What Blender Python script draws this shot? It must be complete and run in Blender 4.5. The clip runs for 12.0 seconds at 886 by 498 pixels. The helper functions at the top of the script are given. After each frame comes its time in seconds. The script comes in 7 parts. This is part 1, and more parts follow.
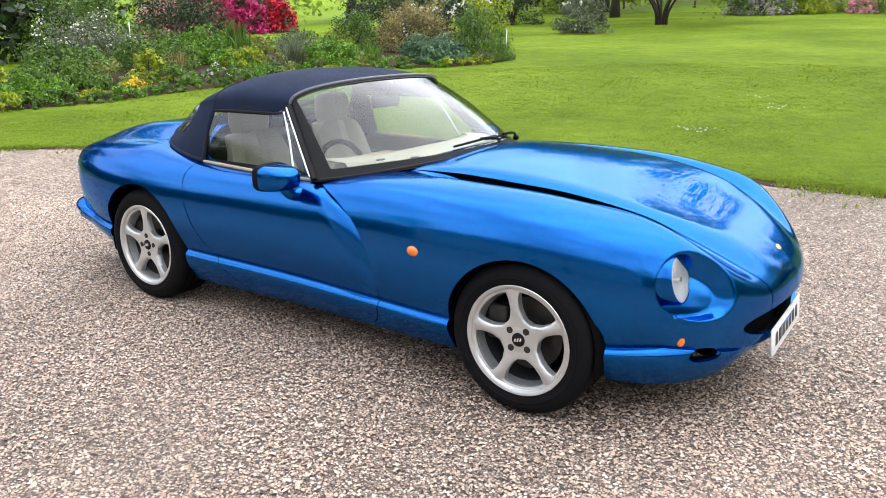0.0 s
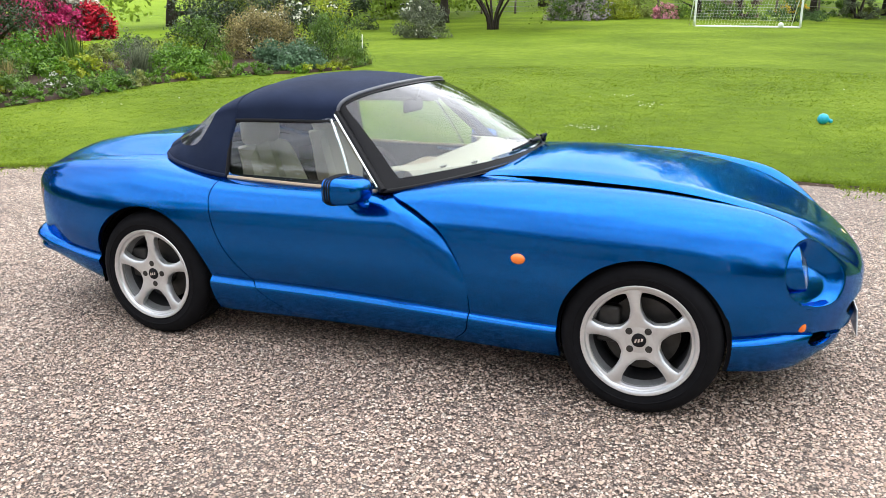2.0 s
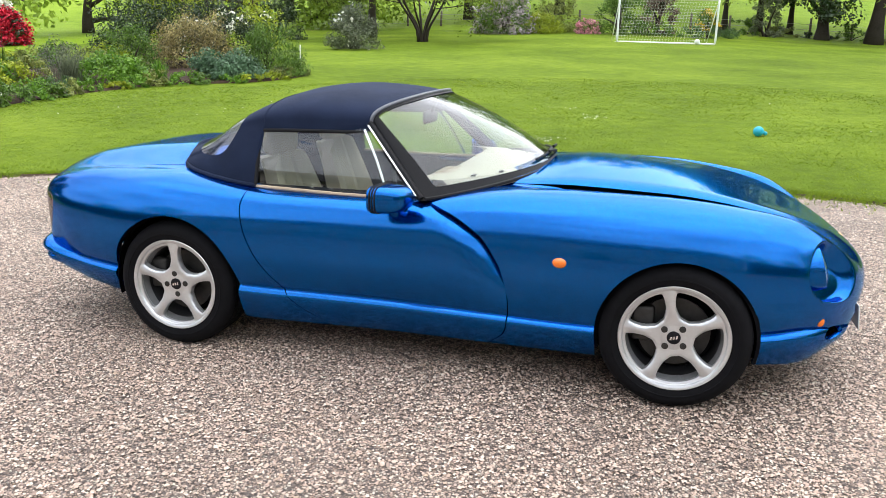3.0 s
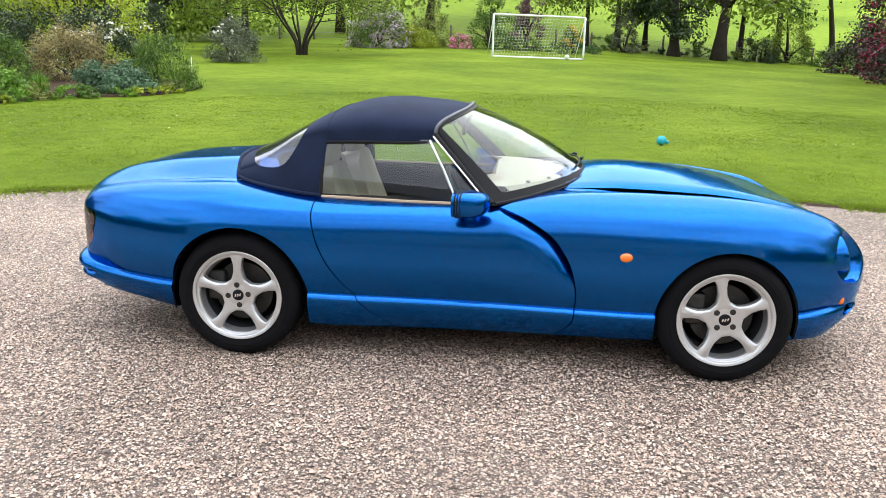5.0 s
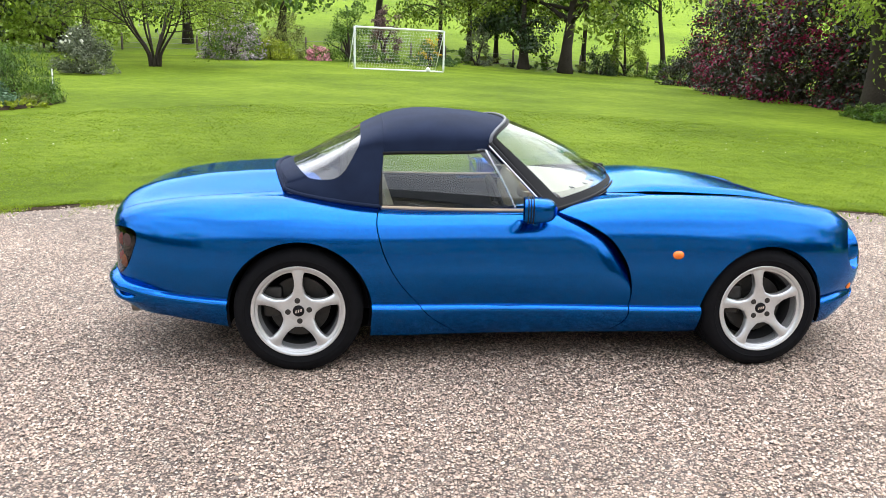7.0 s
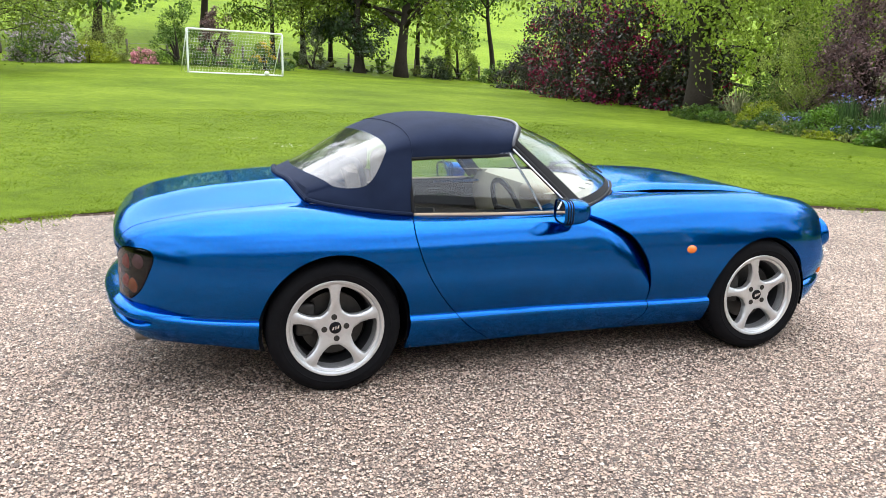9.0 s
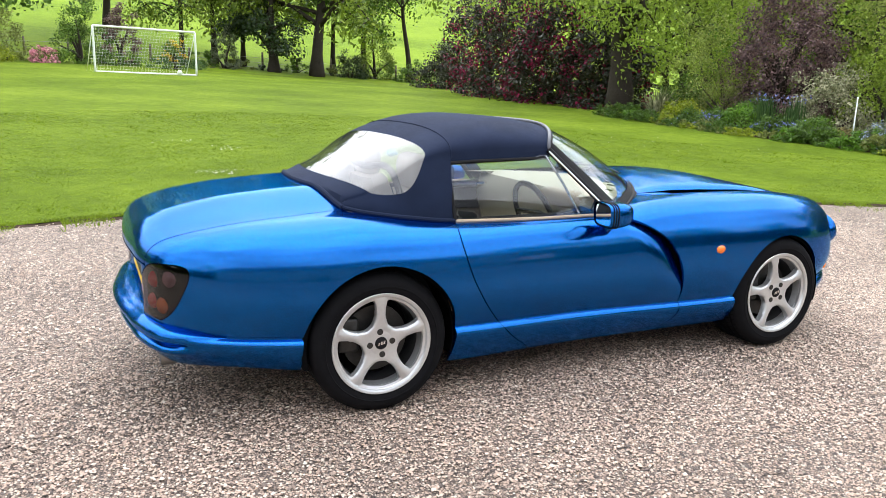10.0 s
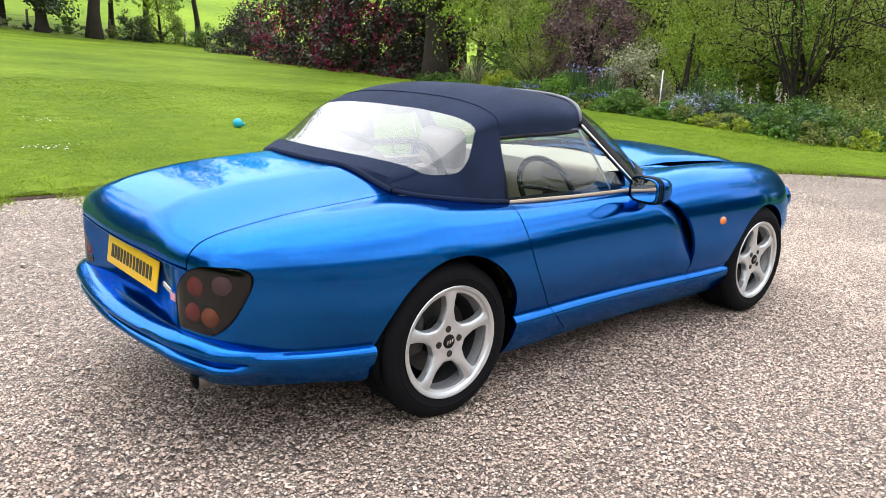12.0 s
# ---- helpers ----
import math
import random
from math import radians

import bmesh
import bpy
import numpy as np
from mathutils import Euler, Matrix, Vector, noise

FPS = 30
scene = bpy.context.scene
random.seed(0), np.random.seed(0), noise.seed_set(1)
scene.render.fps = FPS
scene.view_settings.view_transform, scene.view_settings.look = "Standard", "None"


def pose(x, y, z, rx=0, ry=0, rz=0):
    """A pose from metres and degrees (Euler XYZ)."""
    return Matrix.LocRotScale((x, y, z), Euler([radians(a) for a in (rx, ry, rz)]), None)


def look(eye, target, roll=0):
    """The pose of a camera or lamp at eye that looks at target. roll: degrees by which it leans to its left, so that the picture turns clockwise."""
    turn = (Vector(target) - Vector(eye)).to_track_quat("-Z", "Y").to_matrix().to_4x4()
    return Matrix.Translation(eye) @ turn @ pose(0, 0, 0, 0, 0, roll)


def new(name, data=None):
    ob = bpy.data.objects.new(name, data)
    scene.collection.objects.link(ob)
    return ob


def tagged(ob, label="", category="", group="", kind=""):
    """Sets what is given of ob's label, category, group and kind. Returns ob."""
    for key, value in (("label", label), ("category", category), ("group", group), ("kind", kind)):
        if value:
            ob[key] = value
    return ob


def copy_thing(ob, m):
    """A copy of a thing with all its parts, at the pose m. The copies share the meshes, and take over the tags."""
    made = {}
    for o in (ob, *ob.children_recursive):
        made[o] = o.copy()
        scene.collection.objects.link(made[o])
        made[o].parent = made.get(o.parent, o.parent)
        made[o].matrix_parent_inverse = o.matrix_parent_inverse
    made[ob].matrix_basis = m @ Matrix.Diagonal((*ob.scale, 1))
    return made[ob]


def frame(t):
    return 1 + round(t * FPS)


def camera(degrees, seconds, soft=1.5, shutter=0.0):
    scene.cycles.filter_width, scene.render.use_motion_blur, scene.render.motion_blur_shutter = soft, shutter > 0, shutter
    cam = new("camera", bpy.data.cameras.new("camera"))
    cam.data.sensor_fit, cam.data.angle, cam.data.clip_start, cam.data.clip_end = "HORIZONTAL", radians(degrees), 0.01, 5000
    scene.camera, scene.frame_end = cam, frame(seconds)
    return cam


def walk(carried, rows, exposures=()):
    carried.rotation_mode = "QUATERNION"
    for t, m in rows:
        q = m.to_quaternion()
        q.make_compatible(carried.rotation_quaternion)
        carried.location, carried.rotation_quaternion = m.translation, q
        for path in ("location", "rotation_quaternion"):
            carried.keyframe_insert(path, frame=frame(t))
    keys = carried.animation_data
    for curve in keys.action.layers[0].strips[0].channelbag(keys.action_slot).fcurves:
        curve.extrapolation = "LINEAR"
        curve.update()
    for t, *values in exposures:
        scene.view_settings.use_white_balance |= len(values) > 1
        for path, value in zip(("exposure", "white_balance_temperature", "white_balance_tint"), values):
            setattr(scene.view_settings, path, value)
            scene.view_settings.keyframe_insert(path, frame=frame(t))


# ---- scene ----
cam = camera(59.9, 12.0, soft=0.8)
PATH = [
    (0, (3.58, -3.196, 1.446), (2.494, -1.613, 0.887), 0.2),
    (0.5, (3.332, -3.273, 1.433), (2.33, -1.634, 0.874), 0.1),
    (1, (3.097, -3.378, 1.416), (2.184, -1.688, 0.86), -0.1),
    (1.5, (2.826, -3.551, 1.435), (2.015, -1.808, 0.882), -0.1),
    (2, (2.577, -3.581, 1.421), (1.878, -1.788, 0.876), 0.0),
    (2.5, (2.373, -3.636, 1.419), (1.775, -1.803, 0.888), 0.5),
    (3, (2.153, -3.842, 1.428), (1.642, -1.979, 0.912), 0.9),
    (5, (1.308, -4.242, 1.424), (1.128, -2.308, 0.946), 1.3),
    (5.5, (1.1, -4.249, 1.397), (1.012, -2.307, 0.926), 1.3),
    (6, (0.895, -4.254, 1.397), (0.891, -2.307, 0.94), 1.4),
    (6.5, (0.6, -4.331, 1.398), (0.694, -2.384, 0.953), 1.4),
    (8.5, (-0.407, -4.177, 1.39), (0.126, -2.297, 0.966), 1.4),
    (9, (-0.605, -4.054, 1.373), (0.023, -2.202, 0.953), 1.3),
    (9.5, (-0.817, -3.853, 1.38), (-0.084, -2.039, 0.966), 1.2),
    (10, (-1.086, -3.692, 1.366), (-0.251, -1.923, 0.949), 1.2),
    (10.5, (-1.285, -3.558, 1.357), (-0.35, -1.842, 0.933), 1.3),
    (11, (-1.425, -3.288, 1.352), (-0.382, -1.639, 0.915), 1.5),
    (11.5, (-1.608, -3.068, 1.337), (-0.447, -1.505, 0.879), 1.8),
    (12, (-1.817, -2.835, 1.328), (-0.542, -1.37, 0.85), 2.3),
]
walk(cam, [(t, look(eye, target, roll)) for t, eye, target, roll in PATH], exposures=((0.0, 0.09), (3.0, 0.09), (5.0, 0.13), (9.0, 0.17), (12.0, 0.18)))

# ---------------------------------------------------------------- light
SUN_DIR = Vector((0.20, 0.42, 1.0)).normalized()      # towards the sun
world = bpy.data.worlds.new("world")
scene.world = world
world.use_nodes = True
wn = world.node_tree
wn.nodes.clear()
w_out = wn.nodes.new("ShaderNodeOutputWorld")
w_bg = wn.nodes.new("ShaderNodeBackground")
sky = wn.nodes.new("ShaderNodeTexSky")
sky.sky_type, sky.sun_disc = "NISHITA", False
sky.sun_elevation = math.asin(SUN_DIR.z)
sky.sun_rotation = math.atan2(SUN_DIR.x, SUN_DIR.y)
sky.air_density, sky.dust_density = 1.0, 2.5
# broken cloud over the sky
w_co = wn.nodes.new("ShaderNodeTexCoord")
w_map = wn.nodes.new("ShaderNodeMapping")
w_map.inputs["Scale"].default_value = (1.0, 1.0, 2.2)
w_noise = wn.nodes.new("ShaderNodeTexNoise")
w_noise.inputs["Scale"].default_value = 2.6
w_noise.inputs["Detail"].default_value = 6.0
w_noise.inputs["Roughness"].default_value = 0.55
w_ramp = wn.nodes.new("ShaderNodeValToRGB")
w_ramp.color_ramp.elements[0].position, w_ramp.color_ramp.elements[0].color = 0.36, (0.50, 0.50, 0.50, 1)
w_ramp.color_ramp.elements[1].position, w_ramp.color_ramp.elements[1].color = 0.60, (1, 1, 1, 1)
w_mix = wn.nodes.new("ShaderNodeMixRGB")
w_mix.inputs["Color2"].default_value = (14.9, 15.6, 17.2, 1)
wn.links.new(w_co.outputs["Generated"], w_map.inputs["Vector"])
wn.links.new(w_map.outputs["Vector"], w_noise.inputs["Vector"])
wn.links.new(w_noise.outputs["Fac"], w_ramp.inputs["Fac"])
wn.links.new(w_ramp.outputs["Color"], w_mix.inputs["Fac"])
wn.links.new(sky.outputs["Color"], w_mix.inputs["Color1"])
# thin cloud is brighter round the hidden sun
w_dot = wn.nodes.new("ShaderNodeVectorMath")
w_dot.operation = "DOT_PRODUCT"
w_dot.inputs[1].default_value = SUN_DIR
w_glow = wn.nodes.new("ShaderNodeMapRange")
w_glow.interpolation_type = "SMOOTHERSTEP"
w_glow.inputs["From Min"].default_value, w_glow.inputs["From Max"].default_value = -0.1, 1.0
w_glow.inputs["To Min"].default_value, w_glow.inputs["To Max"].default_value = 0.95, 1.45
w_mul = wn.nodes.new("ShaderNodeVectorMath")
w_mul.operation = "SCALE"
wn.links.new(w_co.outputs["Generated"], w_dot.inputs[0])
wn.links.new(w_dot.outputs["Value"], w_glow.inputs["Value"])
wn.links.new(w_mix.outputs["Color"], w_mul.inputs[0])
wn.links.new(w_glow.outputs["Result"], w_mul.inputs["Scale"])
wn.links.new(w_mul.outputs["Vector"], w_bg.inputs["Color"])
w_bg.inputs["Strength"].default_value = 0.14
wn.links.new(w_bg.outputs["Background"], w_out.inputs["Surface"])

sun_data = bpy.data.lights.new("sun", "SUN")
sun_data.energy, sun_data.angle, sun_data.color = 1.8, radians(110), (1.0, 0.95, 0.87)
sun_ob = new("sun", sun_data)
sun_ob.matrix_world = look(SUN_DIR * 60, (0, 0, 0))


# ---------------------------------------------------------------- materials
def mat_new(name):
    m = bpy.data.materials.new(name)
    m.use_nodes = True
    nt = m.node_tree
    return m, nt, nt.nodes["Principled BSDF"]


def plain(name, colour, rough=0.5, metal=0.0, grain=60.0, vary=0.12, bump=0.0, coat=0.0, spec=0.5):
    """A surface with a little tone variation at two scales and a fine relief."""
    m, nt, b = mat_new(name)
    co = nt.nodes.new("ShaderNodeTexCoord")
    n1 = nt.nodes.new("ShaderNodeTexNoise")
    n1.inputs["Scale"].default_value, n1.inputs["Detail"].default_value = grain, 5
    n2 = nt.nodes.new("ShaderNodeTexNoise")
    n2.inputs["Scale"].default_value, n2.inputs["Detail"].default_value = grain * 0.08, 3
    add = nt.nodes.new("ShaderNodeMath")
    add.operation = "ADD"
    mp = nt.nodes.new("ShaderNodeMapRange")
    mp.inputs["From Min"].default_value, mp.inputs["From Max"].default_value = 0.6, 1.4
    mp.inputs["To Min"].default_value, mp.inputs["To Max"].default_value = 1 - vary, 1 + vary
    mul = nt.nodes.new("ShaderNodeVectorMath")
    mul.operation = "SCALE"
    mul.inputs[0].default_value = colour
    for n in (n1, n2):
        nt.links.new(co.outputs["Object"], n.inputs["Vector"])
    nt.links.new(n1.outputs["Fac"], add.inputs[0])
    nt.links.new(n2.outputs["Fac"], add.inputs[1])
    nt.links.new(add.outputs[0], mp.inputs["Value"])
    nt.links.new(mp.outputs["Result"], mul.inputs["Scale"])
    nt.links.new(mul.outputs[0], b.inputs["Base Color"])
    b.inputs["Roughness"].default_value, b.inputs["Metallic"].default_value = rough, metal
    b.inputs["Specular IOR Level"].default_value = spec
    b.inputs["Coat Weight"].default_value, b.inputs["Coat Roughness"].default_value = coat, 0.03
    if bump:
        bp = nt.nodes.new("ShaderNodeBump")
        bp.inputs["Strength"].default_value, bp.inputs["Distance"].default_value = bump, 0.003
        nt.links.new(n1.outputs["Fac"], bp.inputs["Height"])
        nt.links.new(bp.outputs["Normal"], b.inputs["Normal"])
    return m


def glassy(name, tint=(0.9, 0.95, 0.93), clear=0.9, rough=0.0, gloss=0.07, steep=4.0, milky=0.0):
    """Thin sheet glass: clear body, mirror-like skin."""
    m, nt, b = mat_new(name)
    nt.nodes.remove(b)
    out = nt.nodes["Material Output"]
    tr = nt.nodes.new("ShaderNodeBsdfTransparent")
    tr.inputs["Color"].default_value = (*[c * clear for c in tint], 1)
    gl = nt.nodes.new("ShaderNodeBsdfGlossy")
    gl.inputs["Roughness"].default_value = rough
    lw = nt.nodes.new("ShaderNodeLayerWeight")
    lw.inputs["Blend"].default_value = 0.5
    pw = nt.nodes.new("ShaderNodeMath")
    pw.operation = "POWER"
    pw.inputs[1].default_value = steep
    ma = nt.nodes.new("ShaderNodeMath")
    ma.operation = "MULTIPLY_ADD"
    ma.inputs[1].default_value, ma.inputs[2].default_value = 0.85, gloss
    nt.links.new(lw.outputs["Facing"], pw.inputs[0])
    nt.links.new(pw.outputs[0], ma.inputs[0])
    body = tr.outputs[0]
    if milky:
        df = nt.nodes.new("ShaderNodeBsdfDiffuse")
        df.inputs["Color"].default_value = (0.80, 0.80, 0.84, 1)
        mk = nt.nodes.new("ShaderNodeMixShader")
        mk.inputs["Fac"].default_value = milky
        nt.links.new(tr.outputs[0], mk.inputs[1])
        nt.links.new(df.outputs[0], mk.inputs[2])
        body = mk.outputs[0]
    mx = nt.nodes.new("ShaderNodeMixShader")
    nt.links.new(ma.outputs[0], mx.inputs["Fac"])
    nt.links.new(body, mx.inputs[1])
    nt.links.new(gl.outputs[0], mx.inputs[2])
    nt.links.new(mx.outputs[0], out.inputs["Surface"])
    return m


def leafy(name, dark, light, rough=0.45, through_light=0.35):
    """Leaves: each one a little different, some light passing through."""
    m, nt, b = mat_new(name)
    out = nt.nodes["Material Output"]
    geo = nt.nodes.new("ShaderNodeNewGeometry")
    co = nt.nodes.new("ShaderNodeTexCoord")
    nz = nt.nodes.new("ShaderNodeTexNoise")
    nz.inputs["Scale"].default_value, nz.inputs["Detail"].default_value = 1.7, 3
    nt.links.new(co.outputs["Object"], nz.inputs["Vector"])
    mix = nt.nodes.new("ShaderNodeMath")
    mix.operation = "ADD"
    half = nt.nodes.new("ShaderNodeMath")
    half.operation = "MULTIPLY_ADD"
    half.inputs[1].default_value, half.inputs[2].default_value = 1.6, -0.65
    nt.links.new(nz.outputs["Fac"], half.inputs[0])
    sc = nt.nodes.new("ShaderNodeMath")
    sc.operation = "MULTIPLY"
    sc.inputs[1].default_value = 0.7
    nt.links.new(geo.outputs["Random Per Island"], sc.inputs[0])
    nt.links.new(half.outputs[0], mix.inputs[0])
    nt.links.new(sc.outputs[0], mix.inputs[1])
    ramp = nt.nodes.new("ShaderNodeValToRGB")
    ramp.color_ramp.elements[0].position, ramp.color_ramp.elements[0].color = 0.1, (*dark, 1)
    ramp.color_ramp.elements[1].position, ramp.color_ramp.elements[1].color = 0.95, (*light, 1)
    nt.links.new(mix.outputs[0], ramp.inputs["Fac"])
    nt.links.new(ramp.outputs["Color"], b.inputs["Base Color"])
    b.inputs["Roughness"].default_value = rough
    b.inputs["Specular IOR Level"].default_value = 0.35
    tl = nt.nodes.new("ShaderNodeBsdfTranslucent")
    nt.links.new(ramp.outputs["Color"], tl.inputs["Color"])
    mx = nt.nodes.new("ShaderNodeMixShader")
    mx.inputs["Fac"].default_value = through_light
    nt.links.new(b.outputs[0], mx.inputs[1])
    nt.links.new(tl.outputs[0], mx.inputs[2])
    nt.links.new(mx.outputs[0], out.inputs["Surface"])
    return m


def paint_material():
    """Metallic blue with fine flake under a clear coat."""
    m, nt, b = mat_new("metallic_blue_paint")
    co = nt.nodes.new("ShaderNodeTexCoord")
    vo = nt.nodes.new("ShaderNodeTexVoronoi")
    vo.inputs["Scale"].default_value = 900
    nz = nt.nodes.new("ShaderNodeTexNoise")
    nz.inputs["Scale"].default_value, nz.inputs["Detail"].default_value = 3.0, 4
    nt.links.new(co.outputs["Object"], vo.inputs["Vector"])
    nt.links.new(co.outputs["Object"], nz.inputs["Vector"])
    ramp = nt.nodes.new("ShaderNodeValToRGB")
    ramp.color_ramp.elements[0].color = (0.0, 0.056, 0.208, 1)
    ramp.color_ramp.elements[1].color = (0.0, 0.160, 0.525, 1)
    nt.links.new(vo.outputs["Color"], ramp.inputs["Fac"])
    nt.links.new(ramp.outputs["Color"], b.inputs["Base Color"])
    b.inputs["Metallic"].default_value = 1.0
    b.inputs["Specular IOR Level"].default_value = 0.1
    mr = nt.nodes.new("ShaderNodeMapRange")
    mr.inputs["To Min"].default_value, mr.inputs["To Max"].default_value = 0.165, 0.195
    nt.links.new(nz.outputs["Fac"], mr.inputs["Value"])
    nt.links.new(mr.outputs["Result"], b.inputs["Roughness"])
    b.inputs["Specular Tint"].default_value = (0.12, 0.62, 1.0, 1)
    b.inputs["Coat Weight"].default_value, b.inputs["Coat Roughness"].default_value = 0.40, 0.008
    b.inputs["Coat IOR"].default_value = 1.5
    # deep blue pigment between the flakes
    pig = nt.nodes.new("ShaderNodeBsdfDiffuse")
    pig.inputs["Color"].default_value = (0.0, 0.018, 0.25, 1)
    mx = nt.nodes.new("ShaderNodeMixShader")
    mx.inputs["Fac"].default_value = 0.10
    nt.links.new(b.outputs[0], mx.inputs[1])
    nt.links.new(pig.outputs[0], mx.inputs[2])
    nt.links.new(mx.outputs[0], nt.nodes["Material Output"].inputs["Surface"])
    return m


def gravel_material(name, per_stone):
    m, nt, b = mat_new(name)
    co = nt.nodes.new("ShaderNodeTexCoord")
    ramp = nt.nodes.new("ShaderNodeValToRGB")
    cr = ramp.color_ramp
    stops = [(0.0, (0.07, 0.055, 0.048)), (0.14, (0.19, 0.145, 0.12)), (0.34, (0.40, 0.292, 0.226)), (0.58, (0.51, 0.376, 0.292)),
             (0.8, (0.60, 0.475, 0.38)), (0.93, (0.67, 0.60, 0.49)), (1.0, (0.44, 0.31, 0.21))]
    cr.elements[0].position, cr.elements[0].color = stops[0][0], (*stops[0][1], 1)
    cr.elements[1].position, cr.elements[1].color = stops[-1][0], (*stops[-1][1], 1)
    for p, c in stops[1:-1]:
        e = cr.elements.new(p)
        e.color = (*c, 1)
    if per_stone:
        geo = nt.nodes.new("ShaderNodeNewGeometry")
        nt.links.new(geo.outputs["Random Per Island"], ramp.inputs["Fac"])
    else:
        vo = nt.nodes.new("ShaderNodeTexVoronoi")
        vo.inputs["Scale"].default_value = 85
        nt.links.new(co.outputs["Object"], vo.inputs["Vector"])
        sep = nt.nodes.new("ShaderNodeSeparateColor")
        nt.links.new(vo.outputs["Color"], sep.inputs["Color"])
        nt.links.new(sep.outputs["Red"], ramp.inputs["Fac"])
        inv = nt.nodes.new("ShaderNodeMath")
        inv.operation = "SUBTRACT"
        inv.inputs[0].default_value = 1.0
        nt.links.new(vo.outputs["Distance"], inv.inputs[1])
        bp = nt.nodes.new("ShaderNodeBump")
        bp.inputs["Strength"].default_value, bp.inputs["Distance"].default_value = 1.0, 0.012
        nt.links.new(inv.outputs[0], bp.inputs["Height"])
        nt.links.new(bp.outputs["Normal"], b.inputs["Normal"])
        # shade in the crevices between bedded stones, put into the colour
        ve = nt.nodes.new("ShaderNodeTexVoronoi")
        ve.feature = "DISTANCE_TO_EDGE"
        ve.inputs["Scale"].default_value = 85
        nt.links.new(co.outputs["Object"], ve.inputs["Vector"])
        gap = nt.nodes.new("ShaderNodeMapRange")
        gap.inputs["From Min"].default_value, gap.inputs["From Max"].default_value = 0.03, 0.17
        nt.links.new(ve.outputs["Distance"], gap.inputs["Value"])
        crevice_shade = nt.nodes.new("ShaderNodeMixRGB")
        crevice_shade.inputs["Color1"].default_value = (0.085, 0.066, 0.054, 1)
        nt.links.new(gap.outputs["Result"], crevice_shade.inputs["Fac"])
        nt.links.new(ramp.outputs["Color"], crevice_shade.inputs["Color2"])
    # worn, sandier patches at a larger scale
    nz = nt.nodes.new("ShaderNodeTexNoise")
    nz.inputs["Scale"].default_value, nz.inputs["Detail"].default_value, nz.inputs["Roughness"].default_value = 0.9, 9, 0.68
    nt.links.new(co.outputs["Object"], nz.inputs["Vector"])
    mp = nt.nodes.new("ShaderNodeMapRange")
    mp.inputs["From Min"].default_value, mp.inputs["From Max"].default_value = 0.3, 0.7
    # the bed's lower range stands in for shade between the loose stones
    mp.inputs["To Min"].default_value, mp.inputs["To Max"].default_value = (0.74, 1.14) if per_stone else (0.64, 1.06)
    nt.links.new(nz.outputs["Fac"], mp.inputs["Value"])
    mul = nt.nodes.new("ShaderNodeVectorMath")
    mul.operation = "SCALE"
    nt.links.new(ramp.outputs["Color"] if per_stone else crevice_shade.outputs["Color"], mul.inputs[0])
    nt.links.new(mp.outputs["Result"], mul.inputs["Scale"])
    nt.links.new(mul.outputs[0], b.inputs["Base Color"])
    b.inputs["Roughness"].default_value = 0.75
    return m


def lawn_material(name, c0, c1, c2, scale=1.0):
    m, nt, b = mat_new(name)
    co = nt.nodes.new("ShaderNodeTexCoord")
    fine = nt.nodes.new("ShaderNodeTexNoise")
    fine.inputs["Scale"].default_value, fine.inputs["Detail"].default_value, fine.inputs["Roughness"].default_value = 55 * scale, 6, 0.7
    mid = nt.nodes.new("ShaderNodeTexNoise")
    mid.inputs["Scale"].default_value, mid.inputs["Detail"].default_value, mid.inputs["Roughness"].default_value = 3.2 * scale, 9, 0.74
    big = nt.nodes.new("ShaderNodeTexNoise")
    big.inputs["Scale"].default_value, big.inputs["Detail"].default_value = 0.30 * scale, 6
    for n in (fine, mid, big):
        nt.links.new(co.outputs["Object"], n.inputs["Vector"])
    a = nt.nodes.new("ShaderNodeMath")
    a.operation = "ADD"
    nt.links.new(fine.outputs["Fac"], a.inputs[0])
    nt.links.new(mid.outputs["Fac"], a.inputs[1])
    a2 = nt.nodes.new("ShaderNodeMath")
    a2.operation = "ADD"
    nt.links.new(a.outputs[0], a2.inputs[0])
    nt.links.new(big.outputs["Fac"], a2.inputs[1])
    mp = nt.nodes.new("ShaderNodeMapRange")
    mp.inputs["From Min"].default_value, mp.inputs["From Max"].default_value = 1.24, 1.76
    nt.links.new(a2.outputs[0], mp.inputs["Value"])
    ramp = nt.nodes.new("ShaderNodeValToRGB")
    cr = ramp.color_ramp
    cr.elements[0].color, cr.elements[1].color = (*c0, 1), (*c2, 1)
    e = cr.elements.new(0.5)
    e.color = (*c1, 1)
    nt.links.new(mp.outputs["Result"], ramp.inputs["Fac"])
    nt.links.new(ramp.outputs["Color"], b.inputs["Base Color"])
    b.inputs["Roughness"].default_value = 0.85
    b.inputs["Specular IOR Level"].default_value = 0.08
    bp = nt.nodes.new("ShaderNodeBump")
    bp.inputs["Strength"].default_value, bp.inputs["Distance"].default_value = 0.7, 0.03
    nt.links.new(a.outputs[0], bp.inputs["Height"])
    nt.links.new(bp.outputs["Normal"], b.inputs["Normal"])
    return m


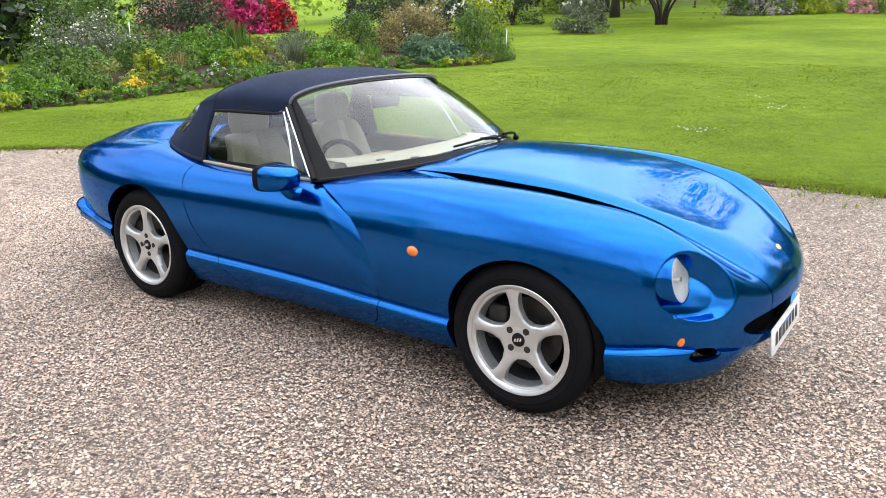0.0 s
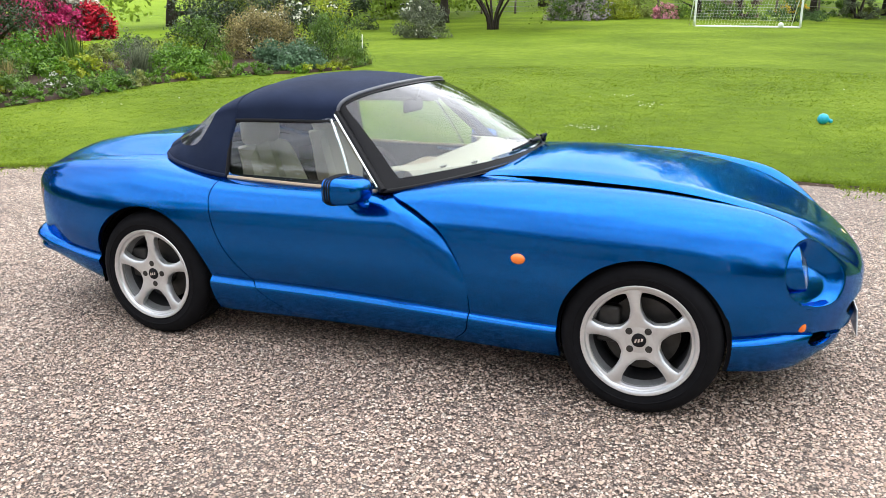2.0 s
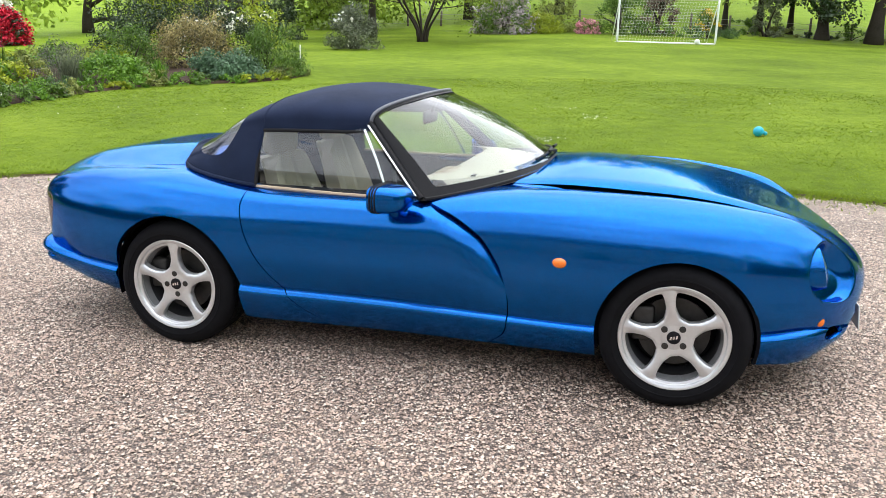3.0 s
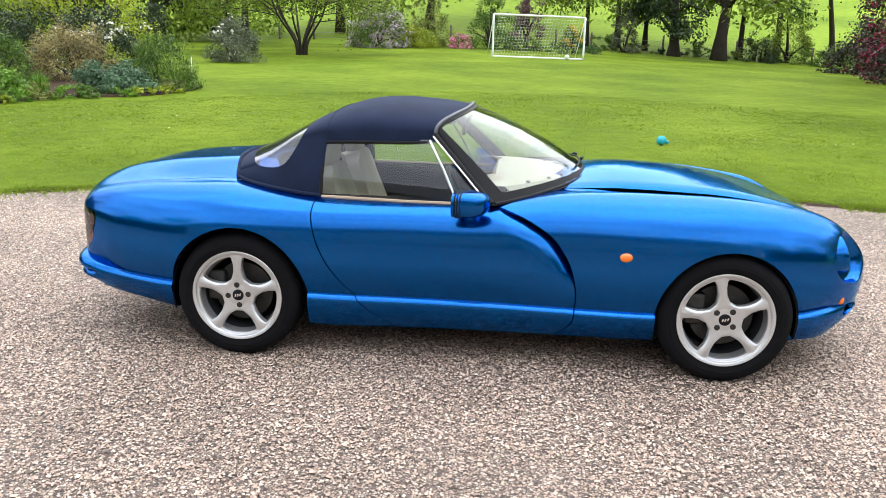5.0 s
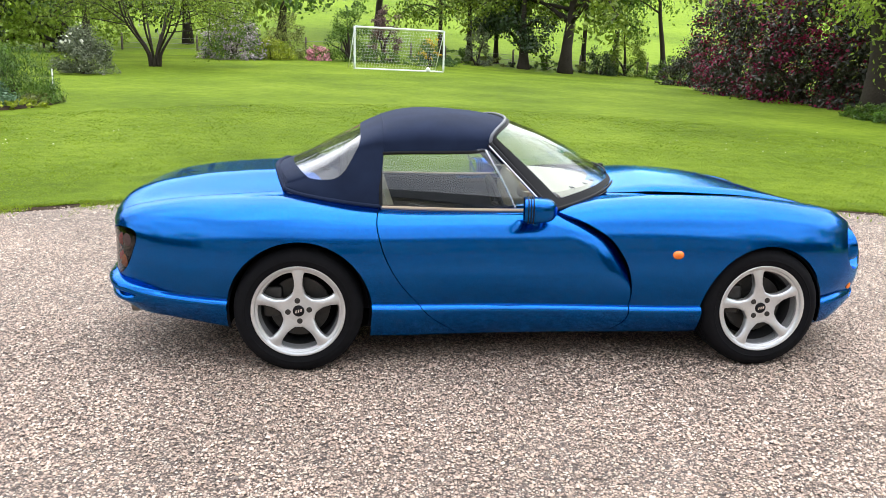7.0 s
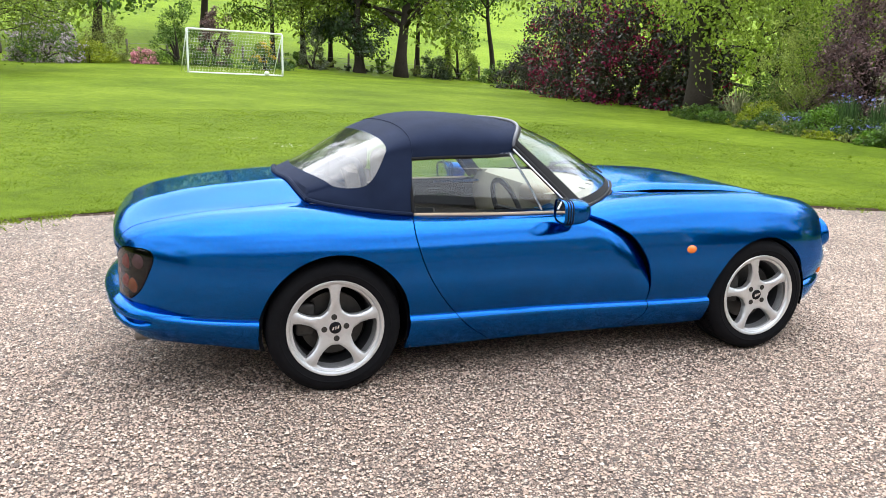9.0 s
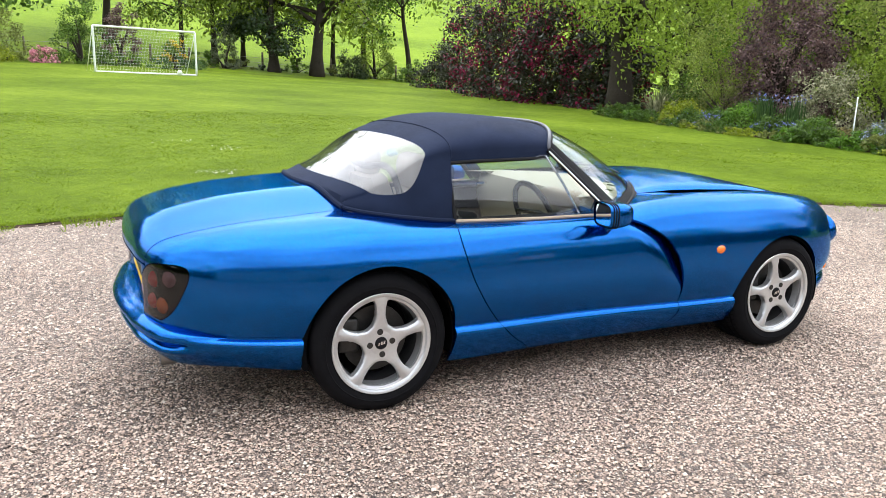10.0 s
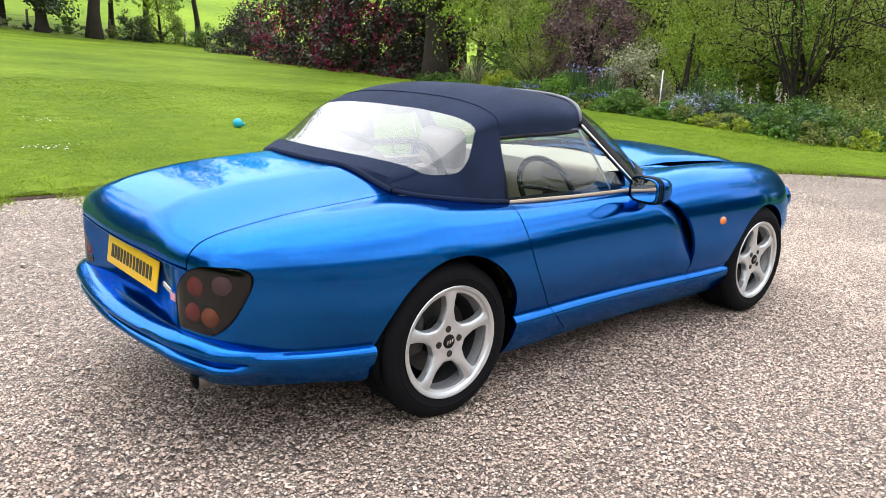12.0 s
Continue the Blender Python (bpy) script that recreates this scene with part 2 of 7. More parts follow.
def fabric_material():
    m, nt, b = mat_new("navy_canvas")
    co = nt.nodes.new("ShaderNodeTexCoord")
    wa = nt.nodes.new("ShaderNodeTexWave")
    wa.inputs["Scale"].default_value, wa.inputs["Distortion"].default_value = 260, 1.5
    nz = nt.nodes.new("ShaderNodeTexNoise")
    nz.inputs["Scale"].default_value, nz.inputs["Detail"].default_value = 6, 5
    for n in (wa, nz):
        nt.links.new(co.outputs["Object"], n.inputs["Vector"])
    ramp = nt.nodes.new("ShaderNodeValToRGB")
    ramp.color_ramp.elements[0].position, ramp.color_ramp.elements[0].color = 0.3, (0.0065, 0.0115, 0.028, 1)
    ramp.color_ramp.elements[1].position, ramp.color_ramp.elements[1].color = 0.75, (0.0115, 0.0195, 0.046, 1)
    nt.links.new(nz.outputs["Fac"], ramp.inputs["Fac"])
    nt.links.new(ramp.outputs["Color"], b.inputs["Base Color"])
    b.inputs["Roughness"].default_value = 0.9
    b.inputs["Specular IOR Level"].default_value = 0.15
    b.inputs["Sheen Weight"].default_value = 0.05
    b.inputs["Sheen Tint"].default_value = (0.55, 0.62, 0.9, 1)
    bp = nt.nodes.new("ShaderNodeBump")
    bp.inputs["Strength"].default_value, bp.inputs["Distance"].default_value = 0.25, 0.001
    nt.links.new(wa.outputs["Fac"], bp.inputs["Height"])
    nt.links.new(bp.outputs["Normal"], b.inputs["Normal"])
    return m


def bark_material(name, colour):
    return plain(name, colour, rough=0.9, grain=14, vary=0.4, bump=1.0, spec=0.2)


PAINT = paint_material()
CANVAS = fabric_material()
BLACK = plain("black_rubber_trim", (0.007, 0.007, 0.008), 0.6, grain=90, vary=0.2, spec=0.18)
HEADER = plain("grey_rubber_piping", (0.10, 0.105, 0.12), 0.4, grain=90, vary=0.2, spec=0.4)
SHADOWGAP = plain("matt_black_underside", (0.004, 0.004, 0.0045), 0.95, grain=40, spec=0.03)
TYRE = plain("tyre_rubber", (0.006, 0.006, 0.007), 0.75, grain=30, vary=0.3, bump=0.2, spec=0.10)
# BARREL and RIM_WALL: the wheel's alloy, darkened for shade inside the rim
BARREL = plain("shaded_wheel_barrel", (0.035, 0.035, 0.037), 0.6, metal=0.3, grain=40, vary=0.2)
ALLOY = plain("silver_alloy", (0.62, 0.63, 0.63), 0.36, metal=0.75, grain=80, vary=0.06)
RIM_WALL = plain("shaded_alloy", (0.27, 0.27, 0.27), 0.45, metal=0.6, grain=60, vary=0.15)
DISC = plain("brake_iron", (0.05, 0.048, 0.045), 0.5, metal=0.7, grain=40, vary=0.3)
CHROME = plain("bright_metal", (0.78, 0.79, 0.8), 0.14, metal=1.0, grain=50, vary=0.04)
GLASS = glassy("screen_glass", (0.86, 0.93, 0.91), 0.90, 0.0, 0.075, 4.0)
SIDE_GLASS = glassy("side_glass", (0.86, 0.92, 0.90), 0.90, 0.0, 0.085, 4.5)
PLASTIC_GLASS = glassy("clear_vinyl", (0.86, 0.87, 0.92), 0.80, 0.0, 0.11, 4.0, 0.04)
LAMP_GLASS = glassy("lamp_glass", (0.95, 0.96, 0.96), 0.95)
SMOKE = glassy("smoked_lens", (0.36, 0.33, 0.34), 0.95, 0.0, 0.05)
REFLECTOR = plain("lamp_reflector", (0.55, 0.56, 0.56), 0.4, metal=0.15, grain=25, vary=0.25)
PALE_RED = plain("pale_red_lens", (0.40, 0.20, 0.21), 0.25, grain=120, vary=0.15, coat=0.6)
AMBER = plain("amber_lens", (0.9, 0.20, 0.02), 0.25, grain=120, vary=0.1, coat=0.6)
RED = plain("red_lens", (0.72, 0.014, 0.016), 0.25, grain=120, vary=0.1, coat=0.6)
CREAM = plain("cream_leather", (0.46, 0.41, 0.31), 0.5, grain=120, vary=0.08, bump=0.15)
TAN = plain("tan_leather", (0.34, 0.26, 0.175), 0.5, grain=120, vary=0.1, bump=0.15)
CARPET = plain("dark_carpet", (0.02, 0.022, 0.03), 0.95, grain=200, vary=0.3)
WHITE = plain("white_paint", (0.78, 0.79, 0.77), 0.45, grain=12, vary=0.06)
PLATE_Y = plain("yellow_plate", (0.85, 0.52, 0.01), 0.35, grain=20, vary=0.05)
PLATE_W = plain("white_plate", (0.72, 0.73, 0.72), 0.4, grain=20, vary=0.06)
INK = plain("black_print", (0.015, 0.015, 0.015), 0.5)
GOLD = plain("gold_badge", (0.75, 0.5, 0.16), 0.3, metal=0.8)
STEEL = plain("exhaust_steel", (0.35, 0.33, 0.31), 0.3, metal=1.0, grain=40, vary=0.2)
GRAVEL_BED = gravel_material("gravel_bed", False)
GRAVEL_STONE = gravel_material("gravel_stone", True)
LAWN = lawn_material("mown_lawn", (0.068, 0.110, 0.005), (0.111, 0.170, 0.008), (0.172, 0.240, 0.018))
FIELD = lawn_material("pasture", (0.10, 0.165, 0.006), (0.15, 0.235, 0.010), (0.20, 0.29, 0.018), 0.35)
BLADE = leafy("grass_blade", (0.115, 0.185, 0.008), (0.23, 0.315, 0.022), 0.6, 0.62)
SOIL = plain("garden_soil", (0.045, 0.03, 0.02), 0.95, grain=25, vary=0.5, bump=1.0, spec=0.1)
BARK = bark_material("bark", (0.04, 0.032, 0.025))
POST = bark_material("weathered_post", (0.13, 0.105, 0.085))


# ---------------------------------------------------------------- mesh helpers
def mesh_ob(name, verts, faces, material, parent=None, label="", smooth=True, sharp=None):
    me = bpy.data.meshes.new(name)
    me.from_pydata([tuple(v) for v in verts], [], [tuple(f) for f in faces])
    if smooth:
        me.polygons.foreach_set("use_smooth", np.ones(len(me.polygons), dtype=bool))
    if sharp:
        me.set_sharp_from_angle(angle=radians(sharp))
    me.update()
    me.materials.append(material)
    ob = new(name, me)
    if parent is not None:
        ob.parent = parent
    if label:
        ob["label"] = label
    return ob


def part(name, bm, material, parent, label="", smooth=True, sharp=35):
    """Links a bmesh as one mesh object under a thing or a part."""
    me = bpy.data.meshes.new(name)
    bmesh.ops.recalc_face_normals(bm, faces=bm.faces)
    bm.to_mesh(me)
    bm.free()
    if smooth:
        me.polygons.foreach_set("use_smooth", np.ones(len(me.polygons), dtype=bool))
        me.set_sharp_from_angle(angle=radians(sharp))
    me.materials.append(material)
    ob = new(name, me)
    if parent is not None:
        ob.parent = parent
    if label:
        ob["label"] = label
    return ob


def empty(name, loc=(0, 0, 0), parent=None):
    ob = new(name)
    ob.empty_display_size = 0.1
    ob.location = loc
    if parent is not None:
        ob.parent = parent
    return ob


def big_mesh(name, verts, faces, material, parent=None, smooth=False):
    """Quick mesh from arrays; all faces have the same number of corners."""
    verts, faces = np.asarray(verts, dtype=np.float32), np.asarray(faces, dtype=np.int32)
    me = bpy.data.meshes.new(name)
    k = faces.shape[1]
    me.vertices.add(len(verts))
    me.vertices.foreach_set("co", verts.ravel())
    me.loops.add(faces.size)
    me.loops.foreach_set("vertex_index", faces.ravel())
    me.polygons.add(len(faces))
    me.polygons.foreach_set("loop_start", np.arange(0, faces.size, k, dtype=np.int32))
    me.polygons.foreach_set("loop_total", np.full(len(faces), k, dtype=np.int32))
    if smooth:
        me.polygons.foreach_set("use_smooth", np.ones(len(faces), dtype=bool))
    me.update(calc_edges=True)
    me.materials.append(material)
    ob = new(name, me)
    if parent is not None:
        ob.parent = parent
    return ob


def curve1(xs, ys):
    """A smooth function through the points."""
    xs, ys = np.array(xs, float), np.array(ys, float)
    if xs[0] > xs[-1]:
        xs, ys = xs[::-1], ys[::-1]
    h = np.diff(xs)
    d = np.diff(ys) / h
    m = np.empty_like(ys)
    m[0], m[-1] = d[0], d[-1]
    m[1:-1] = (d[:-1] * h[1:] + d[1:] * h[:-1]) / (h[1:] + h[:-1])

    def f(x):
        x = np.clip(np.asarray(x, float), xs[0], xs[-1])
        i = np.clip(np.searchsorted(xs, x) - 1, 0, len(h) - 1)
        t = (x - xs[i]) / h[i]
        t2, t3 = t * t, t * t * t
        return (2 * t3 - 3 * t2 + 1) * ys[i] + (t3 - 2 * t2 + t) * h[i] * m[i] + (3 * t2 - 2 * t3) * ys[i + 1] + (t3 - t2) * h[i] * m[i + 1]
    return f


def smooth01(x, a, b):
    t = np.clip((np.asarray(x, float) - a) / (b - a), 0, 1)
    return t * t * (3 - 2 * t)


def polyline(points, n):
    """n points evenly along a smooth line through the given ones."""
    p = np.array(points, float)
    s = np.concatenate([[0], np.cumsum(np.linalg.norm(np.diff(p, axis=0), axis=1))])
    fs = [curve1(s, p[:, k]) for k in range(p.shape[1])]
    q = np.linspace(0, s[-1], n)
    return np.stack([f(q) for f in fs], axis=1)


def grid_faces(nu, nv, wrap=False, base=0):
    f = []
    for i in range(nu if wrap else nu - 1):
        a, b = base + i * nv, base + ((i + 1) % nu) * nv
        for j in range(nv - 1):
            f.append((a + j, b + j, b + j + 1, a + j + 1))
    return f


def tube(points, radii, sides=8, cap=True):
    """A tapered round tube along points."""
    p = np.array(points, float)
    n = len(p)
    r = np.full(n, radii, float) if np.isscalar(radii) else np.array(radii, float)
    tan = np.gradient(p, axis=0)
    tan /= np.linalg.norm(tan, axis=1)[:, None] + 1e-9
    ref = np.array([0, 0, 1.0]) if abs(tan[0][2]) < 0.9 else np.array([1.0, 0, 0])
    verts, a = [], ref
    for i in range(n):
        a = a - tan[i] * np.dot(a, tan[i])
        a = a / (np.linalg.norm(a) + 1e-9)
        b = np.cross(tan[i], a)
        for k in range(sides):
            w = 2 * math.pi * k / sides
            verts.append(p[i] + r[i] * (math.cos(w) * a + math.sin(w) * b))
    faces = []
    for i in range(n - 1):
        for k in range(sides):
            faces.append((i * sides + k, i * sides + (k + 1) % sides, (i + 1) * sides + (k + 1) % sides, (i + 1) * sides + k))
    if cap:
        faces.append(tuple(range(sides))[::-1])
        faces.append(tuple((n - 1) * sides + k for k in range(sides)))
    return verts, faces


def join(*pieces):
    v, f = [], []
    for pv, pf in pieces:
        o = len(v)
        v += [tuple(q) for q in pv]
        f += [tuple(i + o for i in g) for g in pf]
    return v, f


def rounded_box(sx, sy, sz, r=0.02, at=(0, 0, 0), seg=3):
    bm = bmesh.new()
    bmesh.ops.create_cube(bm, size=1.0)
    for v in bm.verts:
        v.co = Vector((v.co.x * sx, v.co.y * sy, v.co.z * sz))
    bmesh.ops.bevel(bm, geom=list(bm.edges), offset=r, segments=seg, affect="EDGES", profile=0.5)
    bmesh.ops.translate(bm, verts=bm.verts, vec=Vector(at))
    return bm


def bm_of(verts, faces):
    bm = bmesh.new()
    vs = [bm.verts.new(tuple(v)) for v in verts]
    for f in faces:
        try:
            bm.faces.new([vs[i] for i in f])
        except ValueError:
            pass
    return bm


def lathe(profile, n=48):
    """Turns (r, y) pairs about the y axis; returns verts and faces."""
    k = len(profile)
    verts = []
    for i in range(n):
        a = 2 * math.pi * i / n
        for r, y in profile:
            verts.append((r * math.cos(a), y, r * math.sin(a)))
    return verts, grid_faces(n, k, wrap=True)


def clip(verts, faces, vals, keep_attr=()):
    """Keeps the part of a mesh where vals >= 0, cutting faces along the zero line. keep_attr: further per-vertex arrays."""
    vals = np.asarray(vals, float)
    verts = np.asarray(verts, float)
    out_v, out_a, out_f = [], [[] for _ in keep_attr], []
    index, cuts = {}, {}

    def old(i):
        if i not in index:
            index[i] = len(out_v)
            out_v.append(verts[i])
            for a, src in zip(out_a, keep_attr):
                a.append(src[i])
        return index[i]

    def cut(i, j):
        key = (i, j) if i < j else (j, i)
        if key not in cuts:
            i, j = key
            t = vals[i] / (vals[i] - vals[j])
            cuts[key] = len(out_v)
            out_v.append(verts[i] + (verts[j] - verts[i]) * t)
            for a, src in zip(out_a, keep_attr):
                a.append(src[i] + (src[j] - src[i]) * t)
        return cuts[key]

    pos = vals >= 0
    for f in faces:
        m = sum(1 for i in f if pos[i])
        if m == 0:
            continue
        if m == len(f):
            out_f.append(tuple(old(i) for i in f))
            continue
        g = []
        for a, b in zip(f, f[1:] + f[:1]):
            if pos[a]:
                g.append(old(a))
            if pos[a] != pos[b]:
                g.append(cut(a, b))
        if len(g) > 2:
            out_f.append(tuple(g))
    return np.array(out_v), out_f, [np.array(a) for a in out_a]


def shell(verts, faces, thick):
    """Gives an open sheet thickness, inwards, with closed rims."""
    verts = np.asarray(verts, float)
    nrm = np.zeros_like(verts)
    for f in faces:
        a, b, c = verts[f[0]], verts[f[1]], verts[f[2]]
        n = np.cross(b - a, c - a)
        if len(f) > 3:
            n = n + np.cross(c - a, verts[f[3]] - a)
        for i in f:
            nrm[i] += n
    nrm /= np.linalg.norm(nrm, axis=1)[:, None] + 1e-12
    k = len(verts)
    allv = np.concatenate([verts, verts - nrm * thick])
    edges = {}
    for f in faces:
        for a, b in zip(f, f[1:] + f[:1]):
            edges[(a, b)] = edges.get((a, b), 0) + 1
    out = list(faces) + [tuple(i + k for i in f[::-1]) for f in faces]
    for a, b in edges:
        if (b, a) not in edges:
            out.append((b, a, a + k, b + k))
    return allv, out


def panel(name, verts, faces, material, parent, thick=0.016, label=""):
    if len(faces) == 0:
        return None
    v, f = shell(verts, faces, thick)
    return mesh_ob(name, v, f, material, parent, label, sharp=38)


# ---------------------------------------------------------------- the ground
def ground_z(x, y):
    x, y = np.asarray(x, float), np.asarray(y, float)
    e = np.maximum(0.0, y - 4.6)
    z = 0.050 * e - 0.00099 * np.clip(x, 0, 30) * np.minimum(e, 50)
    z = z + 0.13 * np.maximum(0, y - 55) + 0.0006 * np.maximum(0, y - 55) ** 1.5
    side = np.maximum(0, np.abs(x) - 40)
    return z + 0.05 * side


EDGE = polyline([(-16, -6), (-12.0, -3.2), (-8.6, -0.6), (-6.0, 1.35), (-4.5, 2.62), (-3.0, 3.65), (-1.6, 4.35), (0.4, 4.62), (2.3, 4.58),
                 (3.8, 4.45), (5.2, 3.98), (6.6, 3.35), (7.8, 2.7), (8.8, 1.95), (9.5, 1.0), (10.2, -0.6), (12, -4), (15, -8)], 160)
edge_y = curve1(EDGE[:, 0], EDGE[:, 1])


def bumps(x, y, s=1.0):
    return np.array([noise.noise(Vector((a * s, b * s, 0.0))) for a, b in zip(np.ravel(x), np.ravel(y))]).reshape(np.shape(x))


def axis(lo, hi, inner_lo, inner_hi, fine, growth=1.25):
    a = list(np.arange(inner_lo, inner_hi + 1e-6, fine))
    s = fine
    while a[-1] < hi:
        s *= growth
        a.append(a[-1] + s)
    s = fine
    while a[0] > lo:
        s *= growth
        a.insert(0, a[0] - s)
    return np.array(a)


def ground_sheet():
    gx, gy = axis(-900, 900, -14, 18, 0.5), axis(-900, 1400, -8, 24, 0.5)
    X, Y = np.meshgrid(gx, gy, indexing="ij")
    Z = ground_z(X, Y) - 0.03
    v = np.stack([X.ravel(), Y.ravel(), Z.ravel()], axis=1)
    ny = len(gy)
    i, j = np.meshgrid(np.arange(len(gx) - 1), np.arange(ny - 1), indexing="ij")
    a = (i * ny + j).ravel()
    f = np.stack([a, a + ny, a + ny + 1, a + 1], axis=1)
    ob = big_mesh("ground", v, f, FIELD, smooth=True)
    tagged(ob, "bright green pasture rising behind the garden", "field", kind="structure")


def lawn_sheet():
    """Mown lawn: starts at the gravel's curved edge as a low turf step, reaches back to the fence."""
    us = EDGE
    rows = np.concatenate([[0.0, 0.004], np.linspace(0.012, 1, 90) ** 1.8])
    verts = []
    for k, (x, y) in enumerate(us):
        fx = -30 + 62 * (k / (len(us) - 1))
        fy = 55.0 - 0.002 * (fx - 2) ** 2
        wob = 0.07 * noise.noise(Vector((x * 2.3, y * 2.3, 4)))
        for r in rows:
            px, py = x + (fx - x) * r, y + (fy - y) * r
            if r < 0.01:
                py += wob
            lift = -0.02 if r == 0 else 0.014 + 0.010 * noise.noise(Vector((px * 0.6, py * 0.6, 1)))
            verts.append((px, py, float(ground_z(px, py)) + lift))
    f = np.array(grid_faces(len(us), len(rows)))[:, ::-1]
    ob = big_mesh("lawn", verts, f, LAWN, smooth=True)
    tagged(ob, "mown green lawn with a worn edge beside gravel", "lawn", kind="structure")
    # short blades along the nearer lawn
    rng = np.random.default_rng(5)
    n = 140000
    px = rng.uniform(-12, 14.5, n)
    d = rng.random(n) ** 2.0 * 12.0
    py = edge_y(px) + 0.02 + d
    clump = np.sin(px * 5.1 + 2 * np.sin(py * 3.7)) * np.sin(py * 4.3 + 2 * np.sin(px * 2.9))
    hgt = (0.006 + 0.009 * rng.random(n) + 0.006 * clump) * (1 + 1.2 * (d < 0.12)) * (1 + 0.06 * d)
    ang = rng.uniform(0, 2 * math.pi, n)
    wid = (0.004 + 0.004 * rng.random(n)) * (1 + 0.16 * d)
    z = ground_z(px, py) + 0.010
    lean = rng.normal(0, 0.030, (n, 2)) * (1 + 0.08 * d)[:, None]
    base = np.stack([px, py, z], 1)
    side = np.stack([np.cos(ang) * wid, np.sin(ang) * wid, np.zeros(n)], 1)
    tip = base + np.stack([lean[:, 0], lean[:, 1], np.maximum(hgt, 0.006) + 0.006], 1)
    v = np.stack([base - side, base + side, tip], 1).reshape(-1, 3)
    gr = big_mesh("grass", v, np.arange(3 * n).reshape(-1, 3), BLADE)
    tagged(gr, "short green grass blades on the lawn", "grass", kind="stuff")


def gravel():
    v, f = [], []
    gx, gy = axis(-16, 16, -6, 8, 0.25), axis(-24, 5.2, -5, 5, 0.25)
    X, Y = np.meshgrid(gx, gy, indexing="ij")
    Z = 0.012 * bumps(X, Y, 0.8) + 0.006 * bumps(X, Y, 2.5) - 0.006
    v = np.stack([X.ravel(), Y.ravel(), Z.ravel()], axis=1)
    fs = [q[::1] for q in grid_faces(len(gx), len(gy))]
    lim = edge_y(v[:, 0]) + 0.10 - v[:, 1]
    v, fs, _ = clip(v, fs, lim)
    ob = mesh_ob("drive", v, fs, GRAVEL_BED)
    tagged(ob, "pinkish grey gravel drive", "gravel drive", kind="structure")
    rng = np.random.default_rng(11)

    def zone(n, x0, x1, y0, y1, r0, r1):
        px, py = rng.uniform(x0, x1, n), rng.uniform(y0, y1, n)
        near = np.minimum(np.minimum(px - x0, x1 - px), np.minimum(py - y0, y1 - py))
        ok = (py < edge_y(px) + 0.06 * rng.random(n)) & (near > 0.9 * rng.random(n) ** 1.5)
        return px[ok], py[ok], rng.uniform(r0, r1, ok.sum()) * (1 + 0.5 * (rng.random(ok.sum()) > 0.93))

    zs = [zone(185000, -4.2, 5.3, -3.7, 0.4, 0.0040, 0.0082), zone(22000, -7, 7.5, -0.2, 4.7, 0.007, 0.013), zone(48000, 2.2, 6.5, -1.4, 3.0, 0.0045, 0.0085),
          zone(46000, -5.5, -0.8, -1.8, 3.0, 0.0045, 0.0085)]
    px, py, r = (np.concatenate([z[k] for z in zs]) for k in range(3))
    n = len(px)
    ang = rng.uniform(0, 2 * math.pi, n)
    squash = rng.uniform(0.55, 1.0, n)
    flat = rng.uniform(0.45, 0.85, n)
    k = 4
    pts = np.zeros((n, k + 1, 3))
    for i in range(k):
        w = 2 * math.pi * i / k
        jit = rng.uniform(0.8, 1.2, n)
        cx, cy = np.cos(w) * r * jit, np.sin(w) * r * squash * jit
        pts[:, i, 0] = px + cx * np.cos(ang) - cy * np.sin(ang)
        pts[:, i, 1] = py + cx * np.sin(ang) + cy * np.cos(ang)
        pts[:, i, 2] = rng.uniform(-0.25, 0.2, n) * r
    pts[:, k, 0] = px + rng.normal(0, 0.25, n) * r
    pts[:, k, 1] = py + rng.normal(0, 0.25, n) * r
    pts[:, k, 2] = r * flat
    pts[:, :, 2] += 0.002
    tri = np.array([(i, (i + 1) % k, k) for i in range(k)])
    faces = (np.arange(n)[:, None, None] * (k + 1) + tri[None]).reshape(-1, 3)
    st = big_mesh("gravel", pts.reshape(-1, 3), faces, GRAVEL_STONE, smooth=True)
    tagged(st, "loose pinkish grey and cream gravel stones", "gravel", kind="stuff")



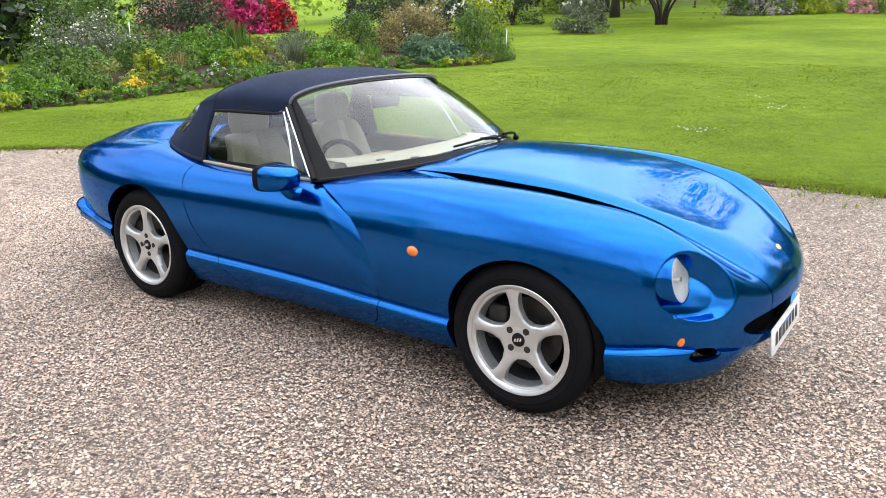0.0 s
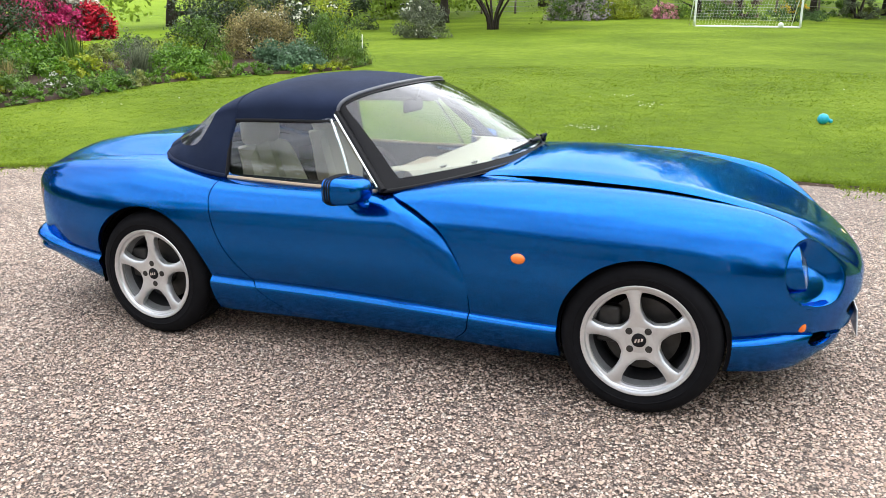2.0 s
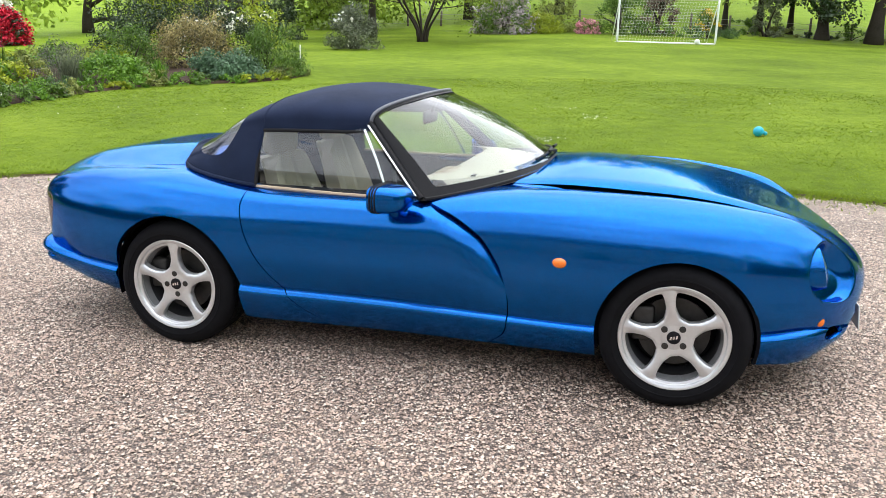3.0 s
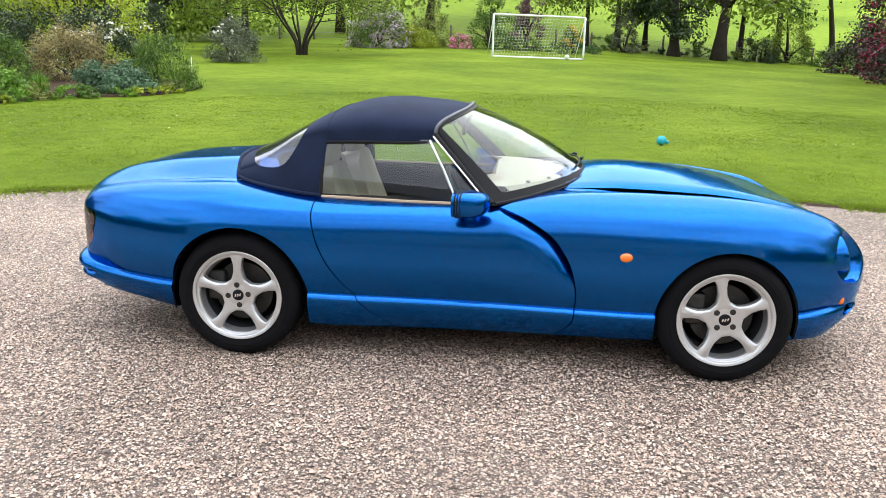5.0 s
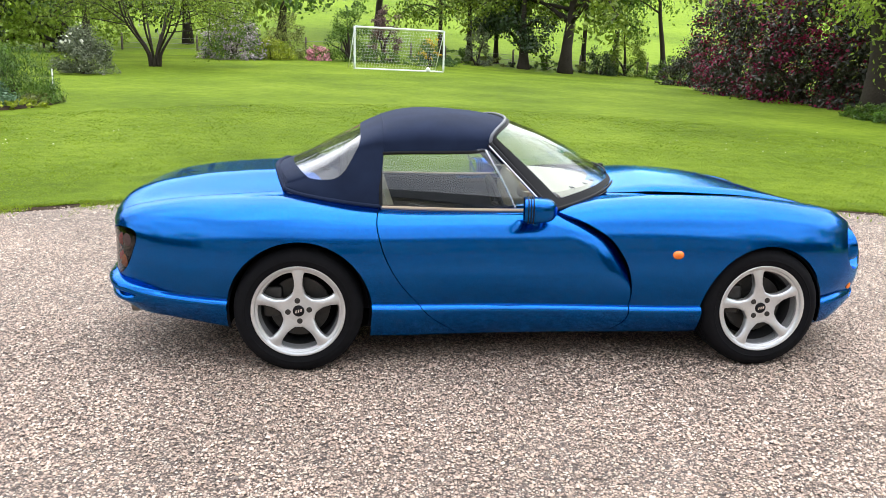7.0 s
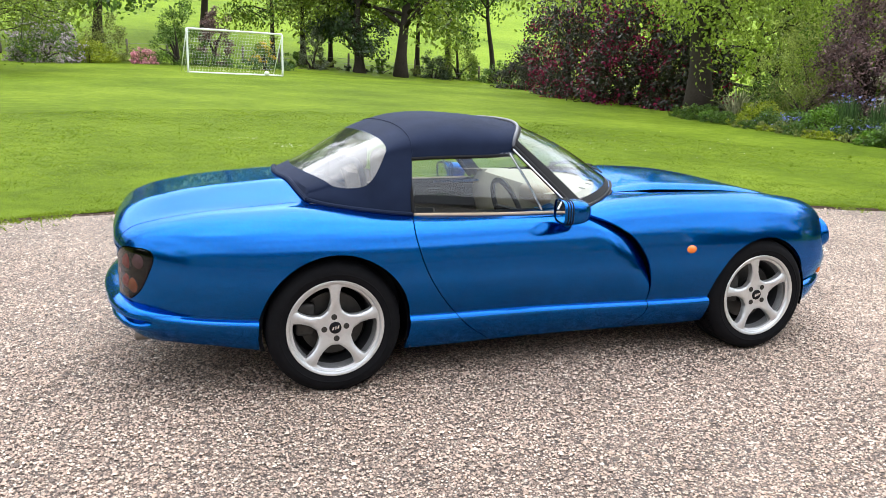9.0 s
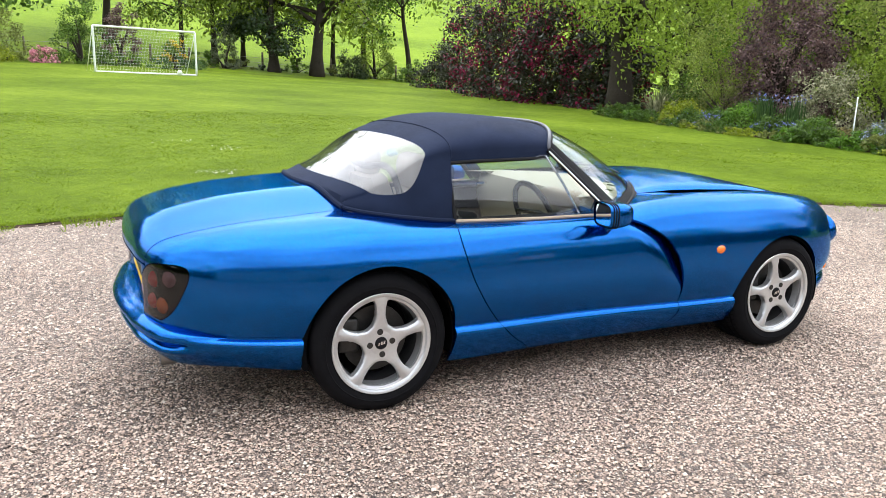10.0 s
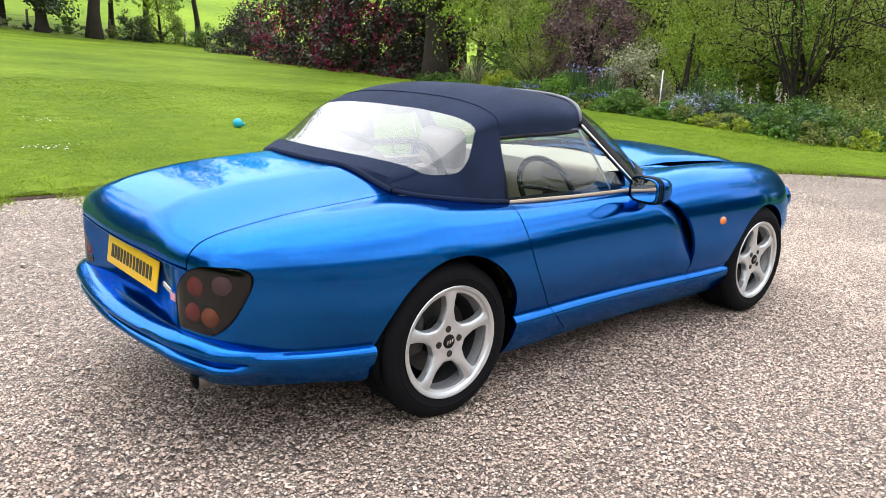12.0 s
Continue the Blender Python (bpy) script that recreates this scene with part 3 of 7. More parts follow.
def soil_edge():
    """A narrow worn strip of earth where the lawn meets the gravel, with crumbs of turf."""
    vs = []
    for k, (x, y) in enumerate(EDGE):
        w = 0.10 + 0.08 * noise.noise(Vector((x * 1.7, y * 1.7, 9)))
        for q, z in ((-1.0, -0.012), (-0.5, 0.003), (0.1, 0.014), (0.8, 0.012), (1.2, -0.02)):
            jit = 0.010 * noise.noise(Vector((x * 9 + q * 3, y * 9, 2)))
            vs.append((x, y + q * w, float(ground_z(x, y)) + z + jit))
    ob = mesh_ob("soil_edge", vs, [f[::-1] for f in grid_faces(len(EDGE), 5)], SOIL)
    tagged(ob, "worn strip of bare earth between lawn and gravel", "earth edge", kind="structure")
    rng = np.random.default_rng(17)
    n = 14000
    px = rng.uniform(-9, 10, n)
    py = edge_y(px) + rng.normal(-0.02, 0.10, n) - 0.6 * rng.random(n) * (rng.random(n) > 0.88)
    tuft = np.sin(px * 7.3) * np.sin(px * 2.1 + 1.0) > -0.1
    px, py = px[tuft], py[tuft]
    n = len(px)
    ang = rng.uniform(0, 2 * math.pi, n)
    base = np.stack([px, py, ground_z(px, py) + 0.0], 1)
    side = np.stack([np.cos(ang), np.sin(ang), np.zeros(n)], 1) * rng.uniform(0.003, 0.009, n)[:, None]
    tip = base + np.stack([rng.normal(0, 0.03, n), rng.normal(0, 0.03, n), rng.uniform(0.02, 0.06, n)], 1)
    v = np.stack([base - side, base + side, tip], 1).reshape(-1, 3)
    tagged(big_mesh("weeds", v, np.arange(3 * n).reshape(-1, 3), BLADE), "small weeds and grass tufts at the gravel edge", "weeds", kind="stuff")


ground_sheet()
soil_edge()
lawn_sheet()
gravel()


# ---------------------------------------------------------------- the sports car
# x forward from the rear axle, y to the car's left, z up from the gravel
WHEELBASE, HUB_Y, HUB_Z, TYRE_R, RIM_R = 2.286, 0.795, 0.30, 0.305, 0.2175

car = empty("sports_car")
tagged(car, "metallic blue two-seat sports car with navy soft top", "sports car")

OUTLINE = [(3.105, 0.0), (3.093, 0.16), (3.058, 0.33), (2.990, 0.49), (2.895, 0.625), (2.77, 0.725), (2.58, 0.797), (2.3, 0.838), (1.95, 0.848),
           (1.55, 0.836), (1.15, 0.828), (0.75, 0.832), (0.4, 0.845), (0.05, 0.853), (-0.25, 0.84), (-0.48, 0.803), (-0.695, 0.735), (-0.842, 0.635),
           (-0.905, 0.49), (-0.928, 0.31), (-0.940, 0.14), (-0.943, 0.0)]
h_mid = curve1([-1.0, -0.92, -0.8, -0.6, -0.35, -0.1, 0.4, 1.2, 1.65, 1.9, 2.2, 2.5, 2.8, 3.0, 3.1],
               [0.715, 0.765, 0.82, 0.866, 0.893, 0.905, 0.82, 0.83, 0.886, 0.890, 0.867, 0.806, 0.716, 0.634, 0.595])
h_wing = curve1([-1.0, -0.84, -0.6, -0.3, -0.06, 0.15, 0.4, 0.8, 1.2, 1.5, 2.0, 2.35, 2.55, 2.8, 3.0, 3.1],
                [0.69, 0.742, 0.792, 0.814, 0.820, 0.800, 0.776, 0.768, 0.782, 0.822, 0.840, 0.828, 0.804, 0.762, 0.690, 0.65])
y_groove = curve1([1.5, 1.75, 2.2, 2.55, 2.75, 2.9, 3.02, 3.1], [0.50, 0.515, 0.53, 0.515, 0.475, 0.41, 0.33, 0.28])
d_groove = curve1([1.35, 1.6, 1.85, 2.3, 2.6, 2.8, 2.95, 3.1], [0.0, 0.014, 0.048, 0.044, 0.036, 0.050, 0.046, 0.02])
round_in = curve1([-1.0, -0.8, -0.5, 0.0, 0.4, 1.2, 1.6, 2.0, 2.7, 2.95, 3.1], [0.10, 0.16, 0.26, 0.28, 0.19, 0.18, 0.24, 0.28, 0.27, 0.29, 0.30])
z_wide = curve1([-1.0, -0.93, -0.84, -0.7, -0.4, 0.2, 1.0, 1.8, 2.4, 2.8, 3.0, 3.1], [0.665, 0.66, 0.625, 0.56, 0.52, 0.50, 0.49, 0.50, 0.49, 0.47, 0.46, 0.455])
z_crease = curve1([-1.0, -0.85, -0.65, -0.36, 0.0, 0.37, 1.0, 1.95, 2.3, 2.62, 2.8, 2.9, 3.0, 3.1],
                  [0.432, 0.408, 0.384, 0.366, 0.354, 0.342, 0.336, 0.325, 0.33, 0.339, 0.352, 0.345, 0.32, 0.30])
z_low = curve1([-1.0, -0.85, -0.6, -0.31, 0.3, 1.0, 1.95, 2.62, 2.8, 2.95, 3.1], [0.26, 0.245, 0.235, 0.200, 0.158, 0.160, 0.165, 0.18, 0.175, 0.165, 0.165])


def top_height(x, y):
    ay = np.abs(y)
    # a domed bonnet in front, a flatter lid behind that rolls off towards the wings
    front = smooth01(x, 0.6, 1.5)
    u = np.clip(ay / 0.60, 0, 1)
    s = front * u ** (2.0 + 1.5 * smooth01(x, 2.3, 2.8)) * (1.5 - 0.5 * u ** 3) + (1 - front) * smooth01(ay, 0.25, 0.61)
    s = np.minimum(s, 1.0)
    h = h_mid(x) * (1 - s) + h_wing(x) * s
    h = h + 0.016 * smooth01(x, 1.6, 1.85) * (1 - smooth01(x, 2.3, 2.8)) * (1 - u * u)
    h = h - d_groove(x) * np.exp(-((ay - y_groove(x)) / (0.042 + 0.040 * smooth01(x, 2.62, 2.9))) ** 2)
    return h


def lamp_bowl(x, y, z):
    """How far the scoop round each headlamp is sunk below the wing."""
    c, e1 = np.array([2.887, 0.600, 0.575]), np.array([0.50, -0.62, -0.60])
    e1 = e1 / np.linalg.norm(e1)
    nn = np.array([0.62, 0.30, 0.72])
    nn = nn - e1 * np.dot(nn, e1)
    nn = nn / np.linalg.norm(nn)
    e2 = np.cross(nn, e1)
    q = np.stack([x - c[0], np.abs(y) - c[1], z - c[2]], axis=-1)
    a, b = q @ e1, q @ e2
    taper = 1.0 - 0.12 * (a / 0.145)
    r = np.sqrt((a / 0.160) ** 2 + (b / (0.104 * taper)) ** 2)
    near = np.abs(q @ nn) < 0.16
    deep = 0.055 + 0.085 * np.clip(0.5 - a / 0.24, 0, 1)
    return np.where(near, deep * (1 - smooth01(r, 0.64, 1.0)), 0.0), nn


BODY = []


def skin_x(y, z):
    """Where the tail panel lies at a height and a distance off the centreline."""
    q = BODY[0][BODY[0][:, 0] < -0.6]
    return float(q[np.argmin((q[:, 1] - abs(y)) ** 2 + (q[:, 2] - z) ** 2), 0]) - 0.001


def build_body(steps=330, arc=64, cap=34):
    dense = polyline(OUTLINE, 4000)
    # finer steps round the lamp
    w = 1.0 + 6.0 * np.exp(-((dense[:, 0] - 2.88) / 0.15) ** 2) + 0.9 * np.exp(-((dense[:, 0] + 0.9) / 0.15) ** 2)
    s = np.cumsum(w)
    pick = np.searchsorted(s, np.linspace(s[0], s[-1], steps))
    P = dense[np.clip(pick, 0, len(dense) - 1)]
    P[0], P[-1] = dense[0], dense[-1]
    nu = len(P)
    px, py = P[:, 0], P[:, 1]
    zw, zc, zl, Rd = z_wide(px), z_crease(px), z_low(px), round_in(px)
    rear_b = smooth01(-px, 0.60, 0.88)                  # bumper
    rear_p = smooth01(-px, 0.900, 0.930)                # recessed number plate panel
    nose = smooth01(px, 2.75, 3.02)
    chin = smooth01(px, 2.99, 3.07)

    def mix_in(side_in, rear_in, nose_in, rear):
        return side_in * (1 - rear) * (1 - nose) + rear_in * rear + nose_in * nose

    # lower side, from the bottom up: sill or bumper, ledge, door or wing
    lower = []
    bar = smooth01(-px, 0.70, 0.82)
    for q in np.linspace(0, 1, 24):                     # bottom edge to the crease
        z = zl + (zc - 0.012 - zl) * q
        rear_in = -0.056 + 0.15 * (1 - q) ** 1.7 + bar * (0.026 * np.exp(-((q - 0.76) / 0.075) ** 2) - 0.016 * np.exp(-((q - 0.55) / 0.12) ** 2))
        lower.append((z, mix_in(0.020 + 0.080 * (1 - q) ** 1.7 + 0.026 * max(0.0, (q - 0.78) / 0.22) ** 2, rear_in, 0.012 + 0.035 * chin + 0.12 * (1 - q) ** 1.6, rear_b)))
    under = lower[-1][1]
    above = mix_in(0.046 * (1 - rear_b), 0.086, 0.024, rear_p)
    for q in np.linspace(0, 1, 8)[1:]:                  # ledge
        z = zc - 0.012 + (0.002 + 0.010 * rear_b) * q + 0.024 * rear_b * (1 - (1 - q) ** 2)
        lower.append((z, under + (above - under) * q ** 1.6))
    z0 = lower[-1][0]
    for q in np.concatenate([np.linspace(0, 0.88, 15), np.linspace(0.90, 1, 11)])[1:]:
        z = z0 + (zw - z0) * q
        rear_in = 0.086 * (1 - smooth01(q, 0.925, 0.985)) + 0 * px
        lower.append((z, mix_in(0.046 * (1 - rear_b) * (1 - q) ** 1.7, rear_in, 0.024 * (1 - q) ** 2, rear_p)))
    n_low = len(lower)
    phis = np.linspace(0, math.pi / 2, arc)[1:]
    caps = np.linspace(0, 1, cap)[1:]
    nv = n_low + len(phis) + len(caps)
    V = np.zeros((nu, nv, 3))
    VI = np.zeros((nu, nv))
    C = np.stack([np.clip(px, -0.60, 2.60), np.zeros(nu)], axis=1)
    L = np.linalg.norm(C - P, axis=1)
    D = (C - P) / L[:, None]
    ex = 2.75
    k = 0
    for z, inn in lower:
        V[:, k, 0], V[:, k, 1], V[:, k, 2] = px + D[:, 0] * inn, py + D[:, 1] * inn, z
        VI[:, k] = -(n_low - 1 - k)
        k += 1
    for ph in phis:
        d = Rd * (1 - math.cos(ph) ** (2 / ex))
        x, y = px + D[:, 0] * d, py + D[:, 1] * d
        V[:, k, 0], V[:, k, 1] = x, y
        V[:, k, 2] = zw + (top_height(x, y) - zw) * math.sin(ph) ** (2 / ex)
        VI[:, k] = ph / (math.pi / 2)
        k += 1
    for q in caps:
        d = Rd + (L - Rd) * q
        x, y = px + D[:, 0] * d, py + D[:, 1] * d
        V[:, k, 0], V[:, k, 1], V[:, k, 2] = x, y, top_height(x, y)
        VI[:, k] = 1 + q
        k += 1
    V[:, :, 1] = np.where(np.arange(nv) == nv - 1, 0.0, V[:, :, 1])
    flat = V.reshape(-1, 3)
    sunk, nn = lamp_bowl(flat[:, 0], flat[:, 1], flat[:, 2])
    sgn = nn
    flat = flat - sunk[:, None] * sgn[None]
    fc = grid_faces(nu, nv)
    BODY.append(flat)
    return flat, fc, VI.ravel()


door_front = curve1([0.10, 0.175, 0.223, 0.321, 0.445, 0.579, 0.683, 0.748, 0.777, 0.80], [1.46, 1.529, 1.58, 1.605, 1.596, 1.543, 1.445, 1.312, 1.215, 1.12])
door_rear = curve1([0.10, 0.19, 0.247, 0.342, 0.422, 0.555, 0.65, 0.712, 0.76, 0.80], [0.83, 0.727, 0.647, 0.554, 0.488, 0.410, 0.378, 0.366, 0.370, 0.385])
boot_side = curve1([-1.0, -0.9, -0.85, -0.6, -0.3, -0.05, 0.1], [0.50, 0.535, 0.545, 0.568, 0.555, 0.53, 0.50])
bonnet_side = curve1([1.4, 1.75, 2.2, 2.55, 2.75, 2.9, 3.02, 3.1], [0.490, 0.480, 0.494, 0.485, 0.450, 0.392, 0.320, 0.270])
ARCHES = ((0.006, 0.30, 0.339), (2.290, 0.30, 0.320))


def cut_body(*fineness):
    v, f, vi = build_body(*fineness)
    # wheel arches
    for cx, cz, r in ARCHES:
        dx, dz = v[:, 0] - cx, v[:, 2] - cz
        val = np.where(dz > 0, np.hypot(dx, dz), np.abs(dx) + np.maximum(-dz, 0) * 0.05) - r
        val = np.where(vi > 0.9, 1.0, val)
        v, f, (vi,) = clip(v, f, val, (vi,))
    # cockpit opening and the air intake
    lim = np.where(v[:, 0] > 0.55, np.hypot((v[:, 0] - 0.55) / 1.02, v[:, 1] / 0.66), np.hypot((v[:, 0] - 0.55) / 0.55, v[:, 1] / 0.655)) - 1
    lim = np.where(vi < 0.6, 1.0, lim)
    v, f, (vi,) = clip(v, f, lim, (vi,))
    mouth = np.hypot(v[:, 1] / 0.44, (v[:, 2] - (0.375 + 0.10 * v[:, 1] ** 2)) / 0.066) - 1
    mouth = np.where((v[:, 0] < 2.8) | (vi > 0.9), 1.0, mouth)
    v, f, (vi,) = clip(v, f, mouth, (vi,))
    # the duct at each end of the chin
    duct = np.hypot((v[:, 1] - 0.565) / 0.050, (v[:, 2] - 0.310) / 0.028) - 1
    duct = np.where((v[:, 0] < 2.75) | (vi > 0.2), 1.0, duct)
    v, f, (vi,) = clip(v, f, duct, (vi,))
    return v, f, vi


def body_panels():
    v, f, vi = cut_body()
    # tail lamp opening
    lampv = tail_field(v, vi)
    g = 0.0025

    def keep(val):
        return clip(v, f, val, (vi,))

    side = np.where(vi < 1.0, 1.0, -1.0)
    door_val = np.minimum(v[:, 0] - door_rear(v[:, 2]), door_front(v[:, 2]) - v[:, 0])
    door_val = np.where((vi > 1.25), -1.0, door_val)
    boot_val = np.minimum(boot_side(v[:, 0]) - np.abs(v[:, 1]), 0.10 - v[:, 0])
    boot_val = np.minimum(boot_val, np.where(vi >= 0.02, 1.0, (vi - 0.02) * 0.05))
    groove = bonnet_side(v[:, 0]) - np.abs(v[:, 1])
    bon_val = np.minimum(groove, v[:, 0] - 1.45)
    bon_val = np.minimum(bon_val, (v[:, 2] - (0.40 + 0.10 * v[:, 1] ** 2)))
    bon_val = np.where(v[:, 0] < 1.45, -1.0, bon_val)
    wide = g + 0.055 * np.exp(-((v[:, 0] - 2.10) / 0.26) ** 2)
    rest = np.minimum(np.minimum(-door_val, -boot_val), np.minimum(-bon_val - (wide - g), 1.0))
    rest = np.minimum(rest, lampv)
    both = [("door", door_val - g, True), ("boot_lid", boot_val - g, False), ("bonnet", bon_val - g, False),
            ("rear_wing", np.minimum(rest - g, 0.95 - v[:, 0]), True), ("front_wing", np.minimum(rest - g, v[:, 0] - 0.95), True), ("tail_lamp", -lampv - 0.001, True)]
    for name, val, two in both:
        pv, pf, _ = keep(val)
        if name == "door":
            pv = door_tuck(pv)
        mv = pv * np.array([1, -1, 1])
        mf = [q[::-1] for q in pf]
        if name == "tail_lamp":
            for sv, sf in ((pv, pf), (mv, mf)):
                tail_lamp(sv, sf)
        elif two:
            for sv, sf in ((pv, pf), (mv, mf)):
                ob = panel(name, sv, sf, PAINT, car)
                if name == "door":
                    doors.append(ob)
        else:
            j, jf = join((pv, pf), (mv, mf))
            bm = bm_of(j, jf)
            bmesh.ops.remove_doubles(bm, verts=bm.verts, dist=0.0004)
            me_v = np.array([q.co[:] for q in bm.verts])
            bm.verts.index_update()
            me_f = [tuple(q.index for q in fc.verts) for fc in bm.faces]
            bm.free()
            panel(name, me_v, me_f, PAINT, car, 0.004 if name == "bonnet" else 0.012)
    # a black shell added just inside closes the gaps and stands for their shade
    iv, jf, _ = cut_body(150, 26, 12)
    iv, jf, _ = clip(iv, jf, np.linalg.norm(iv - np.array([2.887, 0.60, 0.575]), axis=1) - 0.19)
    nrm = np.zeros_like(iv)
    for q in jf:
        n = np.cross(iv[q[1]] - iv[q[0]], iv[q[2]] - iv[q[0]])
        for i in q:
            nrm[i] += n
    nrm /= np.linalg.norm(nrm, axis=1)[:, None] + 1e-12
    iv = door_tuck(iv - nrm * 0.030, 1.7)
    j, jf2 = join((iv, jf), (iv * np.array([1, -1, 1]), [q[::-1] for q in jf]))
    mesh_ob("inner_shell", j, jf2, SHADOWGAP, car, "matt black shell added to darken the panel gaps")


def tail_field(v, vi):
    """Positive outside the smoked tail lamp."""
    x, y, z = v[:, 0], np.abs(v[:, 1]), v[:, 2]
    # distance along the tail from the centre, in plan
    a = np.arctan2(y, -(x + 0.30))
    a0, a1 = TL_A
    z0, z1 = TL_Z
    ca, cz = (a0 + a1) / 2, (z0 + z1) / 2
    p = (a - ca - 0.65 * (z - cz)) / ((a1 - a0) / 2)
    q = (z - cz) / ((z1 - z0) / 2)
    val = (np.abs(p) ** 3.2 + np.abs(q) ** 3.2) ** (1 / 3.2) - 1
    return np.where((x > -0.5) | (vi < -24.5), 1.0, val * 0.09)


TL_A, TL_Z = (0.660, 0.968), (0.436, 0.670)
doors = []


def door_tuck(v, more=1.0):
    """The door skin tucks in under the wing's rear edge."""
    edge = door_front(v[:, 2])
    t = np.clip((v[:, 0] - (edge - 0.17)) / 0.17, 0, 1) ** 2.0
    deep = 0.050 * more * smooth01(v[:, 2], 0.34, 0.56) * (1 - 0.75 * smooth01(v[:, 2], 0.735, 0.79))
    v = v.copy()
    v[:, 1] -= np.where(v[:, 0] < edge + 0.03, t * deep, 0.0)
    return v


def tail_lamp(v, f):
    thing = empty("tail_lamp", parent=car)
    thing["label"] = "smoked tail lamp with round red and amber lights"
    side = 1 if v[:, 1].mean() > 0 else -1
    mesh_ob("lens", v, f, SMOKE, thing, "smoked clear lens")
    mid = (v.min(axis=0) + v.max(axis=0)) / 2
    cen = v[np.argmin(np.linalg.norm(v - mid, axis=1))]
    nrm = np.array([-0.74, 0.66 * side, 0.08])
    nrm /= np.linalg.norm(nrm)
    u = np.array([0.66, 0.74 * side, 0.0])
    u /= np.linalg.norm(u)
    w = np.cross(nrm, u)
    w = w if w[2] > 0 else -w
    mesh_ob("housing", v - nrm * 0.06, f, SHADOWGAP, thing, "black lamp housing")
    for du, dz, r, mat in ((-0.020, 0.046, 0.033, RED), (0.062, 0.056, 0.034, PALE_RED), (-0.042, -0.046, 0.032, RED), (0.032, -0.056, 0.034, AMBER)):
        goal_at = v - (cen + u * du + w * dz)
        goal_at = goal_at - (goal_at @ nrm)[:, None] * nrm
        c = v[np.argmin(np.linalg.norm(goal_at, axis=1))] - nrm * 0.032
        prof = [(0.0, 0.018), (r * 0.5, 0.015), (r * 0.86, 0.006), (r, 0.0), (r, -0.03), (0.0, -0.03)]
        lv, lf = lathe([(max(a, 1e-4), b) for a, b in prof], 20)
        lv = np.array(lv)
        wv = c + lv[:, :1] * u + lv[:, 1:2] * nrm + lv[:, 2:3] * w
        part("light", bm_of(wv, lf), mat, thing)


body_panels()


# wheels -------------------------------------------------------------------
def wheel(spin):
    """One road wheel, outer face towards -y, about its own hub."""
    wh = empty("wheel", parent=car)
    R, r = TYRE_R, RIM_R
    prof = [(r - 0.012, -0.012), (r + 0.004, -0.020), (r + 0.020, -0.026), (r + 0.045, -0.029), (R - 0.030, -0.024), (R - 0.014, -0.012), (R - 0.004, 0.004)]
    groove_at = (0.030, 0.075, 0.120, 0.165)
    for gy in groove_at:
        prof += [(R, gy - 0.006), (R - 0.009, gy - 0.005), (R - 0.009, gy + 0.003), (R, gy + 0.004)]
    prof += [(R - 0.004, 0.190), (R - 0.014, 0.205), (R - 0.035, 0.215), (r + 0.01, 0.212), (r - 0.012, 0.20)]
    tv, tf = lathe(prof, 72)
    part("tyre", bm_of(tv, tf), TYRE, wh, "black road tyre", sharp=30)
    # moulded bands and lateral tread cuts
    tv, tf = lathe([(r + 0.028, -0.0275), (r + 0.030, -0.0300), (r + 0.033, -0.0302), (r + 0.035, -0.0290)], 72)
    part("sidewall_band", bm_of(tv, tf), TYRE, wh)
    cuts_v, cuts_f = [], []
    for i in range(60):
        a = 2 * math.pi * i / 60
        for y0, y1 in ((0.000, 0.022), (0.038, 0.066), (0.082, 0.112), (0.128, 0.158), (0.172, 0.196)):
            sk = 0.035 * (1 if y0 < 0.08 else -1)
            b = len(cuts_v)
            for yy, da in ((y0, 0), (y1, sk)):
                for hw, rr in ((-0.006, R + 0.0008), (0.006, R + 0.0008)):
                    cuts_v.append((rr * math.cos(a + da + hw), yy, rr * math.sin(a + da + hw)))
            cuts_f.append((b, b + 1, b + 3, b + 2))
    mesh_ob("tread_cuts", cuts_v, cuts_f, SHADOWGAP, wh, "dark tread cuts", smooth=False)
    # rim
    rim_prof = [(r - 0.001, -0.020), (r + 0.003, -0.0235), (r + 0.001, -0.026), (r - 0.006, -0.0255), (r - 0.013, -0.021), (r - 0.016, -0.013), (r - 0.022, -0.008),
                (r - 0.030, 0.016), (r - 0.036, 0.040), (r - 0.040, 0.17), (r - 0.02, 0.19), (r - 0.012, 0.19), (r - 0.03, 0.16), (r - 0.012, 0.005), (r - 0.001, -0.020)]
    rv, rf = lathe(rim_prof[:7], 72)
    part("rim", bm_of(rv, rf), ALLOY, wh, "silver alloy rim")
    # wall and barrel get darker alloy, shade put into the colour
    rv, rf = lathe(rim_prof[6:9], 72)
    part("rim_wall", bm_of(rv, rf), RIM_WALL, wh, "inner wall of the rim, darkened as shade")
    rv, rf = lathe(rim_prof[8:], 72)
    part("barrel", bm_of(rv, rf), BARREL, wh, "inner barrel of the rim, darkened as shade")
    # five broad spokes that flow into hub and rim round soft-cornered windows
    nr, na = 34, 41
    rad = np.linspace(0.040, r - 0.016, nr)
    ang = np.linspace(-math.pi / 5, math.pi / 5, na)
    Rr, Aa = np.meshgrid(rad, ang, indexing="ij")
    half = 0.0195 + 0.006 * smooth01(Rr, 0.145, 0.190) + 0.010 * (1 - smooth01(Rr, 0.080, 0.125))
    gaps = np.stack([Rr * np.sin(np.abs(Aa)) - half, Rr - 0.080, (r - 0.027) - Rr])
    soft = 0.0055
    hole = -soft * np.log(np.sum(np.exp(-gaps / soft), axis=0))
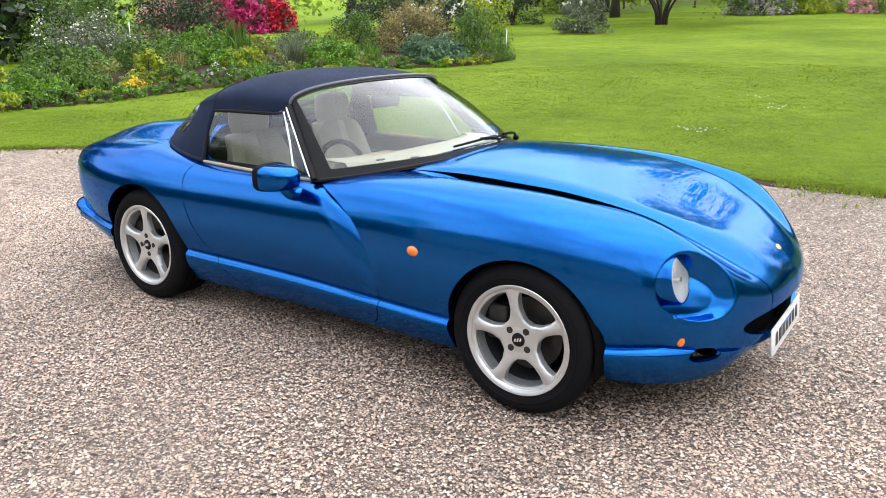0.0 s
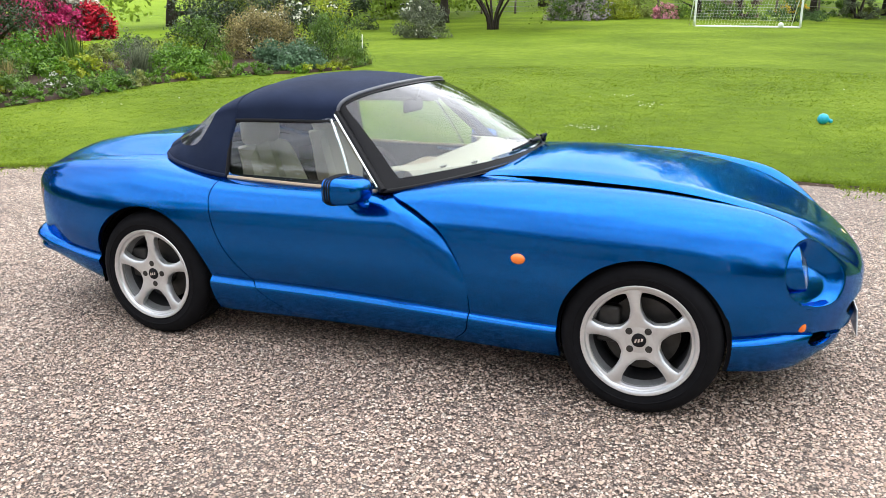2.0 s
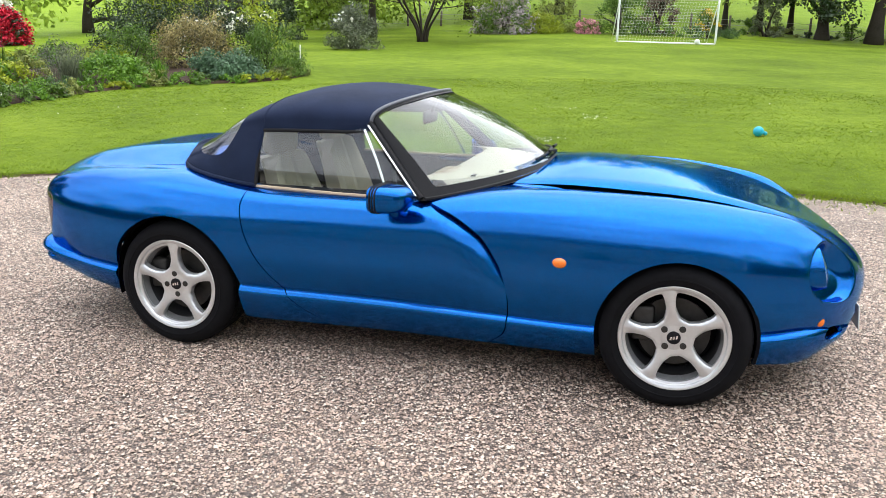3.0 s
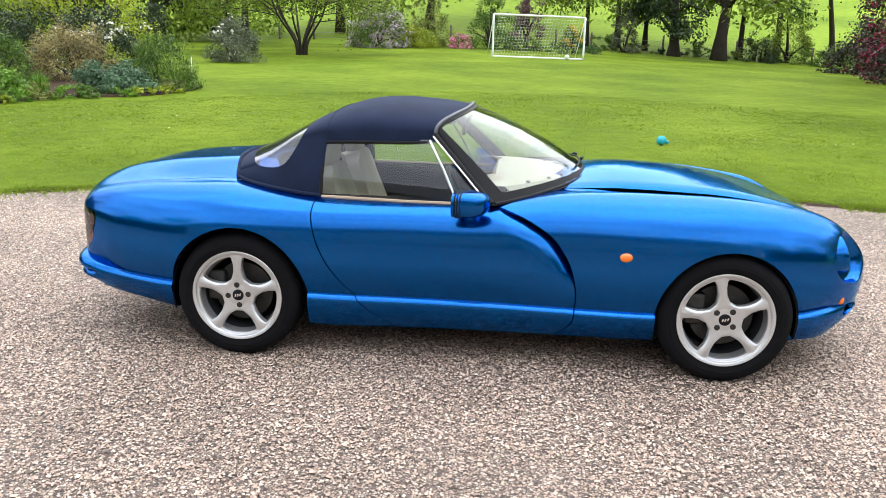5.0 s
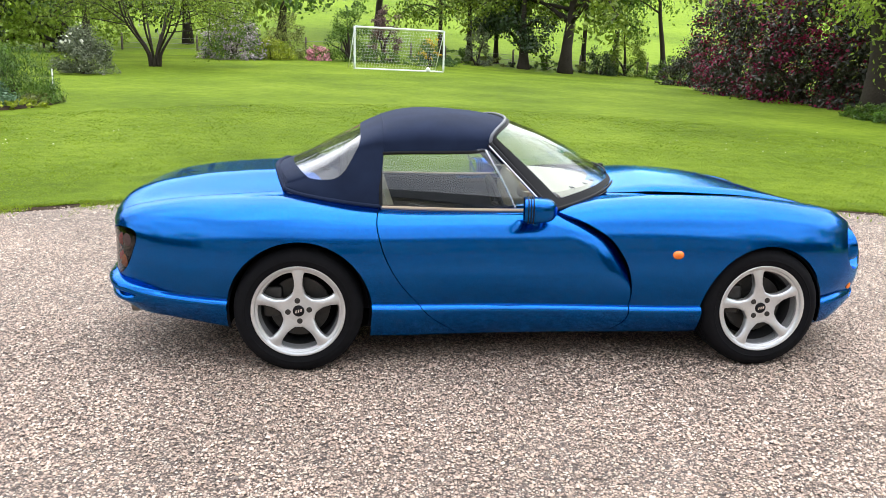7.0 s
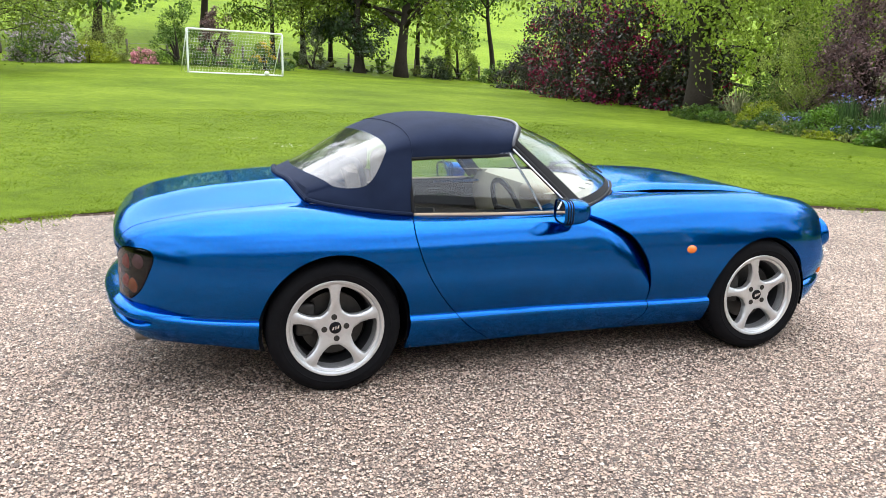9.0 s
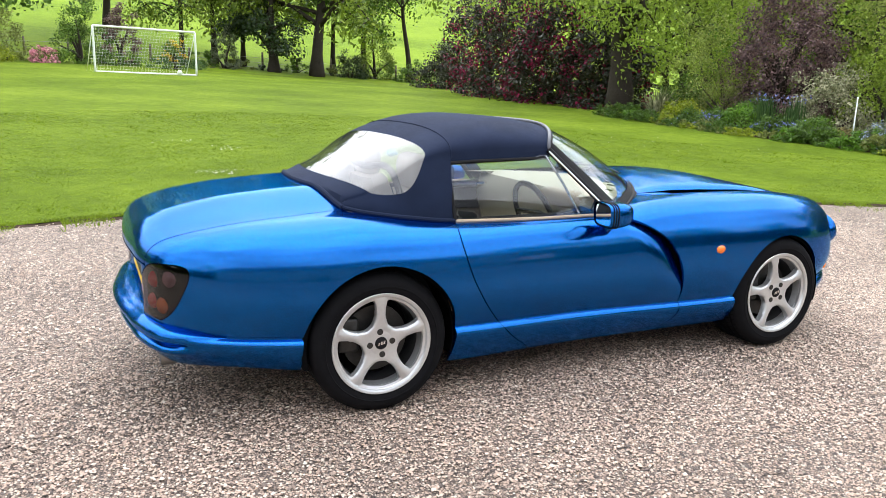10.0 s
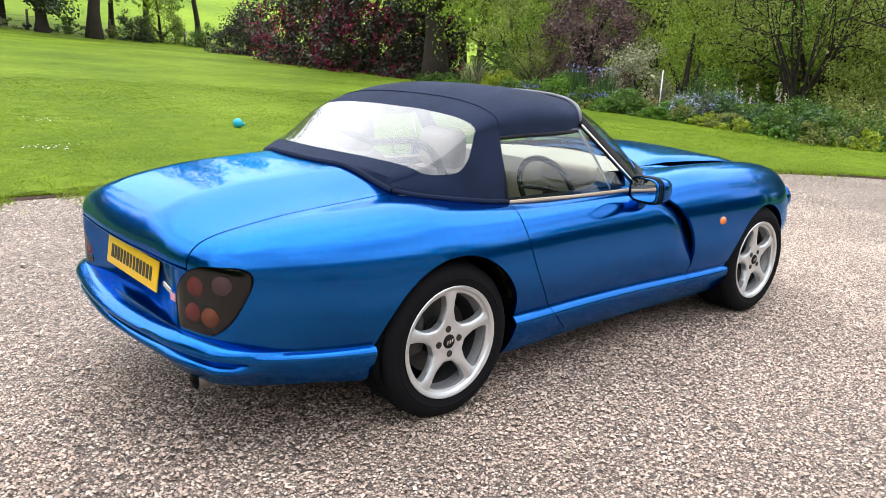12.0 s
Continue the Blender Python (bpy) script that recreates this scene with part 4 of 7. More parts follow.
    dish = np.interp(Rr, [0.04, 0.07, 0.12, 0.17, r - 0.016], [-0.005, -0.0075, -0.012, -0.015, -0.012])
    roll = 0.007 * np.exp(-np.maximum(-hole, 0) / 0.0035) - 0.003 * np.exp(-(Rr * np.sin(Aa) / 0.012) ** 2) * smooth01(Rr, 0.075, 0.12)
    sheet = np.stack([Rr * np.cos(Aa), dish + roll, Rr * np.sin(Aa)], axis=-1).reshape(-1, 3)
    web_v, web_f, _ = clip(sheet, grid_faces(nr, na), -hole.ravel())
    front_n = len(web_v)
    solid_v, solid_f = shell(web_v, web_f, 0.0)
    solid_v[front_n:, 1] += 0.030
    for k in range(5):
        a0 = math.pi / 2 + k * 2 * math.pi / 5 + spin
        ca, sa = math.cos(a0), math.sin(a0)
        turned = np.stack([solid_v[:, 0] * ca - solid_v[:, 2] * sa, solid_v[:, 1], solid_v[:, 0] * sa + solid_v[:, 2] * ca], axis=1)
        part("spoke", bm_of(turned, solid_f), ALLOY, wh, sharp=50)
    bv, bf = lathe([(1e-4, -0.0068), (0.045, -0.0068), (0.053, -0.0058), (0.058, 0.000), (0.062, 0.03)], 40)
    part("boss", bm_of(bv, bf), ALLOY, wh)
    cv, cf = lathe([(1e-4, -0.0135), (0.018, -0.0132), (0.0255, -0.0115), (0.0275, -0.0085), (0.0275, -0.004)], 32)
    cap = part("hub_cap", bm_of(cv, cf), BLACK, wh, "black centre cap with a silver mark")
    mv, mf = join(*[([(x0, -0.0142, z0), (x0 + 0.007, -0.0142, z0), (x0 + 0.007 + sl, -0.0142, z0 + 0.014), (x0 + sl, -0.0142, z0 + 0.014)], [(0, 1, 2, 3)])
                    for x0, z0, sl in ((-0.016, -0.009, 0.003), (-0.004, -0.006, 0.002), (0.007, -0.003, 0.003))])
    mesh_ob("badge_mark", mv, mf, CHROME, wh, "plain silver mark", smooth=False)
    for k in range(4):
        a = math.pi / 4 * (1 if abs(spin) > 0.05 else 0) + k * math.pi / 2 + 0.1
        x0, z0 = 0.050 * math.cos(a), 0.050 * math.sin(a)
        nv_, nf_ = lathe([(1e-4, -0.0100), (0.0085, -0.0100), (0.0085, -0.0088), (0.0135, -0.0088), (0.0135, -0.0070)], 14)
        part("wheel_nut", bm_of([(p[0] + x0, p[1], p[2] + z0) for p in nv_], nf_), DISC, wh, "dark recessed wheel nut")
    dv, df = lathe([(1e-4, 0.06), (0.07, 0.06), (0.072, 0.075), (0.145, 0.075), (0.145, 0.095), (0.07, 0.095)], 48)
    part("brake_disc", bm_of(dv, df), DISC, wh, "dark iron brake disc")
    kv = rounded_box(0.09, 0.06, 0.15, 0.015, (-0.125, 0.07, 0.03))
    part("brake_caliper", kv, DISC, wh)
    dv, df = lathe([(r - 0.045, 0.12), (1e-4, 0.12)], 40)
    mesh_ob("dust_shield", dv, df, SHADOWGAP, wh, "black inner shield", smooth=False)
    return wh


wheel_rear = wheel(0.0)
wheel_rear.matrix_basis = pose(0, -HUB_Y, HUB_Z)
wheel_front = wheel(0.17)
wheel_front.matrix_basis = pose(WHEELBASE, -HUB_Y, HUB_Z)
for src, x in ((wheel_rear, 0.0), (wheel_front, WHEELBASE)):
    copy_thing(src, pose(x, HUB_Y, HUB_Z, 0, 0, 180))

# wheel housings and floor pan
for cx, cz, r in ARCHES:
    for s in (-1, 1):
        n = 26
        vv, ff = [], []
        for i in range(n + 1):
            a = -0.25 + (math.pi + 0.5) * i / n
            for y in (0.80, 0.785, 0.50):
                rr = r - 0.012 if y > 0.79 else r + 0.004
                vv.append((cx + rr * math.cos(a), s * y, cz + rr * math.sin(a)))
        ff = grid_faces(n + 1, 3)
        cap = [(cx, s * 0.50, cz)]
        o = len(vv)
        vv += cap
        ff += [(o, i * 3 + 2, (i + 1) * 3 + 2) for i in range(n)]
        mesh_ob("wheel_housing", vv, ff, SHADOWGAP, car, "black inner wheel arch", smooth=False)
part("floor_pan", rounded_box(2.80, 1.15, 0.09, 0.02, (1.15, 0, 0.185)), SHADOWGAP, car, "black underside", smooth=False)
for s in (-1, 1):
    part("floor_pan_side", rounded_box(1.50, 0.20, 0.06, 0.015, (1.15, s * 0.58, 0.170)), SHADOWGAP, car, smooth=False)

# headlamps -------------------------------------------------------------------
for s in (-1, 1):
    lamp = empty("headlamp", parent=car)
    lamp["label"] = "round clear headlamp in a blue scoop"
    n = 28
    c = np.array([2.822, s * 0.628, 0.597])
    fwd = np.array([0.95, s * 0.02, 0.25])
    fwd /= np.linalg.norm(fwd)
    u = np.cross([0, 0, 1], fwd)
    u /= np.linalg.norm(u)
    w = np.cross(fwd, u)
    for nm, prof, mat, lb in (("lens", [(1e-4, 0.020), (0.034, 0.018), (0.062, 0.012), (0.078, 0.005), (0.083, 0.0)], LAMP_GLASS, "clear glass lens"),
                              ("reflector", [(1e-4, -0.022), (0.035, -0.018), (0.062, -0.009), (0.082, 0.0)], REFLECTOR, "bright reflector"),
                              ("bezel", [(0.082, 0.002), (0.085, 0.003), (0.088, -0.003), (0.090, -0.030), (0.090, -0.085)], PAINT, "blue bezel ring"),
                              ("bulb_cap", [(1e-4, 0.006), (0.009, 0.003), (0.011, -0.006), (0.011, -0.02)], CHROME, "chrome bulb cap")):
        lv, lf = lathe(prof, n)
        lv = np.array(lv)
        part(nm, bm_of(c + lv[:, :1] * u + lv[:, 1:2] * fwd + lv[:, 2:3] * w, lf), mat, lamp, lb)

# air intake, chin ducts, indicators, plates -----------------------------------
vv, ff = [], []
for i in range(25):
    y = -0.50 + 1.0 * i / 24
    xf = 3.08 - 0.42 * y * y
    for x, z in ((xf - 0.035, 0.47), (xf - 0.13, 0.45), (xf - 0.15, 0.375), (xf - 0.12, 0.29), (xf - 0.045, 0.275)):
        vv.append((x, y, z))
mesh_ob("air_intake", vv, grid_faces(25, 5), SHADOWGAP, car, "black front air intake")
for s in (-1, 1):
    part("duct_lining", rounded_box(0.12, 0.12, 0.075, 0.03, (2.785, s * 0.545, 0.312)), SHADOWGAP, car, "black chin duct")
    bm = bmesh.new()
    bmesh.ops.create_uvsphere(bm, u_segments=14, v_segments=9, radius=1.0)
    for q in bm.verts:
        q.co = Vector((2.846 + q.co.x * 0.016, s * 0.638 + q.co.y * 0.010, 0.374 + q.co.z * 0.022))
    part("front_indicator", bm, AMBER, car, "amber front indicator")
    bm = bmesh.new()
    bmesh.ops.create_uvsphere(bm, u_segments=20, v_segments=12, radius=1.0)
    for q in bm.verts:
        q.co = Vector((1.818 + q.co.x * 0.031, s * 0.838 + q.co.y * 0.016, 0.580 + q.co.z * 0.0225))
    part("side_indicator", bm, AMBER, car, "oval amber side repeater")


def plate(name, x, y0, z, lean, mat, bars, label, facing):
    pl = empty(name, parent=car)
    pl["label"] = label
    part("plate", rounded_box(0.006, 0.52, 0.111, 0.0025, (0, 0, 0), 2), mat, pl)
    rng = random.Random(3)
    x0 = -0.215
    for k in range(bars):
        wdt = 0.43 / bars
        b = rounded_box(0.003, wdt * rng.uniform(0.55, 0.84), 0.052, 0.001, (facing * 0.0032, x0 + wdt * (k + 0.5), 0), 1)
        part("bar", b, INK, pl)
    pl.matrix_basis = pose(x, y0, z, 0, lean, 0)
    return pl


plate("rear_number_plate", -0.880, 0, 0.556, 8, PLATE_Y, 13, "yellow rear number plate with dark bars", -1)
plate("front_number_plate", 3.080, 0, 0.285, -6, PLATE_W, 7, "white front number plate with dark bars", 1)
for k in range(5):
    part("badge_letter", rounded_box(0.004, 0.016, 0.020, 0.001, (skin_x(-0.30 - 0.022 * k, 0.54), -0.30 - 0.022 * k, 0.54), 1), CHROME, car, "plain silver badge bar")
part("flag_badge", rounded_box(0.004, 0.040, 0.026, 0.001, (skin_x(-0.435, 0.535), -0.435, 0.535), 1, ), plain("red_white_badge", (0.55, 0.25, 0.28), 0.4, grain=300, vary=0.5), car, "small red and white badge")

# nose badge
bm = bmesh.new()
bmesh.ops.create_uvsphere(bm, u_segments=16, v_segments=8, radius=0.028)
for q in bm.verts:
    q.co = Matrix.Rotation(radians(52), 4, "Y") @ Vector((q.co.x, q.co.y, q.co.z * 0.2))
    q.co += Vector((3.022, 0, 0.588))
part("nose_badge", bm, GOLD, car, "small gold round nose badge")

# exhausts
for s in (-1, 1):
    tv, tf = tube([(-0.850, s * 0.465, 0.246), (-0.6, s * 0.465, 0.256)], 0.042, 20, cap=False)
    iv, jf = tube([(-0.845, s * 0.465, 0.246), (-0.6, s * 0.465, 0.256)], 0.037, 20, cap=False)
    a, b = join((tv, tf), (iv, [q[::-1] for q in jf]))
    part("exhaust_pipe", bm_of(a, b), STEEL, car, "round steel exhaust tailpipe")
    part("exhaust_box", rounded_box(0.35, 0.22, 0.10, 0.04, (-0.60, s * 0.46, 0.29)), SHADOWGAP, car)

# windscreen --------------------------------------------------------------------
screen = empty("windscreen", parent=car)
screen["label"] = "raked curved windscreen with black frame"
NA, NB = 61, 16


def screen_point(a, b, out=0.0):
    """a across (-1 to 1), b from base (0) to header (1)."""
    yb = 0.735 * a
    xb = 1.205 + 0.475 * (1 - abs(a) ** 2.3) ** 0.9
    zb = 0.785 + 0.095 * (1 - abs(a) ** 2.0)
    yt = 0.588 * a
    xt = 0.925 + 0.135 * (1 - abs(a) ** 3.2)
    zt = 1.076 + 0.110 * (1 - abs(a) ** 2.6) ** (1 / 2.6)
    bulge = 0.030 * math.sin(math.pi * b) * (1 - abs(a) ** 6)
    x, y, z = xb + (xt - xb) * b, yb + (yt - yb) * b, zb + (zt - zb) * b
    return np.array([x + bulge * 0.55 + out * 0.6, y + out * 0.25 * a, z + bulge * 0.8 + out * 0.75])


def across(i, n):
    """Steps from -1 to 1, closer together towards the pillars."""
    return math.sin(math.pi * (i / (n - 1) - 0.5))


pts = [[screen_point(across(i, NA), j / (NB - 1)) for j in range(NB)] for i in range(NA)]
flatv = [p for col in pts for p in col]
gl = mesh_ob("screen_glass", flatv, grid_faces(NA, NB), GLASS, screen, "clear curved glass")
gl.visible_shadow = False
# printed black border on the glass
fine_a, fine_b = 121, 49
fv = np.array([screen_point(across(i, fine_a), j / (fine_b - 1), 0.003) for i in range(fine_a) for j in range(fine_b)])
aa = np.array([across(i, fine_a) for i in range(fine_a) for j in range(fine_b)])
bb = np.array([j / (fine_b - 1) for i in range(fine_a) for j in range(fine_b)])
half_w = 0.735 + (0.588 - 0.735) * bb
wide = 0.040 - 0.024 * bb
field = np.minimum(half_w * (1 - np.abs(aa)) - wide, np.minimum(bb - 0.035 - 0.055 * aa ** 2, 0.97 - bb) * 0.5)
bv, bf, _ = clip(fv, grid_faces(fine_a, fine_b), -field)
mesh_ob("black_border", bv, bf, BLACK, screen, "matt black printed border")
# frame rails
top = [screen_point(across(k, 81), 1.0, 0.006) for k in range(81)]
tv, tf = tube([p + np.array([-0.008, 0, 0.002]) for p in top], 0.0085, 10)
part("header_rail", bm_of(tv, tf), HEADER, screen, "grey rubber header rail")
for s in (-1, 1):
    pil = [screen_point(s, b, 0.004) + np.array([-0.012, s * 0.004, 0]) for b in np.linspace(-0.02, 1.0, 14)]
    tv, tf = tube(pil, 0.015, 10)
    part("pillar", bm_of(tv, tf), BLACK, screen, "black windscreen pillar")
    pil = [screen_point(s, b, 0.012) + np.array([-0.034, s * 0.008, 0]) for b in np.linspace(0.0, 0.95, 14)]
    tv, tf = tube(pil, 0.0055, 8)
    part("bright_strip", bm_of(tv, tf), CHROME, screen, "bright metal pillar strip")
base = [screen_point(a, 0.0, 0.002) + np.array([0.012, 0, -0.006]) for a in np.linspace(-1, 1, 61)]
tv, tf = tube(base, 0.009, 8)
part("base_seal", bm_of(tv, tf), BLACK, screen, "black rubber base seal")
# scuttle panel below the glass
vv = []
for a in np.linspace(-1, 1, 41):
    p = screen_point(a, 0.02)
    q = p + np.array([0.055 * (1 - a * a) + 0.005, 0.02 * a, -0.016])
    vv += [p + np.array([-0.05, 0, -0.02]), p + np.array([0.0, 0, -0.012]), q]
part("scuttle", bm_of(vv, grid_faces(41, 3)), BLACK, screen, "black scuttle under the wipers")
for y0 in (0.13, 0.36):
    wp = empty("wiper", parent=screen)
    piv = np.array([1.655 - 0.4 * y0 * y0, y0, 0.880])
    tipv = np.array(screen_point((y0 - 0.20) / 0.74, 0.075, 0.026))
    mid = (piv + tipv) / 2 + np.array([0.02, 0, 0.018])
    tv, tf = tube(polyline([piv, mid, tipv], 10), 0.0065, 6)
    part("wiper_arm", bm_of(tv, tf), BLACK, wp)
    bl = [np.array(screen_point(a, 0.07 + 0.015 * k / 8, 0.014)) for k, a in enumerate(np.linspace((y0 - 0.38) / 0.74, (y0 - 0.03) / 0.74, 9))]
    tv, tf = tube(bl, 0.006, 6)
    part("wiper_blade", bm_of(tv, tf), BLACK, wp)
    bm = bmesh.new()
    bmesh.ops.create_uvsphere(bm, u_segments=12, v_segments=8, radius=0.016)
    bmesh.ops.translate(bm, verts=bm.verts, vec=Vector(piv))
    part("wiper_pivot", bm, BLACK, wp)

# soft top ------------------------------------------------------------------------
hood = empty("soft_top", parent=car)
hood["label"] = "raised navy canvas soft top"
hz = curve1([1.05, 0.95, 0.80, 0.62, 0.48, 0.36, 0.26, 0.12, -0.02, -0.12, -0.16], [1.186, 1.204, 1.218, 1.222, 1.204, 1.160, 1.110, 1.042, 0.970, 0.925, 0.908])
sh_y = curve1([1.05, 0.95, 0.7, 0.45, 0.36, 0.26, 0.12, -0.02, -0.12, -0.16], [0.590, 0.600, 0.605, 0.604, 0.602, 0.598, 0.588, 0.57, 0.535, 0.51])
sh_z = curve1([1.05, 0.95, 0.7, 0.45, 0.36, 0.26, 0.12, -0.02, -0.12, -0.16], [1.078, 1.075, 1.072, 1.066, 1.060, 1.040, 0.990, 0.925, 0.878, 0.862])
ba_y = curve1([0.40, 0.26, 0.12, -0.02, -0.12, -0.16], [0.690, 0.680, 0.664, 0.635, 0.575, 0.525])

out_y = curve1([p[0] for p in OUTLINE[1:-1]][::-1], [p[1] for p in OUTLINE[1:-1]][::-1])


def body_z(x, y):
    """Height of the body skin at a place in plan, away from the nose and tail."""
    d = max(float(out_y(x)) - abs(y), 0.0)
    R, zw = float(round_in(x)), float(z_wide(x))
    h = float(top_height(np.array([x]), np.array([y]))[0])
    q = min(d / R, 1.0)
    return zw + (h - zw) * (1 - (1 - q) ** 2.75) ** (1 / 2.75)


def hood_foot(x):
    """Foot of the soft top at station x: place in plan and height on the body."""
    yb = float(ba_y(x))
    xb = x + 0.11 * float(smooth01(-x, -0.34, 0.05)) * (yb / 0.6) ** 2
    return xb, yb, body_z(xb, yb) + 0.002


def hood_grid():
    xs = np.concatenate([np.linspace(1.05, 0.40, 34), np.linspace(0.385, -0.16, 46)])
    cols = []
    for x in xs:
        col = []
        Y, Zs, Zc = float(sh_y(x)), float(sh_z(x)), float(hz(x))
        nose = 0.0
        for ph in np.linspace(math.pi / 2, 0, 26):
            e = 2.5
            y = Y * math.cos(ph) ** (2 / e)
            z = Zs + (Zc - Zs) * math.sin(ph) ** (2 / e)
            # the header bows forward, the back bows rearward
            bow = -0.128 * abs(y / 0.59) ** 3.2 * float(smooth01(x, 0.6, 1.05)) + 0.11 * (y / 0.6) ** 2 * float(smooth01(-x, -0.34, 0.05))
            if x < 0.1:
                z = max(z, body_z(x + bow, y) + 0.004) if x > -0.15 else body_z(x + bow, y) + 0.004
            col.append((x + bow, y, z))
        yb, zb = hood_foot(x)[1:] if x < 0.39 else (Y + 0.004, Zs - 0.035)
        for q in np.linspace(0, 1, 14)[1:]:
            y = Y + (yb - Y) * q + 0.012 * math.sin(math.pi * q) * (1 if x < 0.39 else 0)
            z = Zs + (zb - Zs) * q
            bow = -0.125 * float(smooth01(x, 0.6, 1.05)) + 0.11 * float(smooth01(-x, -0.34, 0.05)) * (y / 0.6) ** 2
            col.append((x + bow, y, z))
        cols.append(col)
    v = np.array(cols).reshape(-1, 3)
    return v, grid_faces(len(xs), len(cols[0])), len(xs), len(cols[0])


hv, hf, hn, hm = hood_grid()
xi = np.repeat(np.concatenate([np.linspace(1.05, 0.40, 34), np.linspace(0.385, -0.16, 46)]), hm)
vj = np.tile(np.arange(hm), hn)
# the clear rear window, rounded at its corners
p = (xi - 0.105) / 0.180
c_down = np.where(vj <= 25, vj / 25, 1 + (vj - 25) / 13)
c_most = curve1([-0.16, -0.08, 0.0, 0.08, 0.16, 0.24, 0.30, 0.39], [1.05, 1.15, 1.30, 1.38, 1.30, 1.10, 0.95, 0.9])
q = c_down / c_most(xi)
win = (np.abs(p) ** 6 + np.abs(q) ** 7) ** (1 / 6.5) - 1
win = np.where(xi > 0.39, 1.0, win) * 0.1
for s in (1, -1):
    sv = hv * np.array([1, s, 1])
    sf = hf if s > 0 else [k[::-1] for k in hf]
    cv, cf, _ = clip(sv, sf, win)
    panel("canvas", cv, [k[::-1] for k in cf], CANVAS, hood, 0.006)
    wv, wf, _ = clip(sv, sf, -win)
    rw = mesh_ob("rear_window", wv, wf, PLASTIC_GLASS, hood, "clear vinyl rear window")
    rw.visible_shadow = False
# seams, piping and the rail over the side glass
for s in (1, -1):
    for xs_ in (0.405,):
        k = int(np.argmin(np.abs(xi[::hm] - xs_)))
        line = (hv[k * hm:(k + 1) * hm] * np.array([1, s, 1]))[:30 if xs_ > 0.39 else hm - 1]
        tv, tf = tube(line + np.array([0, 0, 0.0015]), 0.0022, 5)
        part("seam", bm_of(tv, tf), CANVAS, hood)
    rail = [(x - 0.125 * float(smooth01(x, 0.6, 1.05)), s * (float(sh_y(x)) + 0.005), float(sh_z(x)) - 0.036) for x in np.linspace(1.02, 0.385, 14)]
    tv, tf = tube(rail, 0.008, 8)
    part("window_seal", bm_of(tv, tf), BLACK, hood, "black rubber window seal")
    post = polyline([(0.384, s * 0.607, 1.025), (0.384, s * 0.655, 0.90), (0.386, s * 0.692, 0.785)], 10)
    tv, tf = tube(post, 0.009, 8)
    part("window_seal", bm_of(tv, tf), BLACK, hood)
    foot = [(q[0], s * (q[1] + 0.003), q[2] + 0.004) for q in (hood_foot(x) for x in np.linspace(0.385, -0.16, 24))]
    tv, tf = tube(foot, 0.010, 8)
    part("hem", bm_of(tv, tf), CANVAS, hood, "rolled canvas hem")
lineb = [(-0.16 + 0.11 * (y / 0.6) ** 2, y, body_z(-0.16 + 0.11 * (y / 0.6) ** 2, y) + 0.006) for y in np.linspace(-0.525, 0.525, 24)]
tv, tf = tube(lineb, 0.012, 8)
part("hem", bm_of(tv, tf), CANVAS, hood)

# side glass ---------------------------------------------------------------------
for s in (-1, 1):
    quad = [(0.392, 0.598, 1.045), (0.905, 0.600, 1.055), (1.165, 0.712, 0.775), (0.395, 0.683, 0.775)]
    gv = []
    n = 12
    for i in range(n + 1):
        t = i / n
        a = np.array(quad[0]) * (1 - t) + np.array(quad[1]) * t
        b = np.array(quad[3]) * (1 - t) + np.array(quad[2]) * t
        for j in range(n + 1):
            w = j / n
            pnt = a * (1 - w) + b * w
            gv.append((pnt[0], s * (pnt[1] + 0.012 * math.sin(math.pi * w)), pnt[2]))
    g = mesh_ob("side_window", gv, grid_faces(n + 1, n + 1), SIDE_GLASS, car, "raised clear side window")
    g.visible_shadow = False
    tv, tf = tube([(0.895, s * 0.607, 1.05), (0.97, s * 0.655, 0.92), (1.035, s * 0.703, 0.785)], 0.006, 8)
    part("quarter_bar", bm_of(tv, tf), CHROME, car, "bright metal quarter-light bar")
    tv, tf = tube([(0.39, s * 0.690, 0.778), (0.8, s * 0.702, 0.770), (1.16, s * 0.716, 0.772)], 0.009, 8)
    part("waist_seal", bm_of(tv, tf), TAN, car, "tan strip along the door top")

